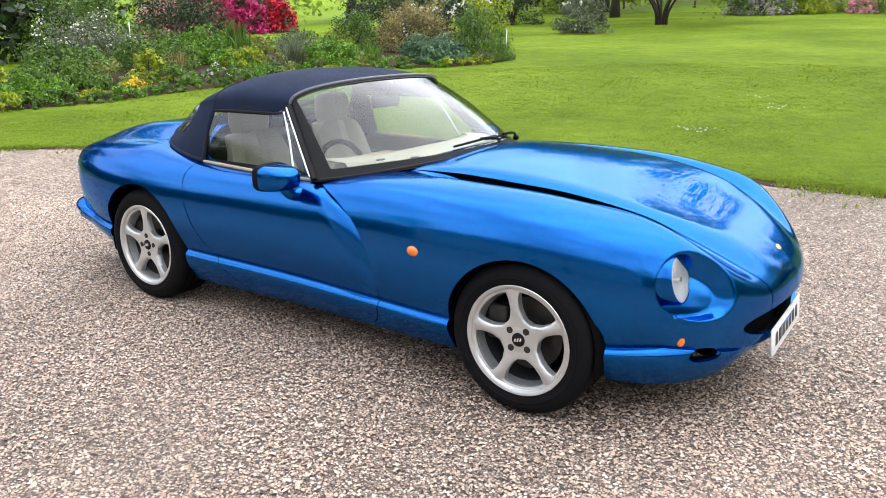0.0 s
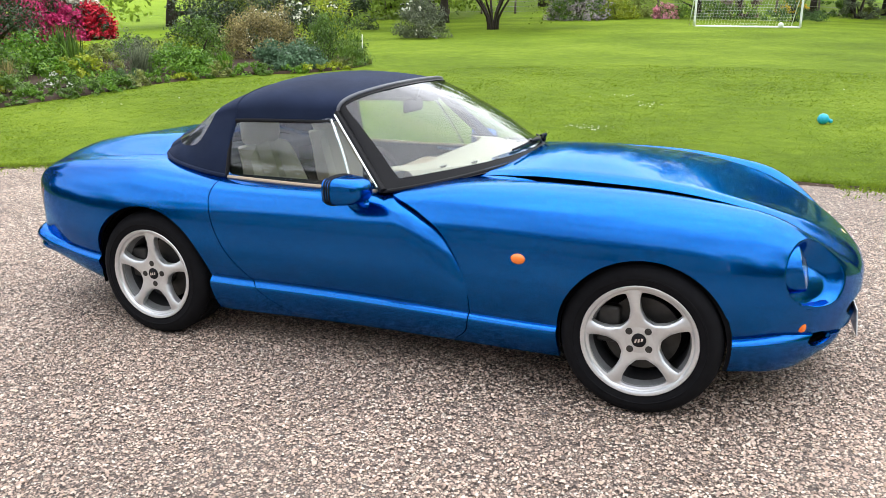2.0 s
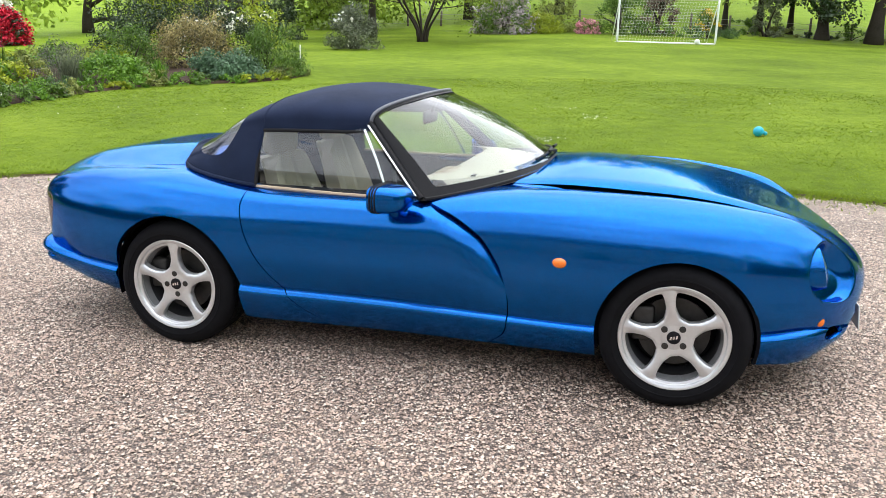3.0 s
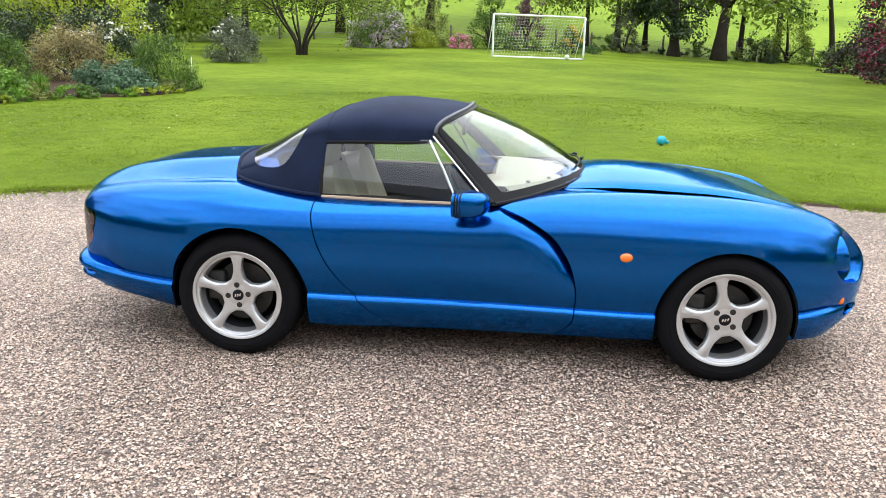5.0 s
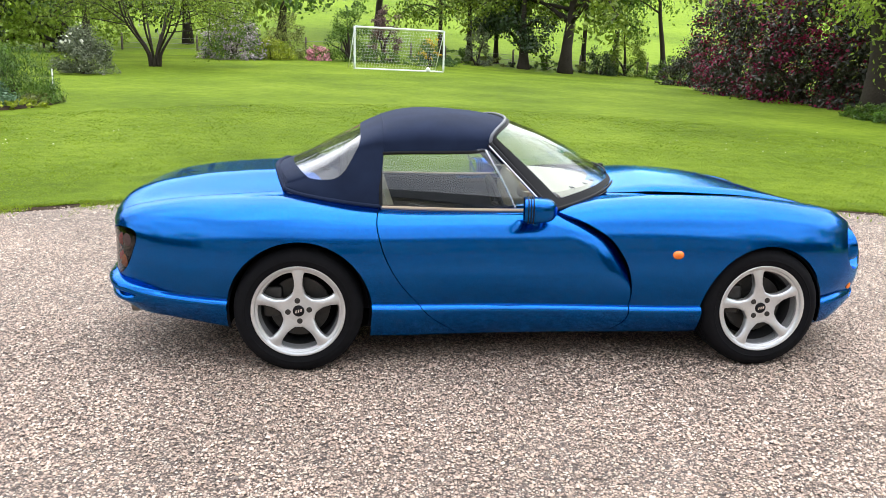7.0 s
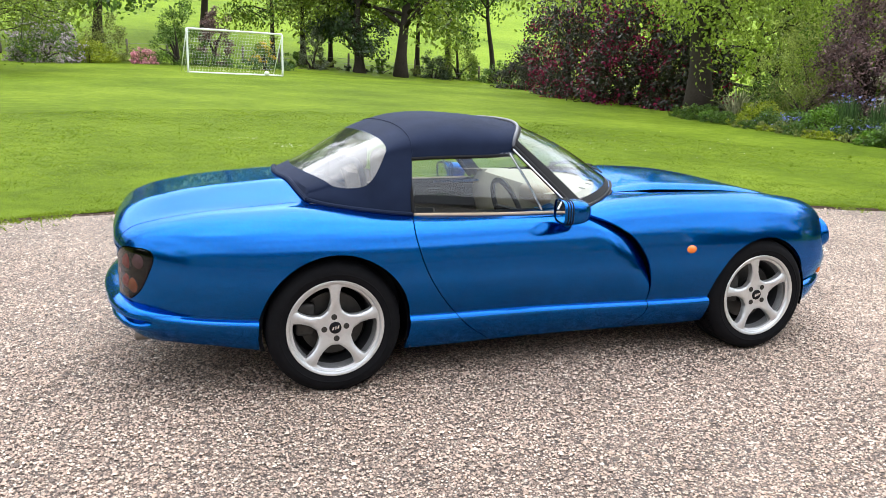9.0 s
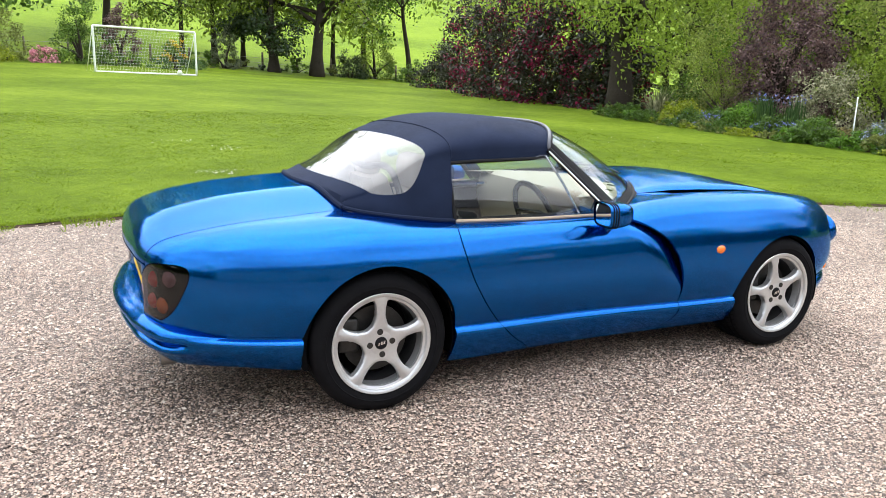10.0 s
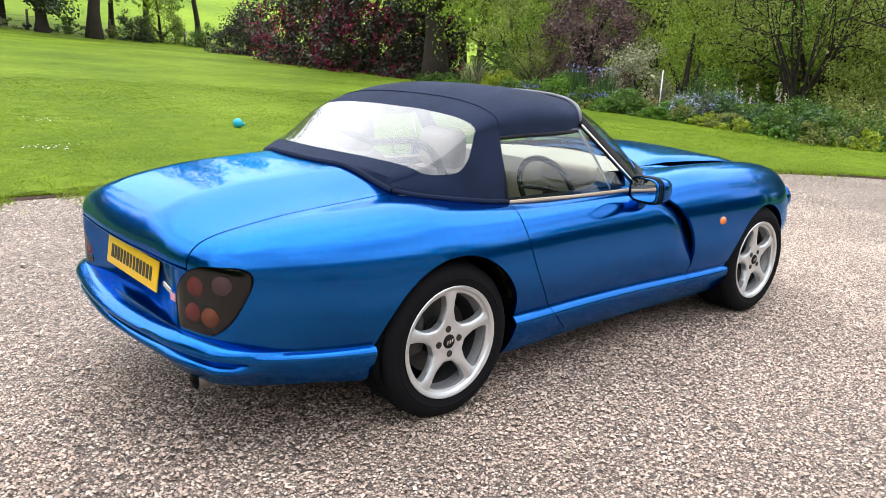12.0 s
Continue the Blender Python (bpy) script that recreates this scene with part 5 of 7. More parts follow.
# door mirrors ---------------------------------------------------------------------
for s in (-1, 1):
    mir = empty("door_mirror", parent=car)
    mir["label"] = "blue door mirror on a short black foot"
    n, m = 22, 9
    vv = []
    # a rounded pod, larger at its rear opening
    prof = [(-0.062, 0.96), (-0.048, 1.0), (-0.02, 1.0), (0.014, 0.98), (0.042, 0.92), (0.065, 0.80), (0.080, 0.60), (0.089, 0.33), (0.092, 0.02)]
    for i in range(n):
        a = 2 * math.pi * i / n
        cxn, szn = math.cos(a), math.sin(a)
        ey = 0.086 * math.copysign(abs(cxn) ** 0.55, cxn)
        ez = 0.057 * math.copysign(abs(szn) ** 0.55, szn)
        for px_, k_ in prof:
            vv.append((px_, ey * k_ - s * 0.018 * (px_ > 0) * px_ / 0.08, ez * k_))
    base = Matrix.Translation((1.105, s * 0.880, 0.803)) @ Matrix.Rotation(radians(9 * s), 4, "Z")
    pod_v = [base @ Vector(q) for q in vv]
    part("housing", bm_of(pod_v, grid_faces(n, m, wrap=True)), PAINT, mir)
    for dx in (-0.046, -0.034, -0.022):
        ring = []
        for i in range(n + 1):
            a = 2 * math.pi * i / n
            cxn, szn = math.cos(a), math.sin(a)
            ring.append(base @ Vector((dx, 0.0868 * math.copysign(abs(cxn) ** 0.55, cxn), 0.0578 * math.copysign(abs(szn) ** 0.55, szn))))
        tv, tf = tube([tuple(q) for q in ring], 0.0032, 5, cap=False)
        part("groove", bm_of(tv, tf), BLACK, mir, "black groove round the mirror housing")
    gv = [base @ Vector((-0.056, 0.073 * math.copysign(abs(math.cos(a)) ** 0.5, math.cos(a)), 0.047 * math.copysign(abs(math.sin(a)) ** 0.5, math.sin(a))))
          for a in np.linspace(0, 2 * math.pi, 28)[:-1]]
    mesh_ob("mirror_glass", [tuple(q) for q in gv], [tuple(range(27))], plain("mirror_silver", (0.85, 0.87, 0.88), 0.02, metal=1.0, vary=0.0), mir, "mirror glass", smooth=False)
    tv, tf = tube(polyline([(1.125, s * 0.765, 0.715), (1.115, s * 0.800, 0.722), (1.108, s * 0.825, 0.745), (1.105, s * 0.840, 0.775)], 8), [0.036, 0.033, 0.031, 0.030, 0.030, 0.030, 0.030, 0.028], 14)
    part("foot", bm_of(tv, tf), PAINT, mir)

# cabin -----------------------------------------------------------------------------
part("cabin_tub", bm_of(*join(([(-0.05, -0.62, 0.78), (1.5, -0.62, 0.78), (1.5, 0.62, 0.78), (-0.05, 0.62, 0.78), (0.0, -0.60, 0.25), (1.5, -0.60, 0.25), (1.5, 0.60, 0.25), (0.0, 0.60, 0.25)],
                              [(4, 5, 6, 7), (0, 1, 5, 4), (2, 3, 7, 6), (1, 2, 6, 5), (3, 0, 4, 7)]))), CARPET, car, "dark carpeted cabin", smooth=False)
part("rear_shelf", rounded_box(0.30, 1.16, 0.05, 0.02, (0.06, 0, 0.80)), CARPET, car, "dark carpeted rear shelf")


def seat(y):
    st = empty("seat", parent=car)
    st["label"] = "cream leather bucket seat with headrest"
    part("cushion", rounded_box(0.50, 0.46, 0.16, 0.06, (0.68, y, 0.42)), CREAM, st)
    n, m = 15, 11
    vv = []
    for i in range(n):
        t = i / (n - 1)
        z = 0.46 + 0.44 * t
        x = 0.50 - 0.14 * t
        hw = 0.235 - 0.05 * t ** 2
        for j in range(m):
            a = -1 + 2 * j / (m - 1)
            vv.append((x + 0.05 * abs(a) ** 2.5 + 0.015 * math.cos(a * 9), y + hw * a, z - 0.06 * abs(a) ** 4 * t))
    sv, sf = shell(np.array(vv), grid_faces(n, m), -0.09)
    part("backrest", bm_of(sv, sf), CREAM, st)
    part("headrest", rounded_box(0.10, 0.25, 0.17, 0.045, (0.335, y, 0.965)), CREAM, st)
    return st


seat(-0.33)
seat(0.33)
# dashboard: broad curved roll with a hooded binnacle
vv = []
for a in np.linspace(-1, 1, 31):
    y = 0.60 * a
    f = 1.665 - 0.36 * abs(a) ** 2.2
    for x, z in ((f - 0.02, 0.82), (f - 0.05, 0.845 + 0.018 * (1 - a * a)), (f - 0.22, 0.846 + 0.02 * (1 - a * a)), (1.20, 0.835), (1.17, 0.77), (1.165, 0.70), (1.20, 0.58), (1.24, 0.45)):
        vv.append((x, y, z))
dash = part("dashboard", bm_of(vv, grid_faces(31, 8)), CREAM, car, "cream leather dashboard")
for k, a in enumerate(np.linspace(-0.8, 0.8, 9)):
    part("vent", rounded_box(0.018, 0.045, 0.006, 0.002, (1.59 - 0.36 * abs(a) ** 2.2, 0.60 * a, 0.868 - 0.02 * a * a)), BLACK, dash, "small dark demist vent")
part("binnacle", rounded_box(0.12, 0.34, 0.09, 0.035, (1.20, -0.33, 0.80)), TAN, dash)
sw = empty("steering_wheel", parent=car)
ring = [(0, 0.175 * math.cos(a), 0.175 * math.sin(a)) for a in np.linspace(0, 2 * math.pi, 41)]
tilt = Matrix.Translation((1.02, -0.33, 0.72)) @ Matrix.Rotation(radians(-20), 4, "Y")
tv, tf = tube([tuple(tilt @ Vector(q)) for q in ring], 0.014, 8, cap=False)
part("steering_rim", bm_of(tv, tf), BLACK, sw)
for a in (0.0, math.pi, -math.pi / 2):
    tv, tf = tube([tuple(tilt @ Vector(q)) for q in ((0.02, 0, 0), (0, 0.17 * math.cos(a), 0.17 * math.sin(a)))], 0.012, 6)
    part("steering_spoke", bm_of(tv, tf), BLACK, sw)
tv, tf = tube([(1.03, -0.33, 0.715), (1.25, -0.33, 0.63)], 0.03, 10)
part("steering_column", bm_of(tv, tf), BLACK, sw)
part("centre_tunnel", rounded_box(1.1, 0.20, 0.26, 0.05, (0.85, 0, 0.42)), TAN, car, "tan centre tunnel")
for s in (-1, 1):
    part("door_card", rounded_box(0.85, 0.04, 0.40, 0.02, (0.80, s * 0.665, 0.56)), TAN, car, "tan leather door trim")
tv, tf = tube(polyline([(0.20, -0.50, 0.60), (0.20, -0.50, 0.88), (0.20, -0.44, 0.945), (0.20, 0, 0.96), (0.20, 0.44, 0.945), (0.20, 0.50, 0.88), (0.20, 0.50, 0.60)], 40), 0.016, 10)
part("roll_hoop", bm_of(tv, tf), BLACK, car, "black roll hoop behind the seats")
mi = part("rear_view_mirror", rounded_box(0.025, 0.22, 0.065, 0.018, (1.02, 0, 1.065)), BLACK, car, "black interior mirror")
tv, tf = tube([(1.03, 0, 1.09), (1.06, 0, 1.165)], 0.010, 8)
part("mirror_stem", bm_of(tv, tf), BLACK, mi)


# ---------------------------------------------------------------- planting
def leaf_cards(centres, spread, n, size, rng, droop=0.0, narrow=0.5, up=0.35):
    """n single leaves scattered in soft clumps round the centres."""
    centres = np.asarray(centres, float)
    pick = rng.integers(0, len(centres), n)
    off = rng.normal(0, 1, (n, 3))
    off /= np.linalg.norm(off, axis=1)[:, None] + 1e-9
    rad = spread * rng.random(n) ** 0.45
    c = centres[pick] + off * rad[:, None] * np.array([1, 1, 0.8])
    nrm = off + np.array([0, 0, up]) + rng.normal(0, 0.45, (n, 3))
    nrm /= np.linalg.norm(nrm, axis=1)[:, None] + 1e-9
    t = rng.normal(0, 1, (n, 3)) + np.array([0, 0, -droop])
    t -= nrm * np.sum(t * nrm, 1)[:, None]
    t /= np.linalg.norm(t, axis=1)[:, None] + 1e-9
    b = np.cross(nrm, t)
    L = size * rng.uniform(0.65, 1.35, n)[:, None]
    W = L * narrow * 0.5
    v = np.stack([c - t * L * 0.5, c + b * W + nrm * W * 0.3, c + t * L * 0.5, c - b * W + nrm * W * 0.3], 1).reshape(-1, 3)
    return v, np.arange(4 * n).reshape(-1, 4)


def mound_centres(rng, n, radii, lobes=7, flat=0.0):
    """Clump centres near the skin of an uneven mound standing on z = 0."""
    d = rng.normal(0, 1, (n, 3))
    d[:, 2] = np.abs(d[:, 2]) * 1.1 - 0.12
    d /= np.linalg.norm(d, axis=1)[:, None]
    lob = rng.normal(0, 1, (lobes, 3))
    lob[:, 2] = np.abs(lob[:, 2])
    lob /= np.linalg.norm(lob, axis=1)[:, None]
    bump = 0.80 + 0.30 * np.max(d @ lob.T, axis=1) ** 4 * rng.uniform(0.7, 1.0, n)
    r = bump * rng.uniform(0.62, 1.0, n)
    p = d * r[:, None] * np.array(radii)
    p[:, 2] = np.maximum(p[:, 2], 0.02) if not flat else np.clip(p[:, 2], 0.02, flat)
    return p


def shrub(name, x, y, radii, leaf, n, size, seed, label, category="shrub", clumps=60, flower=None, flowers=0, fsize=0.05, narrow=0.5, droop=0.0, lift=0.0, group="",
          flower_label="", spread=None, stems=5, lobes=7):
    rng = np.random.default_rng(seed)
    thing = empty(name, (x, y, float(ground_z(x, y)) + 0.02))
    tagged(thing, label, category, group)
    cen = mound_centres(rng, clumps, radii, lobes) + np.array([0, 0, lift])
    sp = spread if spread else 0.28 * min(radii)
    v, f = leaf_cards(cen, sp, n, size, rng, droop, narrow)
    v[:, 2] = np.maximum(v[:, 2], 0.0)
    tagged(big_mesh("foliage", v, f, leaf, thing), kind="stuff")
    pieces = []
    for k in range(stems):
        q = cen[rng.integers(0, len(cen))] * np.array([0.8, 0.8, 0.85])
        a = rng.normal(0, 0.08 * radii[0], 2)
        pieces.append(tube(polyline([(a[0], a[1], -0.05), (a[0] * 0.7 + q[0] * 0.3, a[1] * 0.7 + q[1] * 0.3, q[2] * 0.5), tuple(q)], 5), np.linspace(0.035, 0.008, 5) * max(0.5, radii[2]), 5))
    sv, sf = join(*pieces)
    tagged(mesh_ob("branchwork", sv, sf, BARK, thing), kind="stuff")
    if flower and flowers:
        skin = mound_centres(rng, max(30, flowers // 12), [r * 1.04 for r in radii], lobes) + np.array([0, 0, lift])
        fv, ff = leaf_cards(skin, 0.10 * min(radii) + fsize, flowers, fsize, rng, 0, 0.9, 0.6)
        fo = tagged(big_mesh("blossom", fv, ff, flower, thing), kind="stuff")
        if flower_label:
            fo["label"] = flower_label
    return thing


def spiky(name, x, y, h, n, leaf, seed, label, width=0.02, splay=0.5, category="plant", flower=None, flowers=0):
    """A clump of upright strap leaves, bent over at the tips."""
    rng = np.random.default_rng(seed)
    thing = empty(name, (x, y, float(ground_z(x, y)) + 0.01))
    tagged(thing, label, category)
    vs, fs = [], []
    for k in range(n):
        a, s = rng.uniform(0, 2 * math.pi), splay * rng.random() ** 0.7
        hh = h * rng.uniform(0.6, 1.1)
        ox, oy = rng.normal(0, 0.12 * h, 2)
        b = len(vs)
        side = np.array([-math.sin(a), math.cos(a)]) * width
        for i in range(5):
            t = i / 4
            out = s * hh * t ** 1.7
            z = hh * t * (1 - 0.35 * s * t)
            w = (1 - t) ** 0.7
            px, py = ox + math.cos(a) * out, oy + math.sin(a) * out
            vs += [(px - side[0] * w, py - side[1] * w, z), (px + side[0] * w, py + side[1] * w, z)]
        fs += [(b + 2 * i, b + 2 * i + 1, b + 2 * i + 3, b + 2 * i + 2) for i in range(4)]
    tagged(big_mesh("foliage", vs, fs, leaf, thing), kind="stuff")
    if flower:
        cen = np.stack([rng.normal(0, 0.25 * h, 40), rng.normal(0, 0.25 * h, 40), rng.uniform(0.8, 1.05, 40) * h], 1)
        fv, ff = leaf_cards(cen, 0.06, flowers, 0.05, rng, 0, 0.8)
        tagged(big_mesh("blossom", fv, ff, flower, thing), kind="stuff")
    return thing


def spires(name, x, y, h, n, mat, stem_mat, seed, label):
    """Upright flower spikes on thin stems."""
    rng = np.random.default_rng(seed)
    thing = empty(name, (x, y, float(ground_z(x, y))))
    tagged(thing, label, "flowers")
    vs, fs, st = [], [], []
    cen = []
    for k in range(n):
        ox, oy = rng.normal(0, 0.6, 2)
        hh = h * rng.uniform(0.55, 1.15)
        st.append(tube([(ox, oy, 0), (ox + rng.normal(0, 0.03), oy, hh)], 0.008, 4))
        for q in np.linspace(0.62, 1.0, 9):
            cen.append((ox, oy, hh * q))
    v, f = join(*st)
    tagged(mesh_ob("branchwork", v, f, stem_mat, thing), kind="stuff")
    fv, ff = leaf_cards(np.array(cen), 0.035, n * 30, 0.038, rng, 0.3, 0.8)
    tagged(big_mesh("blossom", fv, ff, mat, thing), kind="stuff")
    lv, lf = leaf_cards(np.array([(c[0], c[1], c[2] * 0.3) for c in cen]), 0.18, n * 60, 0.10, rng)
    tagged(big_mesh("foliage", lv, lf, stem_mat, thing), kind="stuff")
    return thing


def tree(name, x, y, height, spread, trunk_r, leaf, n, size, seed, label, fork=0.3, bark=BARK, stems=1, limbs=9, crown_low=0.35, clump=None, droop=0.3, narrow=0.55, lean=0.0, levels=2):
    rng = np.random.default_rng(seed)
    thing = empty(name, (x, y, float(ground_z(x, y)) - 0.05))
    tagged(thing, label, "tree")
    pieces, tips = [], []
    for s in range(stems):
        a0 = 2 * math.pi * s / max(1, stems) + rng.uniform(-0.4, 0.4)
        out = 0.0 if stems == 1 else spread * 0.45
        top = np.array([math.cos(a0) * out + lean, math.sin(a0) * out, height * (0.95 if stems == 1 else rng.uniform(0.7, 0.95))])
        r0 = trunk_r if stems == 1 else trunk_r * 0.55
        base = np.array([math.cos(a0), math.sin(a0), 0]) * (0 if stems == 1 else max(trunk_r * 0.7, 0.04 * height) * rng.uniform(0.3, 1.2))
        mid = base * 0.5 + top * (np.array([0.30, 0.30, 0.45]) if stems == 1 else np.array([0.55, 0.55, 0.40])) + rng.normal(0, 0.04 * height, 3) * np.array([1, 1, 0.3])
        line = polyline([base + np.array([0, 0, -0.1]), base * 1.1 + np.array([0, 0, height * 0.06]), mid, top], 16)
        rr = np.linspace(1, 0.12, 16) ** 1.1 * r0
        rr[0], rr[1] = r0 * 1.45, r0 * 1.15
        pieces.append(tube(line, rr, 9))
        for k in range(limbs if stems == 1 else max(2, limbs // 2)):
            t = rng.uniform(fork, 0.95)
            i = int(t * 15)
            o = line[i]
            ang = rng.uniform(0, 2 * math.pi) if stems == 1 else a0 + rng.normal(0, 0.8)
            reach = spread * (1.05 - 0.55 * max(0, t - crown_low)) * rng.uniform(0.65, 1.05)
            end = o + np.array([math.cos(ang) * reach, math.sin(ang) * reach, height * rng.uniform(0.02, 0.16) - droop * 0.08 * height])
            bend = o * 0.5 + end * 0.5 + np.array([0, 0, height * 0.06]) + rng.normal(0, 0.03 * height, 3)
            lim = polyline([o, bend, end], 8)
            pieces.append(tube(lim, np.linspace(rr[i] * 0.55, 0.02, 8), 6))
            tips += [lim[4], lim[5], lim[6], lim[7]]
            for m in range(levels):
                b = lim[rng.integers(3, 8)]
                e = b + rng.normal(0, 0.22 * spread, 3) + np.array([0, 0, 0.03 * height])
                pieces.append(tube([b, (b + e) / 2 + rng.normal(0, 0.04 * spread, 3), e], [rr[i] * 0.18 + 0.012, 0.012, 0.006], 4))
                tips += [e, (b + e) / 2]
        tips.append(top)
    sv, sf = join(*pieces)
    mesh_ob("trunk", sv, sf, bark, thing)
    tips = np.array(tips)
    v, f = leaf_cards(tips, clump or 0.26 * spread, n, size, rng, droop, narrow)
    tagged(big_mesh("crown", v, f, leaf, thing), kind="stuff")
    return thing


L_GREEN = leafy("mid_green_leaf", (0.032, 0.070, 0.009), (0.145, 0.26, 0.032))
L_BRIGHT = leafy("bright_green_leaf", (0.05, 0.13, 0.008), (0.19, 0.36, 0.03))
L_LIME = leafy("lime_leaf", (0.14, 0.20, 0.008), (0.42, 0.48, 0.03))
L_DARK = leafy("dark_green_leaf", (0.010, 0.022, 0.008), (0.04, 0.075, 0.02), 0.35, 0.15)
L_BLUEGREEN = leafy("blue_green_leaf", (0.03, 0.068, 0.018), (0.115, 0.21, 0.06))
L_DUSK = leafy("dusky_leaf", (0.012, 0.014, 0.010), (0.045, 0.046, 0.024), 0.4, 0.15)
L_GREY = leafy("grey_green_leaf", (0.06, 0.075, 0.04), (0.22, 0.25, 0.15))
L_SAGE = leafy("sage_leaf", (0.04, 0.085, 0.04), (0.14, 0.25, 0.13))
L_BRONZE = leafy("bronze_leaf", (0.08, 0.072, 0.024), (0.42, 0.35, 0.14))
L_PURPLE = leafy("purple_leaf", (0.05, 0.028, 0.032), (0.30, 0.185, 0.18), 0.45, 0.35)
L_OAK = leafy("young_oak_leaf", (0.07, 0.12, 0.01), (0.26, 0.34, 0.04))
L_WOOD = leafy("woodland_leaf", (0.12, 0.19, 0.018), (0.44, 0.58, 0.085), 0.45, 0.6)
L_OLIVE = leafy("olive_leaf", (0.09, 0.115, 0.02), (0.32, 0.36, 0.09))
L_GLADE = leafy("glade_leaf", (0.13, 0.17, 0.03), (0.50, 0.58, 0.15), 0.45, 0.6)
L_CREAM = leafy("cream_edged_leaf", (0.10, 0.12, 0.05), (0.50, 0.48, 0.30), 0.5, 0.3)
F_MAGENTA = leafy("magenta_petal", (0.38, 0.015, 0.10), (0.75, 0.06, 0.25), 0.6, 0.25)
F_PINK = leafy("pink_petal", (0.55, 0.18, 0.25), (0.85, 0.42, 0.48), 0.6, 0.25)
F_PALEPINK = leafy("pale_pink_petal", (0.60, 0.40, 0.42), (0.85, 0.70, 0.70), 0.6, 0.25)
F_RED = leafy("red_petal", (0.42, 0.008, 0.03), (0.78, 0.03, 0.07), 0.6, 0.25)
F_CRIMSON = leafy("crimson_petal", (0.10, 0.006, 0.028), (0.32, 0.014, 0.078), 0.6, 0.2)
F_WHITE = leafy("white_petal", (0.6, 0.6, 0.48), (0.85, 0.85, 0.75), 0.6, 0.25)
F_LILAC = leafy("lilac_petal", (0.24, 0.19, 0.23), (0.60, 0.50, 0.55), 0.6, 0.25)
F_YELLOW = leafy("yellow_petal", (0.6, 0.36, 0.01), (0.85, 0.62, 0.04), 0.6, 0.25)
F_BLUE = leafy("blue_petal", (0.12, 0.14, 0.42), (0.38, 0.42, 0.78), 0.6, 0.25)
F_PALEBLUE = leafy("pale_blue_petal", (0.22, 0.28, 0.42), (0.50, 0.58, 0.72), 0.6, 0.25)


def bed(name, pts, label):
    """Dug soil with a slightly domed surface."""
    ring = polyline(pts + [pts[0]], 90)[:-1]
    c = ring.mean(axis=0)
    vs = []
    for q in ring:
        for t, lift in ((1.0, 0.0), (0.97, 0.05), (0.7, 0.075), (0.35, 0.08), (0.02, 0.08)):
            x, y = c + (q - c) * t
            vs.append((x, y, float(ground_z(x, y)) + lift + 0.02 + 0.012 * noise.noise(Vector((x * 3, y * 3, 0)))))
    ob = mesh_ob(name, vs, grid_faces(len(ring), 5, wrap=True), SOIL)
    tagged(ob, label, "flower bed", kind="structure")


bed("bed_west", [(-10.2, 2.6), (-9.95, 5.2), (-9.65, 7.9), (-9.6, 10.2), (-8.9, 12.2), (-7.4, 13.2), (-6.9, 15.0), (-8.0, 17.0), (-11, 18.6), (-14.5, 19.0), (-17, 15), (-18, 9), (-16, 3)],
    "dark soil bed crowded with shrubs")
bed("bed_east", [(15.3, 18.4), (14.7, 15), (14.5, 12), (14.5, 9.2), (14.45, 7.2), (14.3, 5.6), (13.9, 4.0), (13.8, 2.6), (15.2, 0.5), (20, -3), (26, 4), (26, 14), (22, 20), (17, 20.5)],
    "dark soil border with flowers along the lawn")

# the western bed, front to back
shrub("low_plant", -10.9, 4.3, (0.9, 0.9, 0.55), L_BRIGHT, 3200, 0.07, 21, "green leafy perennials at the bed's edge", "perennials")
shrub("low_plant", -11.6, 5.6, (1.1, 1.0, 0.75), L_GREEN, 4200, 0.075, 22, "broad green leafy perennials", "perennials", narrow=0.45)
shrub("low_plant", -10.8, 6.5, (0.35, 0.35, 0.25), L_LIME, 500, 0.06, 23, "yellow flowering edging plant", "flowers", flower=F_YELLOW, flowers=420, fsize=0.06)
shrub("low_plant", -10.5, 5.4, (0.45, 0.6, 0.22), L_LIME, 700, 0.05, 24, "yellow-green edging plant in the bed", "perennials")
shrub("low_plant", -10.9, 7.6, (0.7, 0.6, 0.45), L_GREEN, 1400, 0.08, 25, "mixed green perennials in the bed", "perennials")
shrub("low_plant", -10.7, 8.7, (0.5, 0.5, 0.35), L_GREEN, 900, 0.07, 26, "low white flowering plant", "flowers", flower=F_WHITE, flowers=260, fsize=0.05)
shrub("low_plant", -10.5, 9.6, (0.6, 0.5, 0.35), L_BRIGHT, 1100, 0.07, 27, "low lime green perennials", "perennials")
shrub("low_plant", -10.6, 10.4, (0.5, 0.5, 0.35), L_BLUEGREEN, 800, 0.07, 28, "low green edging plant", "perennials")
shrub("white_flowering_shrub", -15.6, 8.5, (1.6, 1.5, 1.75), L_GREY, 7000, 0.07, 29, "grey-green shrub dotted with white flowers", flower=F_WHITE, flowers=420, fsize=0.06)
shrub("shrub", -13.2, 6.4, (1.4, 1.2, 1.0), L_GREEN, 4200, 0.09, 30, "dark green leafy shrub in the bed")
shrub("shrub", -13.6, 9.2, (1.1, 1.1, 1.3), L_GREEN, 3800, 0.08, 31, "green leafy shrub beside a white cane")
shrub("shrub", -14.2, 10.9, (1.2, 1.0, 1.1), L_BRIGHT, 3200, 0.09, 32, "light green shrub behind strap leaves")
spiky("iris_clump", -14.2, 12.2, 1.25, 160, L_GREEN, 33, "upright green strap-leaved iris clump", 0.025, 0.28)
spiky("grass_clump", -12.6, 9.0, 0.7, 140, L_BRONZE, 34, "bronze grassy clump in the bed", 0.012, 0.6)
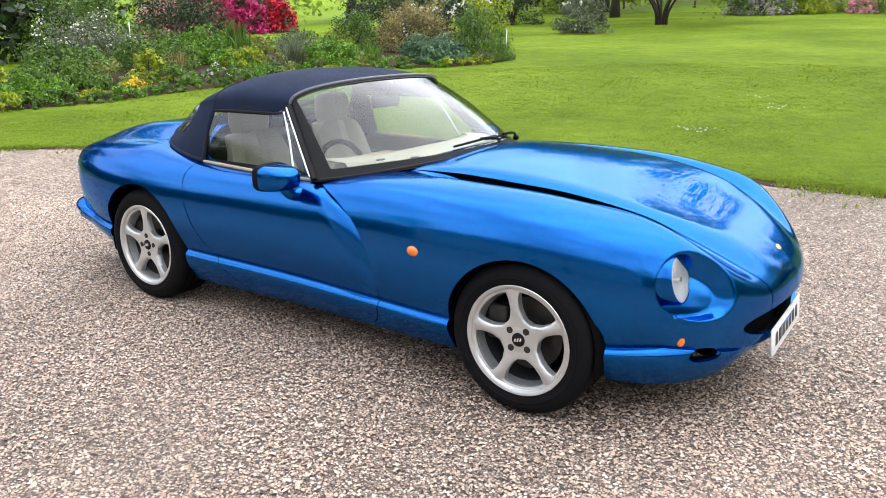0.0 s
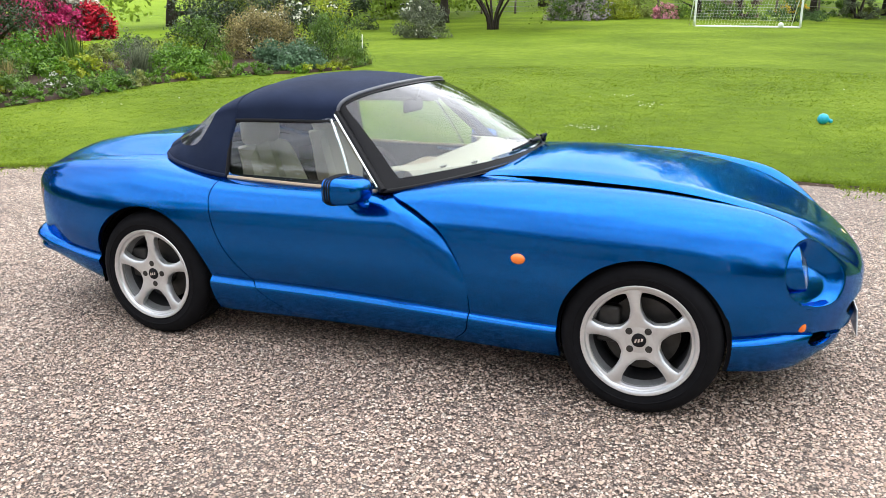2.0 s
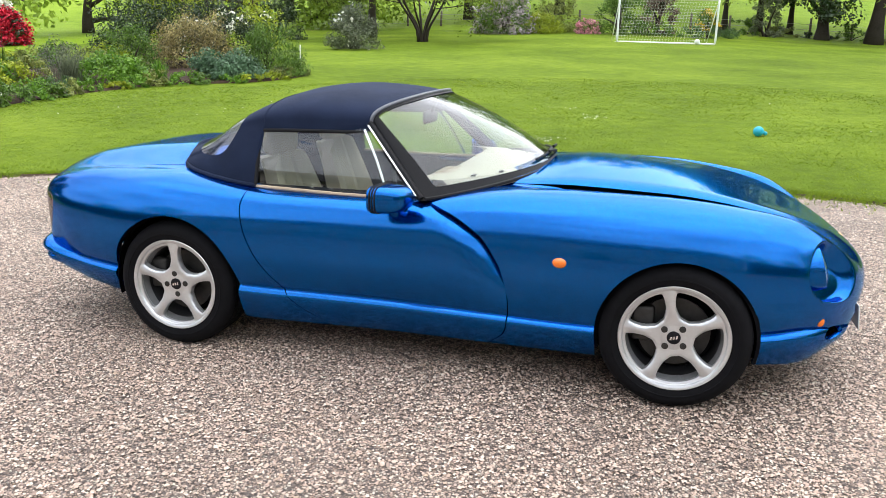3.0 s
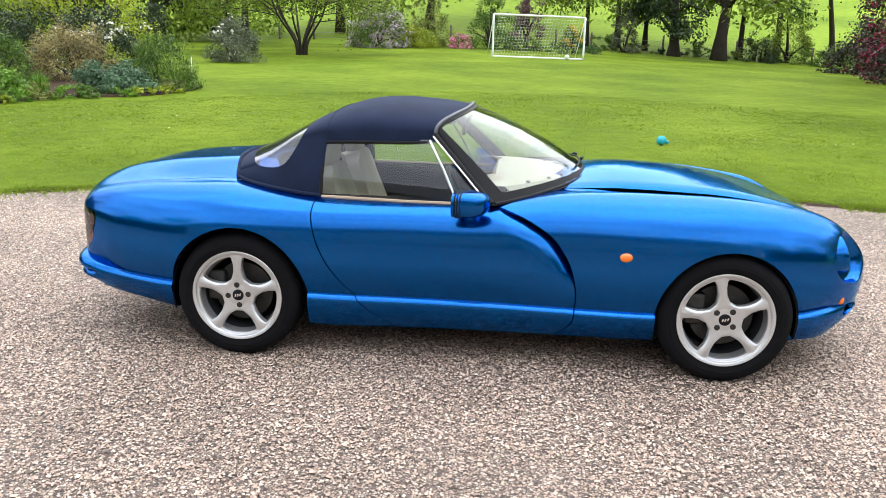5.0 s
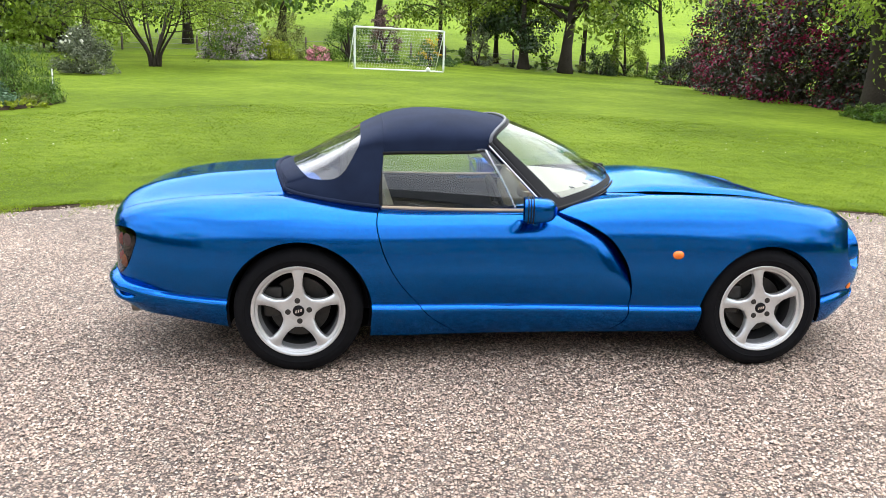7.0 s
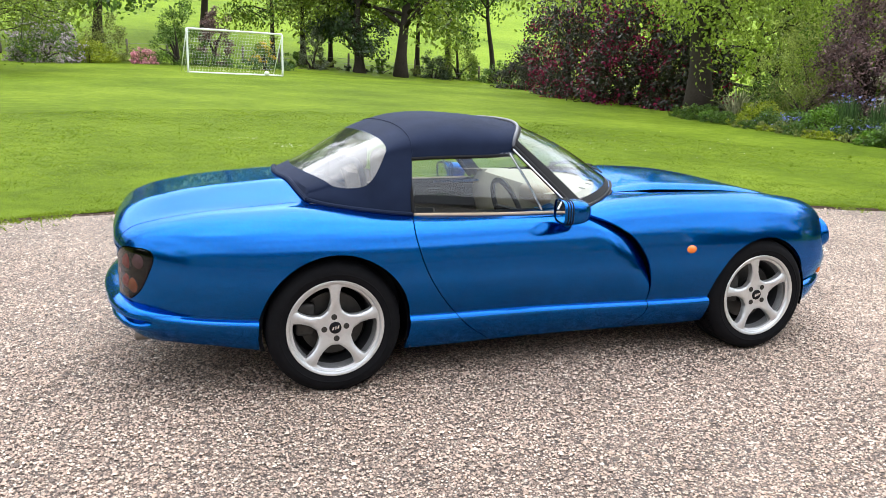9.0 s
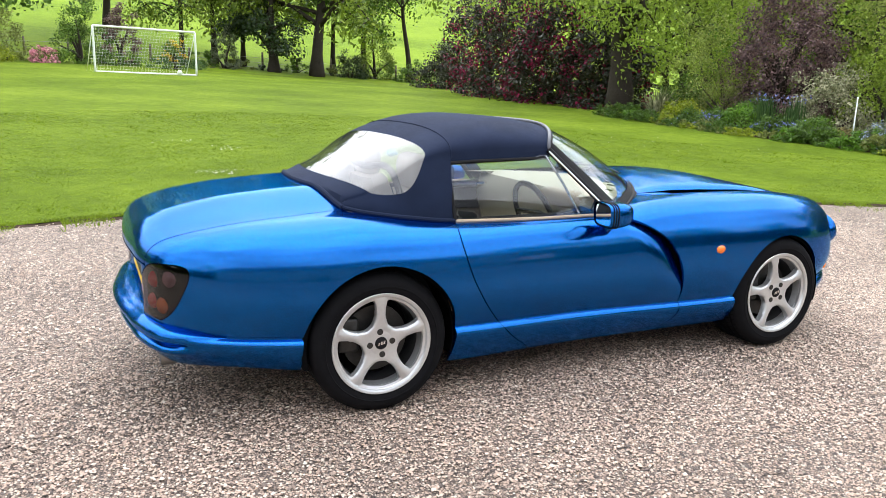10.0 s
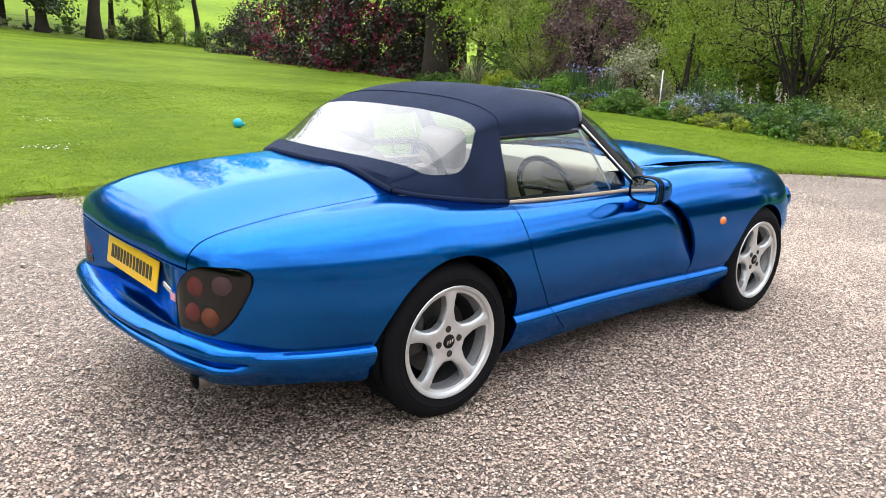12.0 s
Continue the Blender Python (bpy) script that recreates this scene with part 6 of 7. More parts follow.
spiky("grass_clump", -10.9, 11.2, 0.85, 260, L_GREY, 35, "brown-green grassy clump in the bed", 0.012, 0.6)
shrub("low_plant", -12.1, 11.2, (0.55, 0.55, 0.38), L_PURPLE, 1200, 0.06, 36, "low dark purple leafed shrub", "shrub")
shrub("shrub", -10.3, 12.1, (1.05, 0.95, 0.85), L_BRIGHT, 4200, 0.085, 37, "bright green rounded shrub in the bed")
shrub("shrub", -11.5, 14.3, (0.9, 0.9, 1.5), L_GREEN, 4200, 0.07, 38, "upright yellow-green shrub with woody stems")
shrub("shrub", -12.6, 12.9, (0.8, 0.7, 1.1), L_GREY, 2400, 0.06, 39, "open grey-leafed shrub in the bed")
spiky("strap_leaf_clump", -9.5, 12.6, 0.6, 160, L_BRIGHT, 40, "bright green strap-leaved clump", 0.014, 0.6)
shrub("hebe", -8.35, 13.75, (1.05, 0.85, 0.72), L_SAGE, 6500, 0.075, 41, "dense blue-green rounded shrub in the bed", narrow=0.7, clumps=110)
shrub("rosemary", -7.75, 15.0, (0.95, 0.85, 1.35), L_GREEN, 10000, 0.09, 42, "upright feathery green shrub in the bed", narrow=0.2, droop=-2.2, clumps=120)
shrub("bronze_shrub", -11.2, 16.6, (1.5, 1.3, 1.65), L_BRONZE, 8500, 0.085, 43, "bronze and cream young-leaved shrub", narrow=0.4, clumps=90)
shrub("white_flowering_shrub", -11.6, 19.0, (1.6, 1.4, 2.3), L_DARK, 7500, 0.085, 44, "dark green shrub with white flowers", flower=F_WHITE, flowers=330, fsize=0.10)
shrub("shrub", -16.5, 21.5, (2.2, 1.8, 2.3), L_DARK, 8500, 0.10, 45, "dense dark evergreen shrub by the lawn")
shrub("lime_leaved_tree", -15.4, 24.6, (2.9, 2.5, 4.6), L_LIME, 13000, 0.12, 46, "small spreading tree with lime yellow leaves", "tree", clumps=140, stems=8, lift=0.3)
shrub("shrub", -17.5, 34.0, (1.6, 1.5, 2.6), L_DARK, 5500, 0.12, 47, "dark evergreen shrub on the lawn edge")

# edging plants that hide the soil
EDGERS = ((L_GREEN, "low green edging plant in the bed"), (L_BRIGHT, "low bright green edging plant in the bed"), (L_LIME, "low yellow-green edging plant in the bed"), (L_OLIVE, "low olive green edging plant in the bed"))
west = polyline([(-10.25, 3.0), (-10.2, 5.2), (-10.0, 7.9), (-9.95, 10.2), (-9.2, 11.9), (-7.7, 13.1), (-7.2, 15.4)], 26)
erng = random.Random(41)
for k, (x, y) in enumerate(west):
    lf, lb = EDGERS[erng.randrange(4)]
    shrub("edging_plant", x + erng.uniform(-0.05, 0.32), y + erng.uniform(-0.1, 0.1), (erng.uniform(0.3, 0.5), erng.uniform(0.3, 0.45), erng.uniform(0.18, 0.36)), lf, 700, 0.065, 300 + k, lb, "perennials", stems=2, clumps=24)
for k in range(22):
    x, y = erng.uniform(-16.5, -11.2), erng.uniform(3.5, 17.0)
    lf, lb = EDGERS[erng.randrange(4)]
    shrub("bed_plant", x, y, (erng.uniform(0.5, 0.85), erng.uniform(0.5, 0.8), erng.uniform(0.4, 0.9)), lf, 1500, 0.085, 330 + k, lb.replace("edging ", ""), "perennials", stems=3, clumps=34)

# rhododendron bank beyond
for k, (x, y, r, fl, lb) in enumerate(((-29.8, 21.3, (1.5, 1.4, 1.7), F_PINK, "pale pink"), (-28.6, 23.0, (2.0, 1.8, 2.7), F_MAGENTA, "magenta"), (-28.0, 24.6, (1.5, 1.4, 2.3), F_MAGENTA, "deep pink"),
                                       (-28.6, 26.6, (1.6, 1.5, 2.8), F_WHITE, "creamy white"), (-27.2, 26.2, (1.2, 1.2, 1.6), F_RED, "red"))):
    shrub("rhododendron", x, y, r, L_DARK, 3200, 0.14, 60 + k, lb + " flowering rhododendron in full bloom", "rhododendron", flower=fl, flowers=5200, fsize=0.13, group="rhododendrons by the lawn")

# canes
for x, y, h in ((-15.2, 9.5, 1.25), (-7.15, 15.4, 0.8), (15.1, 8.55, 1.15)):
    z = float(ground_z(x, y))
    tv, tf = tube([(x, y, z - 0.05), (x + 0.02, y, z + h)], [0.016, 0.014], 8)
    tagged(mesh_ob("garden_cane", tv, tf, WHITE), "white upright garden cane", "cane", "white canes")

# shrubs out on the lawn and along the fence
shrub("grey_shrub", -10.4, 27.2, (1.15, 1.1, 1.75), L_GREY, 8500, 0.085, 70, "grey-green rounded shrub with a few cream flowers", flower=F_WHITE, flowers=70, fsize=0.13, clumps=120)
tree("multi_stem_tree", -9.6, 34.5, 5.8, 4.2, 0.13, L_OAK, 14000, 0.13, 71, "multi-stemmed small tree with fresh leaves", stems=9, limbs=8, fork=0.40, bark=BARK)
shrub("lilac_rhododendron", -7.9, 46.5, (2.2, 2.0, 2.8), L_GREEN, 5500, 0.13, 72, "pale lilac flowering rhododendron", "rhododendron", flower=F_LILAC, flowers=3400, fsize=0.13)
shrub("yellow_shrub", -5.5, 47.0, (1.5, 1.3, 1.4), L_LIME, 4500, 0.12, 73, "yellow-green leafed shrub by the fence")
shrub("shrub", -5.0, 49.5, (1.7, 1.5, 3.2), L_OLIVE, 4500, 0.12, 74, "tall brownish green shrub")
shrub("pink_azalea", -2.7, 47.6, (0.9, 0.8, 0.95), L_GREEN, 900, 0.10, 75, "pale pink flowering azalea by the fence", flower=F_PINK, flowers=900, fsize=0.12)
shrub("shrub", -0.7, 48.0, (1.8, 1.5, 4.0), L_GREEN, 6500, 0.12, 76, "tall open green shrub")
shrub("shrub", 1.6, 50.0, (1.3, 1.2, 4.2), L_PURPLE, 4500, 0.13, 77, "tall dark purple leafed shrub by the fence")
shrub("low_plant", 1.0, 47.0, (2.2, 0.8, 0.9), L_GREEN, 2500, 0.10, 78, "low green planting before the fence", "perennials")
shrub("low_plant", 4.6, 47.5, (2.2, 0.8, 0.8), L_BLUEGREEN, 2500, 0.10, 79, "low green planting before the fence", "perennials")
shrub("yellow_azalea", 4.6, 48.5, (0.9, 0.8, 1.4), L_GREEN, 1500, 0.10, 80, "yellow flowering azalea before the fence", flower=F_YELLOW, flowers=420, fsize=0.10, lift=0.5)
shrub("shrub", 8.6, 54.0, (1.2, 1.0, 3.2), L_GREY, 3500, 0.12, 81, "slim grey-green shrub by the fence")
tree("oak_tree", 15.1, 53.0, 15.0, 8.5, 0.46, L_OAK, 17000, 0.33, 82, "spreading oak with fresh yellow-green leaves", fork=0.28, limbs=22, crown_low=0.25, bark=BARK, clump=1.25, levels=4)
tree("dark_tree", 12.2, 54.2, 9.0, 3.6, 0.42, L_DARK, 9000, 0.24, 83, "dark-leaved tree with a straight trunk", fork=0.2, limbs=16, crown_low=0.2)
shrub("shrub", 18.0, 54.0, (1.6, 1.4, 2.2), L_DARK, 4200, 0.12, 84, "dark evergreen shrub by the oak")
shrub("shrub", 20.4, 55.0, (2.0, 1.6, 4.6), L_OAK, 6500, 0.13, 85, "airy light green shrub by the fence", clumps=110)
shrub("shrub", 23.0, 53.5, (1.5, 1.2, 1.9), L_GREEN, 3500, 0.11, 86, "rounded green shrub by the fence")
shrub("shrub", 25.0, 51.5, (1.5, 1.2, 2.2), L_DARK, 3500, 0.11, 87, "dark green shrub by the fence")

# trees along the field's edge, clear stems under high crowns
for k, (x, y, h, sp, tr, lf) in enumerate(((6.2, 57.6, 12, 4.6, 0.20, L_OAK), (8.6, 58.2, 13, 4.8, 0.24, L_GREEN), (10.6, 57.4, 12, 4.4, 0.20, L_OAK), (17.6, 57.2, 12, 4.6, 0.22, L_GREEN), (20.8, 59.0, 14, 5.0, 0.26, L_OAK),
                                           (24.5, 58.0, 13, 5.0, 0.24, L_GREEN), (-6.5, 63.0, 19, 7.5, 0.34, L_GREEN), (-13.5, 60.0, 17, 7.5, 0.34, L_OAK), (-15.5, 43.0, 12, 5.5, 0.26, L_GREEN), (-21.0, 54.0, 16, 7.5, 0.34, L_DARK), (1.5, 66.0, 19, 7.5, 0.34, L_GREEN),
                                           (-28.5, 58.0, 16, 7.5, 0.34, L_GREEN))):
    tree("field_tree", x, y, h, sp, tr, lf, 8500 if h > 15 else 5600, 0.42 if h > 15 else 0.27, 600 + k, "leafy tree with a clear dark trunk by the field", limbs=24 if h > 15 else 18, fork=0.25 if h > 15 else 0.36, crown_low=0.35, droop=1.2)
for k in range(9):
    x = 5.0 + 2.3 * k
    shrub("fence_shrub", x, 55.0 - 0.004 * (x - 12) ** 2, (1.3, 0.8, 0.7 + 0.35 * ((k * 5) % 3)), (L_DARK, L_GREEN, L_OLIVE)[k % 3], 1500, 0.12, 620 + k, "low green shrub at the fence foot", "shrub", stems=3, clumps=30)

# crimson rhododendron bank with the big trees over it
for k, (x, y, r, fl) in enumerate(((20.3, 41.0, (2.2, 2.0, 3.0), 200), (18.6, 33.0, (2.6, 2.6, 7.0), 5200), (17.6, 28.5, (2.4, 2.4, 6.0), 4200), (17.2, 25.0, (2.2, 2.2, 4.6), 3600), (18.0, 21.8, (2.0, 1.8, 3.6), 1600),
                                   (21.5, 30.0, (3.0, 3.0, 8.5), 2600))):
    shrub("crimson_rhododendron", x, y, r, L_DUSK, 6500, 0.17, 100 + k, "tall crimson flowering rhododendron with dark leaves", "rhododendron", flower=F_CRIMSON, flowers=int(fl * 0.6), fsize=0.12, clumps=110,
          group="crimson rhododendrons")
tree("bank_tree", 20.5, 25.0, 13.0, 6.0, 0.34, L_WOOD, 15000, 0.22, 110, "tall green broadleaf tree over the bank", fork=0.25, limbs=20, crown_low=0.2, levels=3)
tree("lime_tree", 16.7, 19.3, 14.0, 5.6, 0.42, L_WOOD, 22000, 0.145, 111, "broad tree with thick dark trunk and green leaves", fork=0.22, limbs=24, crown_low=0.15, levels=4, droop=0.9)
shrub("purple_tree", 18.4, 13.7, (1.85, 1.8, 4.6), L_PURPLE, 19000, 0.098, 112, "small bushy tree with dark purple leaves", "tree", clumps=260, lift=0.5, stems=14, spread=0.42, lobes=12)
tree("woodland_tree", 25.5, 16.0, 11.5, 5.0, 0.24, L_WOOD, 14000, 0.165, 113, "leafy green woodland tree behind the border", limbs=20, fork=0.1, crown_low=0.1, levels=3)
tree("woodland_tree", 24.0, 8.8, 9.0, 4.2, 0.18, L_WOOD, 15000, 0.13, 114, "green woodland tree with slim stems", stems=4, limbs=12, fork=0.12, levels=4)
tree("woodland_tree", 20.0, 7.4, 7.5, 3.2, 0.065, L_GLADE, 24000, 0.085, 115, "many-stemmed olive green shrubby tree", stems=16, limbs=8, fork=0.3, levels=4, bark=BARK)
tree("woodland_tree", 22.5, 3.2, 8.0, 4.0, 0.11, L_GLADE, 18000, 0.10, 120, "many-stemmed green shrubby tree", stems=12, limbs=8, fork=0.2, levels=4, bark=BARK)
tree("woodland_tree", 25.5, 0.0, 9.5, 4.4, 0.2, L_GLADE, 18000, 0.12, 116, "many-stemmed green woodland tree in leaf", stems=5, limbs=10, fork=0.1, levels=3)
tree("woodland_tree", 31.0, 10.0, 14.0, 6.5, 0.3, L_WOOD, 12000, 0.27, 117, "tall green woodland tree behind the border", limbs=20, fork=0.1, crown_low=0.1)
tree("woodland_tree", 31.0, 20.0, 15.0, 7.0, 0.3, L_WOOD, 12000, 0.28, 118, "tall green woodland tree behind the border", limbs=20, fork=0.1, crown_low=0.1)
tree("woodland_tree", 32.0, 1.0, 13.0, 6.5, 0.3, L_GLADE, 11000, 0.27, 119, "tall green woodland tree behind the border", limbs=20, fork=0.1, crown_low=0.1)

# eastern border
shrub("shrub", 17.6, 16.9, (1.2, 1.1, 1.5), L_GREEN, 3800, 0.09, 130, "green shrub in the border")
spiky("phormium", 15.9, 16.2, 1.15, 150, L_CREAM, 131, "cream variegated arching strap-leaved clump", 0.032, 0.95)
shrub("shrub", 16.9, 14.6, (1.25, 1.1, 2.0), L_OLIVE, 6200, 0.075, 132, "feathery olive green shrub", narrow=0.25, droop=-1.5, clumps=90)
shrub("shrub", 17.0, 10.7, (1.3, 1.2, 2.0), L_CREAM, 5200, 0.085, 133, "cream variegated leafy shrub")
shrub("shrub", 18.8, 10.2, (1.5, 1.4, 3.4), L_WOOD, 7000, 0.085, 134, "tall light green leafy shrub", clumps=90)
shrub("shrub", 19.6, 5.2, (1.5, 1.4, 2.6), L_GLADE, 5500, 0.085, 135, "light green shrub at the border's back")
shrub("shrub", 19.4, 16.6, (1.5, 1.4, 3.0), L_WOOD, 6000, 0.09, 136, "light green shrub behind the strap leaves", clumps=80)
# place, radius, height, leaf, blossom, how many
BORDER = ((15.1, 17.0, 0.7, 0.45, L_GREEN, None, 0, "low green border plants"), (15.7, 14.9, 0.8, 0.75, L_LIME, None, 0, "low yellow-green border plant"),
          (15.2, 13.9, 0.7, 0.5, L_GREEN, F_BLUE, 60, "green plants with blue flowers"), (14.9, 12.7, 0.6, 0.6, L_GREEN, F_BLUE, 200, "green plants with violet blue flowers"),
          (15.4, 12.2, 0.8, 0.9, L_BRIGHT, None, 0, "upright bright green border plants"), (15.2, 10.9, 0.7, 0.55, L_GREEN, F_BLUE, 240, "green plants with violet blue flowers"),
          (15.5, 10.0, 0.6, 0.6, L_GREEN, F_BLUE, 130, "green plants with violet blue flowers"), (14.8, 9.4, 0.75, 0.6, L_GREEN, None, 0, "rounded dark green border plant"),
          (15.2, 8.9, 0.4, 0.35, L_BRONZE, None, 0, "low bronze leafed border plant"), (14.9, 8.0, 0.6, 0.45, L_BRIGHT, None, 0, "low bright green border plant"),
          (15.25, 7.7, 0.75, 0.75, L_GREY, F_PALEBLUE, 520, "pale blue flowering border plants"), (15.7, 7.2, 0.7, 0.85, L_BLUEGREEN, F_PALEBLUE, 380, "pale blue flowering border plants"),
          (16.6, 7.6, 0.9, 0.8, L_GREEN, None, 0, "leafy green plants under the flower spires"), (15.6, 6.3, 0.8, 0.6, L_GREEN, F_PALEBLUE, 90, "mixed green border plants"),
          (14.9, 5.9, 0.8, 0.55, L_BLUEGREEN, None, 0, "broad leafy green border plants"), (14.6, 5.1, 0.85, 0.6, L_GREEN, None, 0, "broad leafy green border plants"),
          (14.4, 4.3, 0.85, 0.65, L_BLUEGREEN, None, 0, "broad leafy green border plants"), (14.2, 3.4, 0.9, 0.65, L_GREEN, None, 0, "broad leafy green border plants"),
          (14.8, 2.2, 1.0, 0.7, L_GREEN, None, 0, "broad leafy green border plants"), (16.2, 5.4, 1.0, 0.8, L_GREEN, F_WHITE, 40, "mixed green plants in the border"),
          (16.0, 3.9, 1.1, 0.8, L_OLIVE, None, 0, "mixed green plants in the border"), (16.4, 2.2, 1.2, 0.9, L_GREEN, None, 0, "mixed green plants in the border"),
          (17.2, 4.6, 1.2, 1.0, L_OLIVE, None, 0, "taller mixed green plants in the border"), (16.6, 0.6, 1.3, 1.0, L_GREEN, None, 0, "dark leafy border plants"),
          (16.6, 13.0, 1.0, 0.9, L_GREEN, None, 0, "green plants at the border's back"), (18.0, 8.6, 1.2, 1.4, L_GREEN, None, 0, "green shrub at the border's back"))
for k, (x, y, rx, h, leaf, fl, nf, lb) in enumerate(BORDER):
    shrub("border_plant", x, y, (rx, rx * 0.95, h), leaf, 2400, 0.075, 140 + k, lb, "perennials", flower=fl, flowers=int(nf * 1.8), fsize=0.04, stems=3)
for k, (x, y) in enumerate(((15.4, 11.4), (15.6, 10.7), (16.5, 8.4), (16.1, 12.2))):
    spiky("iris_clump", x, y, 1.05, 130, L_BLUEGREEN, 170 + k, "upright blue-green iris leaves", 0.02, 0.25, "flowers", F_BLUE if k < 2 else None, 50)
spires("foxgloves", 17.0, 7.6, 1.1, 8, F_PALEPINK, L_GREEN, 180, "pale pink and white flower spires")
spires("foxgloves", 16.9, 6.8, 0.95, 6, F_PALEPINK, L_GREEN, 181, "pale pink flower spires in the border")

# edging plants along the border
east = polyline([(15.0, 17.8), (14.55, 15), (14.35, 12), (14.35, 9.2), (14.3, 7.2), (14.1, 5.6), (13.6, 4.2), (13.4, 3.0), (14.0, 0.8)], 48)
for k, (x, y) in enumerate(east):
    lf, lb = EDGERS[erng.randrange(4)]
    shrub("edging_plant", x + erng.uniform(-0.05, 0.3), y + erng.uniform(-0.1, 0.1), (erng.uniform(0.3, 0.5), erng.uniform(0.32, 0.5), erng.uniform(0.18, 0.42)), lf, 800, 0.06, 500 + k, lb.replace("bed", "border"), "perennials", stems=2, clumps=26)

# undergrowth that closes the wood behind the border
wrng = random.Random(77)
for k in range(26):
    t = k / 25
    x, y = 22.5 + 5.5 * wrng.random() + 2.0 * math.sin(t * 3), -4 + 30 * t + wrng.uniform(-0.8, 0.8)
    lf = (L_WOOD, L_GLADE, L_GREEN, L_BRIGHT, L_GLADE)[wrng.randrange(5)]
    shrub("woodland_shrub", x, y, (wrng.uniform(1.6, 2.4), wrng.uniform(1.5, 2.2), wrng.uniform(3.0, 5.5)), lf, 4400, 0.125, 400 + k, "tall leafy woodland shrub behind the border", "shrub", clumps=80, stems=8, droop=0.5)
for k in range(14):
    t = k / 13
    x, y = 33 + 5 * wrng.random(), -10 + 50 * t
    tree("woodland_tree", x, y, wrng.uniform(11, 15), 5.5, 0.25, (L_WOOD, L_GLADE, L_OAK)[k % 3], 3800, 0.40, 440 + k, "tall leafy tree in the wood", limbs=18, fork=0.06, crown_low=0.1, droop=0.8)

# western woodland that closes the view
for k, (x, y, h, s, lf) in enumerate(((-25, 8.0, 12, 4.8, L_DARK), (-30, 13, 13, 5.5, L_DARK), (-25, 1.0, 12, 5.0, L_DARK), (-36, 28, 13, 7, L_WOOD), (-34, 40, 13, 7, L_WOOD), (-27, 49, 14, 6.5, L_DARK),
                                      (-20, 52, 10, 4.5, L_WOOD), (-36, 4, 14, 7, L_GREEN))):
    tree("garden_tree", x, y, h, s, 0.3, lf, 7500, 0.38, 200 + k, "tall leafy tree at the garden's edge", limbs=20, fork=0.08, crown_low=0.1, droop=0.8)
for k, (x, y) in enumerate(((-20.0, 5.5), (-20.5, 11.0), (-21.5, 16.0), (-19, 1.5), (-25.0, 12.5), (-27.0, 9.0), (-28.5, 15.5))):
    shrub("shrub", x, y, (2.2, 2.2, 2.4 if k < 4 else 4.2), L_DARK if k % 2 == 0 else L_GREEN, 6000, 0.11, 220 + k, "dense dark green shrub behind the bed")

# fence at the lawn's end
rng = random.Random(8)
fence = empty("post_and_wire_fence")
tagged(fence, "weathered post and wire fence along the field", "fence")
tops = []
for k in range(24):
    x = -30 + k * 2.6
    y = 55.5 - 0.002 * (x - 2) ** 2
    z = float(ground_z(x, y))
    hh = rng.uniform(1.25, 1.5)
    tv, tf = tube([(x, y, z - 0.1), (x + rng.uniform(-0.03, 0.03), y, z + hh)], [0.085, 0.075], 7)
    mesh_ob("post", tv, tf, POST, fence)
    tops.append((x, y - 0.09, z))
for hh in (0.35, 0.7, 1.05):
    tv, tf = tube([(x, y, z + hh) for x, y, z in tops], 0.008, 4)
    mesh_ob("wire", tv, tf, STEEL, fence)

# football goal
goal = empty("football_goal")
tagged(goal, "white tubular football goal with thin net", "goal")
gA, gB = np.array([-0.20, 37.5, 1.66]), np.array([4.60, 38.6, 1.60])
up = np.array([0, 0, 2.13])
back = np.array([-0.35, 1.3, 0.02])
for nm, a, b in (("post", gA, gA + up), ("post", gB, gB + up), ("crossbar", gA + up, gB + up), ("ground_bar", gA, gB)):
    tv, tf = tube([a + (b - a) * t for t in np.linspace(0, 1, 8)], 0.052, 10)
    mesh_ob(nm, tv, tf, WHITE, goal)
for nm, a, b in (("stay", gA + up, gA + back), ("stay", gB + up, gB + back), ("back_bar", gA + back, gB + back), ("side_bar", gA, gA + back), ("side_bar", gB, gB + back)):
    tv, tf = tube([a, b], 0.022, 8)
    mesh_ob(nm, tv, tf, WHITE, goal)
pieces = []
for t in np.linspace(0, 1, 33):
    pieces.append(tube([gA + up + (gB - gA) * t, gA + back + (gB - gA) * t], 0.0035, 3, cap=False))
for t in np.linspace(0, 1, 15):
    pieces.append(tube([gA + up + (back - up) * t, gB + up + (back - up) * t], 0.0035, 3, cap=False))
nv_, nf_ = join(*pieces)
mesh_ob("net", nv_, nf_, WHITE, goal, "thin white net")
bm = bmesh.new()
bmesh.ops.create_icosphere(bm, subdivisions=3, radius=0.13)
bx, by = 3.72, 38.15
bmesh.ops.translate(bm, verts=bm.verts, vec=(bx, by, float(ground_z(bx, by)) + 0.15))
tagged(part("football", bm, WHITE, None), "white football lying in front of the goal", "ball")

# daisies in the lawn
rng = np.random.default_rng(31)
dc = np.concatenate([np.stack([rng.normal(a, w, m), rng.normal(b, w * 0.6, m)], 1) for a, b, w, m in ((0.6, 7.0, 0.18, 26), (1.15, 9.4, 0.22, 16), (0.5, 10.4, 0.3, 10), (-5.5, 8.5, 1.5, 20), (7.5, 10.0, 2.0, 30))])
dc = np.concatenate([dc, (ground_z(dc[:, 0], dc[:, 1]) + 0.045)[:, None]], 1)
dv, df = leaf_cards(np.repeat(dc, 4, axis=0), 0.008, 4 * len(dc), 0.022, rng, 0, 0.8, 3.0)
tagged(big_mesh("daisies", dv, df, F_WHITE), "small white daisies in the lawn", "flowers", kind="stuff")

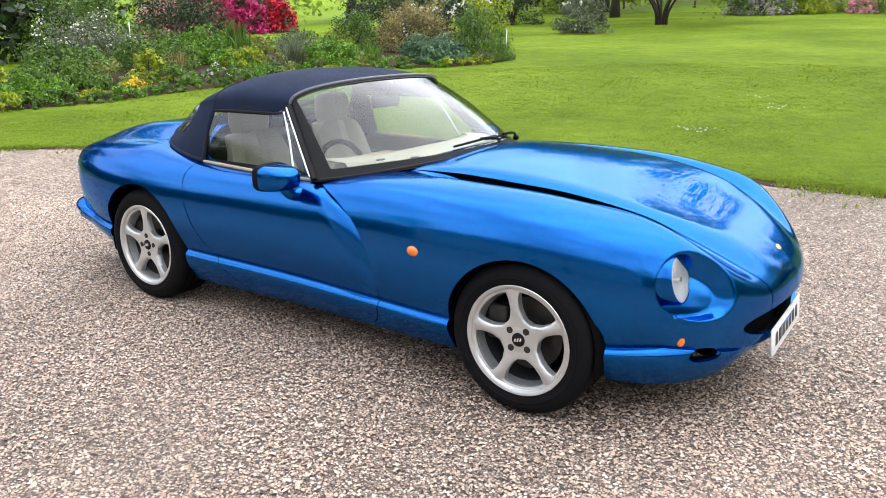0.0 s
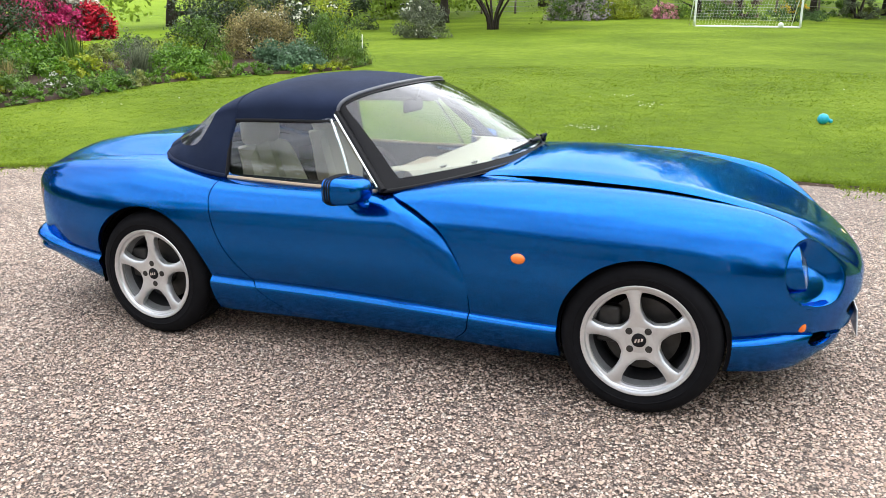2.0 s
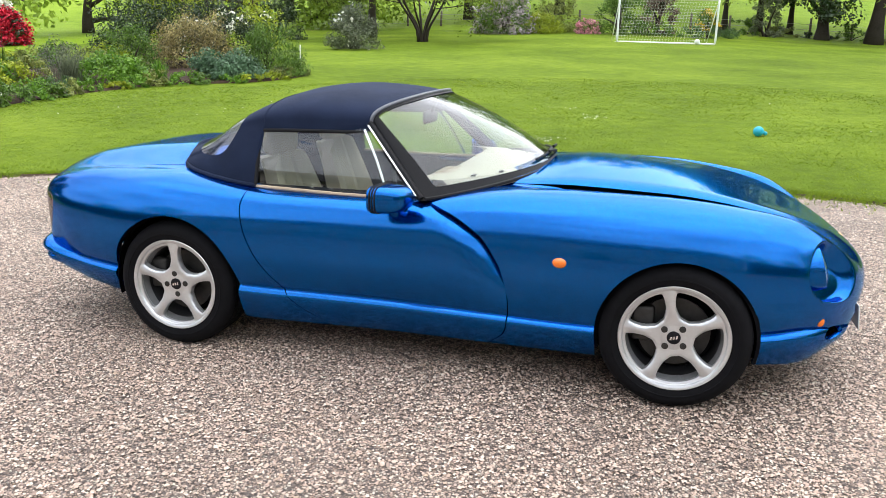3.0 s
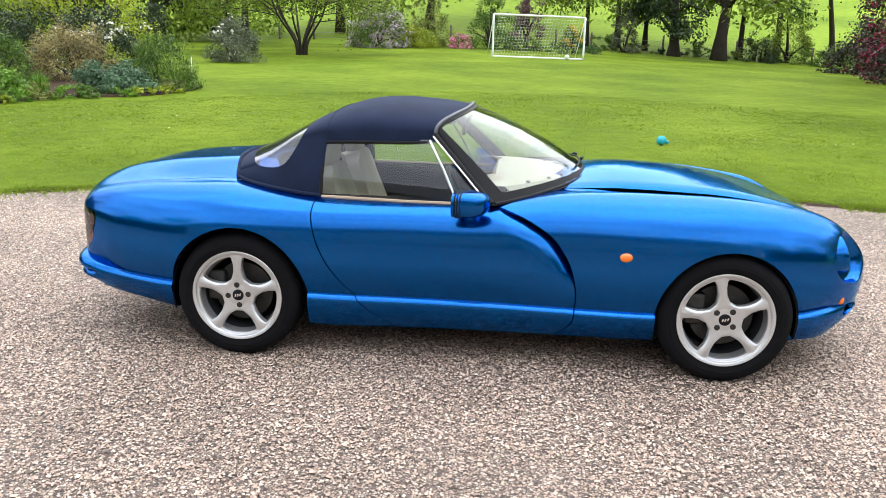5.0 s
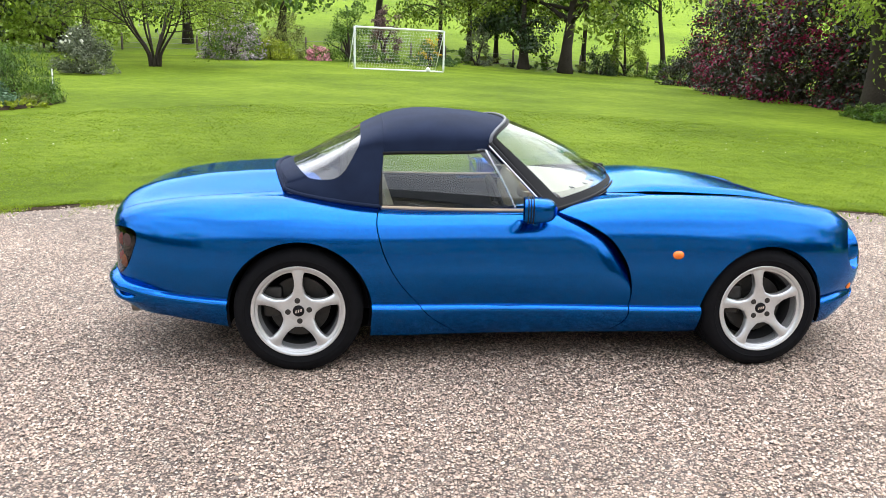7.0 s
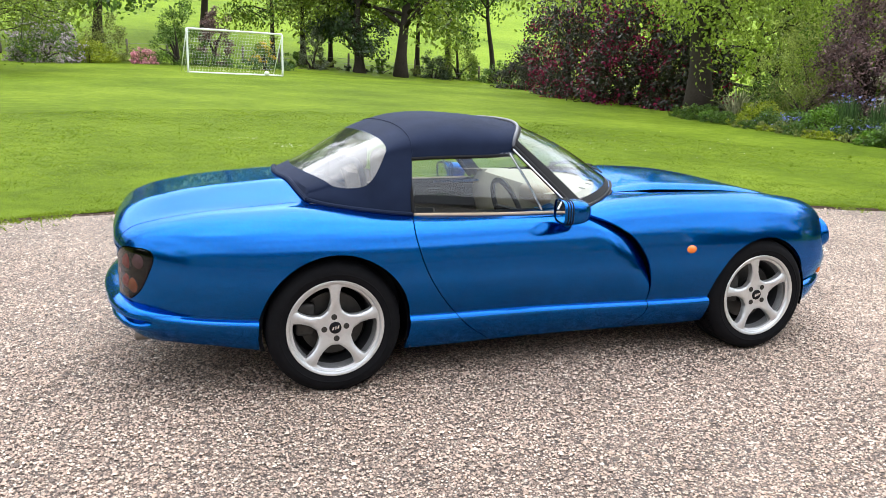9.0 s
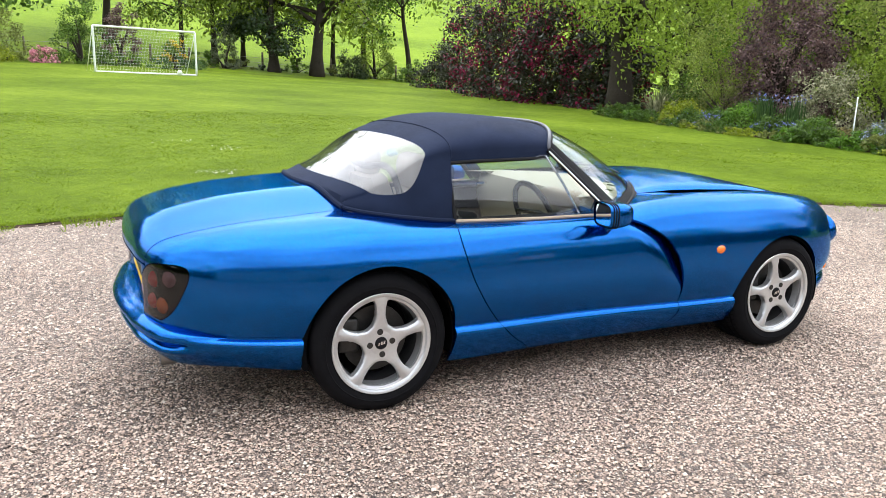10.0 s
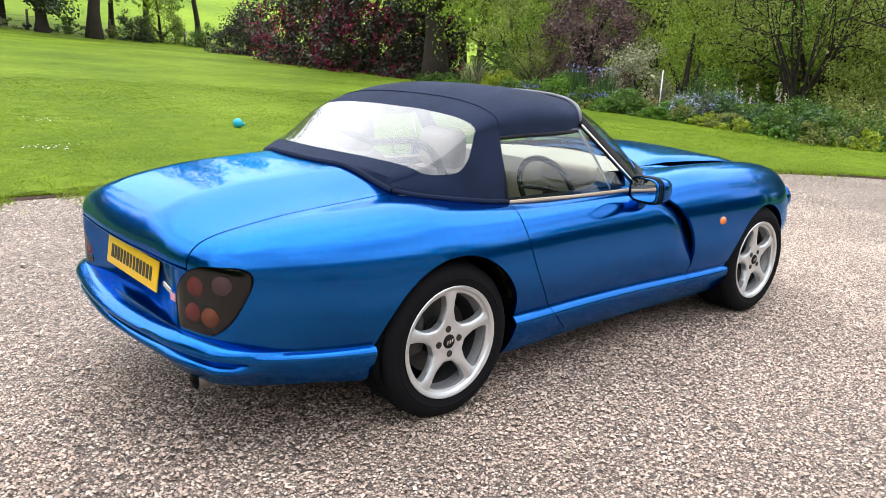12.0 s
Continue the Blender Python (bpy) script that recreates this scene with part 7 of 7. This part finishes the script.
# dog toy on the grass: a turquoise ball with a rope knot
toy = empty("rubber_toy", (3.58, 8.3, float(ground_z(3.58, 8.3)) + 0.015))
tagged(toy, "turquoise rubber ball toy lying on grass", "toy")
TURQ = plain("turquoise_rubber", (0.01, 0.36, 0.50), 0.5, vary=0.15)
bm = bmesh.new()
bmesh.ops.create_icosphere(bm, subdivisions=3, radius=0.075)
bmesh.ops.translate(bm, verts=bm.verts, vec=(0, 0, 0.07))
part("ball", bm, TURQ, toy)
tv, tf = tube(polyline([(0.04, 0, 0.06), (0.085, 0.02, 0.05), (0.11, -0.01, 0.035)], 8), [0.03, 0.028, 0.026, 0.026, 0.026, 0.028, 0.028, 0.02], 8)
part("rope", bm_of(tv, tf), TURQ, toy, "turquoise rubber tail")

# behind the camera: the house and trees that show in the paint, and added hedges
RENDER_WALL = plain("cream_render", (0.38, 0.34, 0.28), 0.85, grain=8, vary=0.2, bump=0.4)
SLATE = plain("slate_roof", (0.05, 0.053, 0.06), 0.7, grain=6, vary=0.3)
DARK_PANE = plain("dark_pane", (0.03, 0.035, 0.04), 0.05)
house = empty("house", (0.5, -18, 0))
tagged(house, "two-storey cream rendered house with slate roof", "house")
part("wall", rounded_box(24, 7, 5.2, 0.03, (0, -3.5, 2.6)), RENDER_WALL, house)
rv = [(-12.4, 0.4, 5.2), (12.4, 0.4, 5.2), (12.4, -7.4, 5.2), (-12.4, -7.4, 5.2), (-10.0, -3.5, 8.2), (10.0, -3.5, 8.2)]
part("roof", bm_of(rv, [(0, 1, 5, 4), (1, 2, 5), (2, 3, 4, 5), (3, 0, 4), (3, 2, 1, 0)]), SLATE, house, smooth=False)
for x in (-9.5, -6.2, -2.9, 0.4, 3.7, 7.0, 10.0):
    for z in (1.5, 4.0):
        if x == 0.4 and z < 2:
            continue
        wd = part("window", rounded_box(1.25, 0.08, 1.25, 0.01, (x, 0.02, z)), WHITE, house)
        for dx in (-0.3, 0.3):
            part("pane", rounded_box(0.50, 0.02, 1.05, 0.005, (x + dx, 0.065, z)), DARK_PANE, wd)
part("door", rounded_box(1.0, 0.08, 2.05, 0.01, (0.4, 0.02, 1.03)), plain("green_door", (0.03, 0.07, 0.05), 0.4), house)


def hedge(p, q, height, depth, seed):
    """A tall clipped hedge between two places in plan, added unseen to darken reflections."""
    rng = np.random.default_rng(seed)
    p, q = np.array(p, float), np.array(q, float)
    span = np.linalg.norm(q - p)
    thing = empty("unseen_hedge")
    thing.matrix_basis = pose(*p, -0.1, 0, 0, math.degrees(math.atan2(*(q - p)[::-1])))
    tagged(thing, "unseen tall dark green hedge added for the paint's reflections", "hedge")
    part("branchwork", rounded_box(span, depth * 0.8, height - 0.3, 0.2, (span / 2, 0, height / 2 - 0.15)), L_DARK, thing)
    n = int(span * height * 75)
    c = np.stack([rng.uniform(0, span, n), rng.normal(0, 0.06, n) + depth * 0.42 * np.sign(rng.random(n) - 0.5), rng.uniform(0.05, height, n)], 1)
    m = int(span * depth * 110)
    t = np.stack([rng.uniform(0, span, m), rng.uniform(-0.45, 0.45, m) * depth, height + rng.normal(-0.05, 0.10, m)], 1)
    c = np.concatenate([c, t])
    v, f = leaf_cards(c, 0.15, len(c), 0.16, rng)
    tagged(big_mesh("foliage", v, f, L_DARK, thing), kind="stuff")


# hedges added out of view for an even dark skyline in the paint
hedge((13.8, -19.0), (34, -12), 4.4, 2.0, 261)
hedge((-32, -12), (-12.8, -19.0), 4.4, 2.0, 262)
hedge((-27, -13), (-26, -1.5), 4.2, 2.0, 263)
for k, (x, y, h, s) in enumerate(((-17, -24, 11, 5.0), (-28, -20, 9, 5), (20, -24, 11, 5), (30, -20, 9, 5), (-3, -34, 13, 6), (9, -34, 13, 6))):
    tree("garden_tree", x, y, h, s, 0.25, L_GREEN, 5000, 0.3, 240 + k, "leafy garden tree behind the house", limbs=18, fork=0.06, crown_low=0.1, droop=0.8)
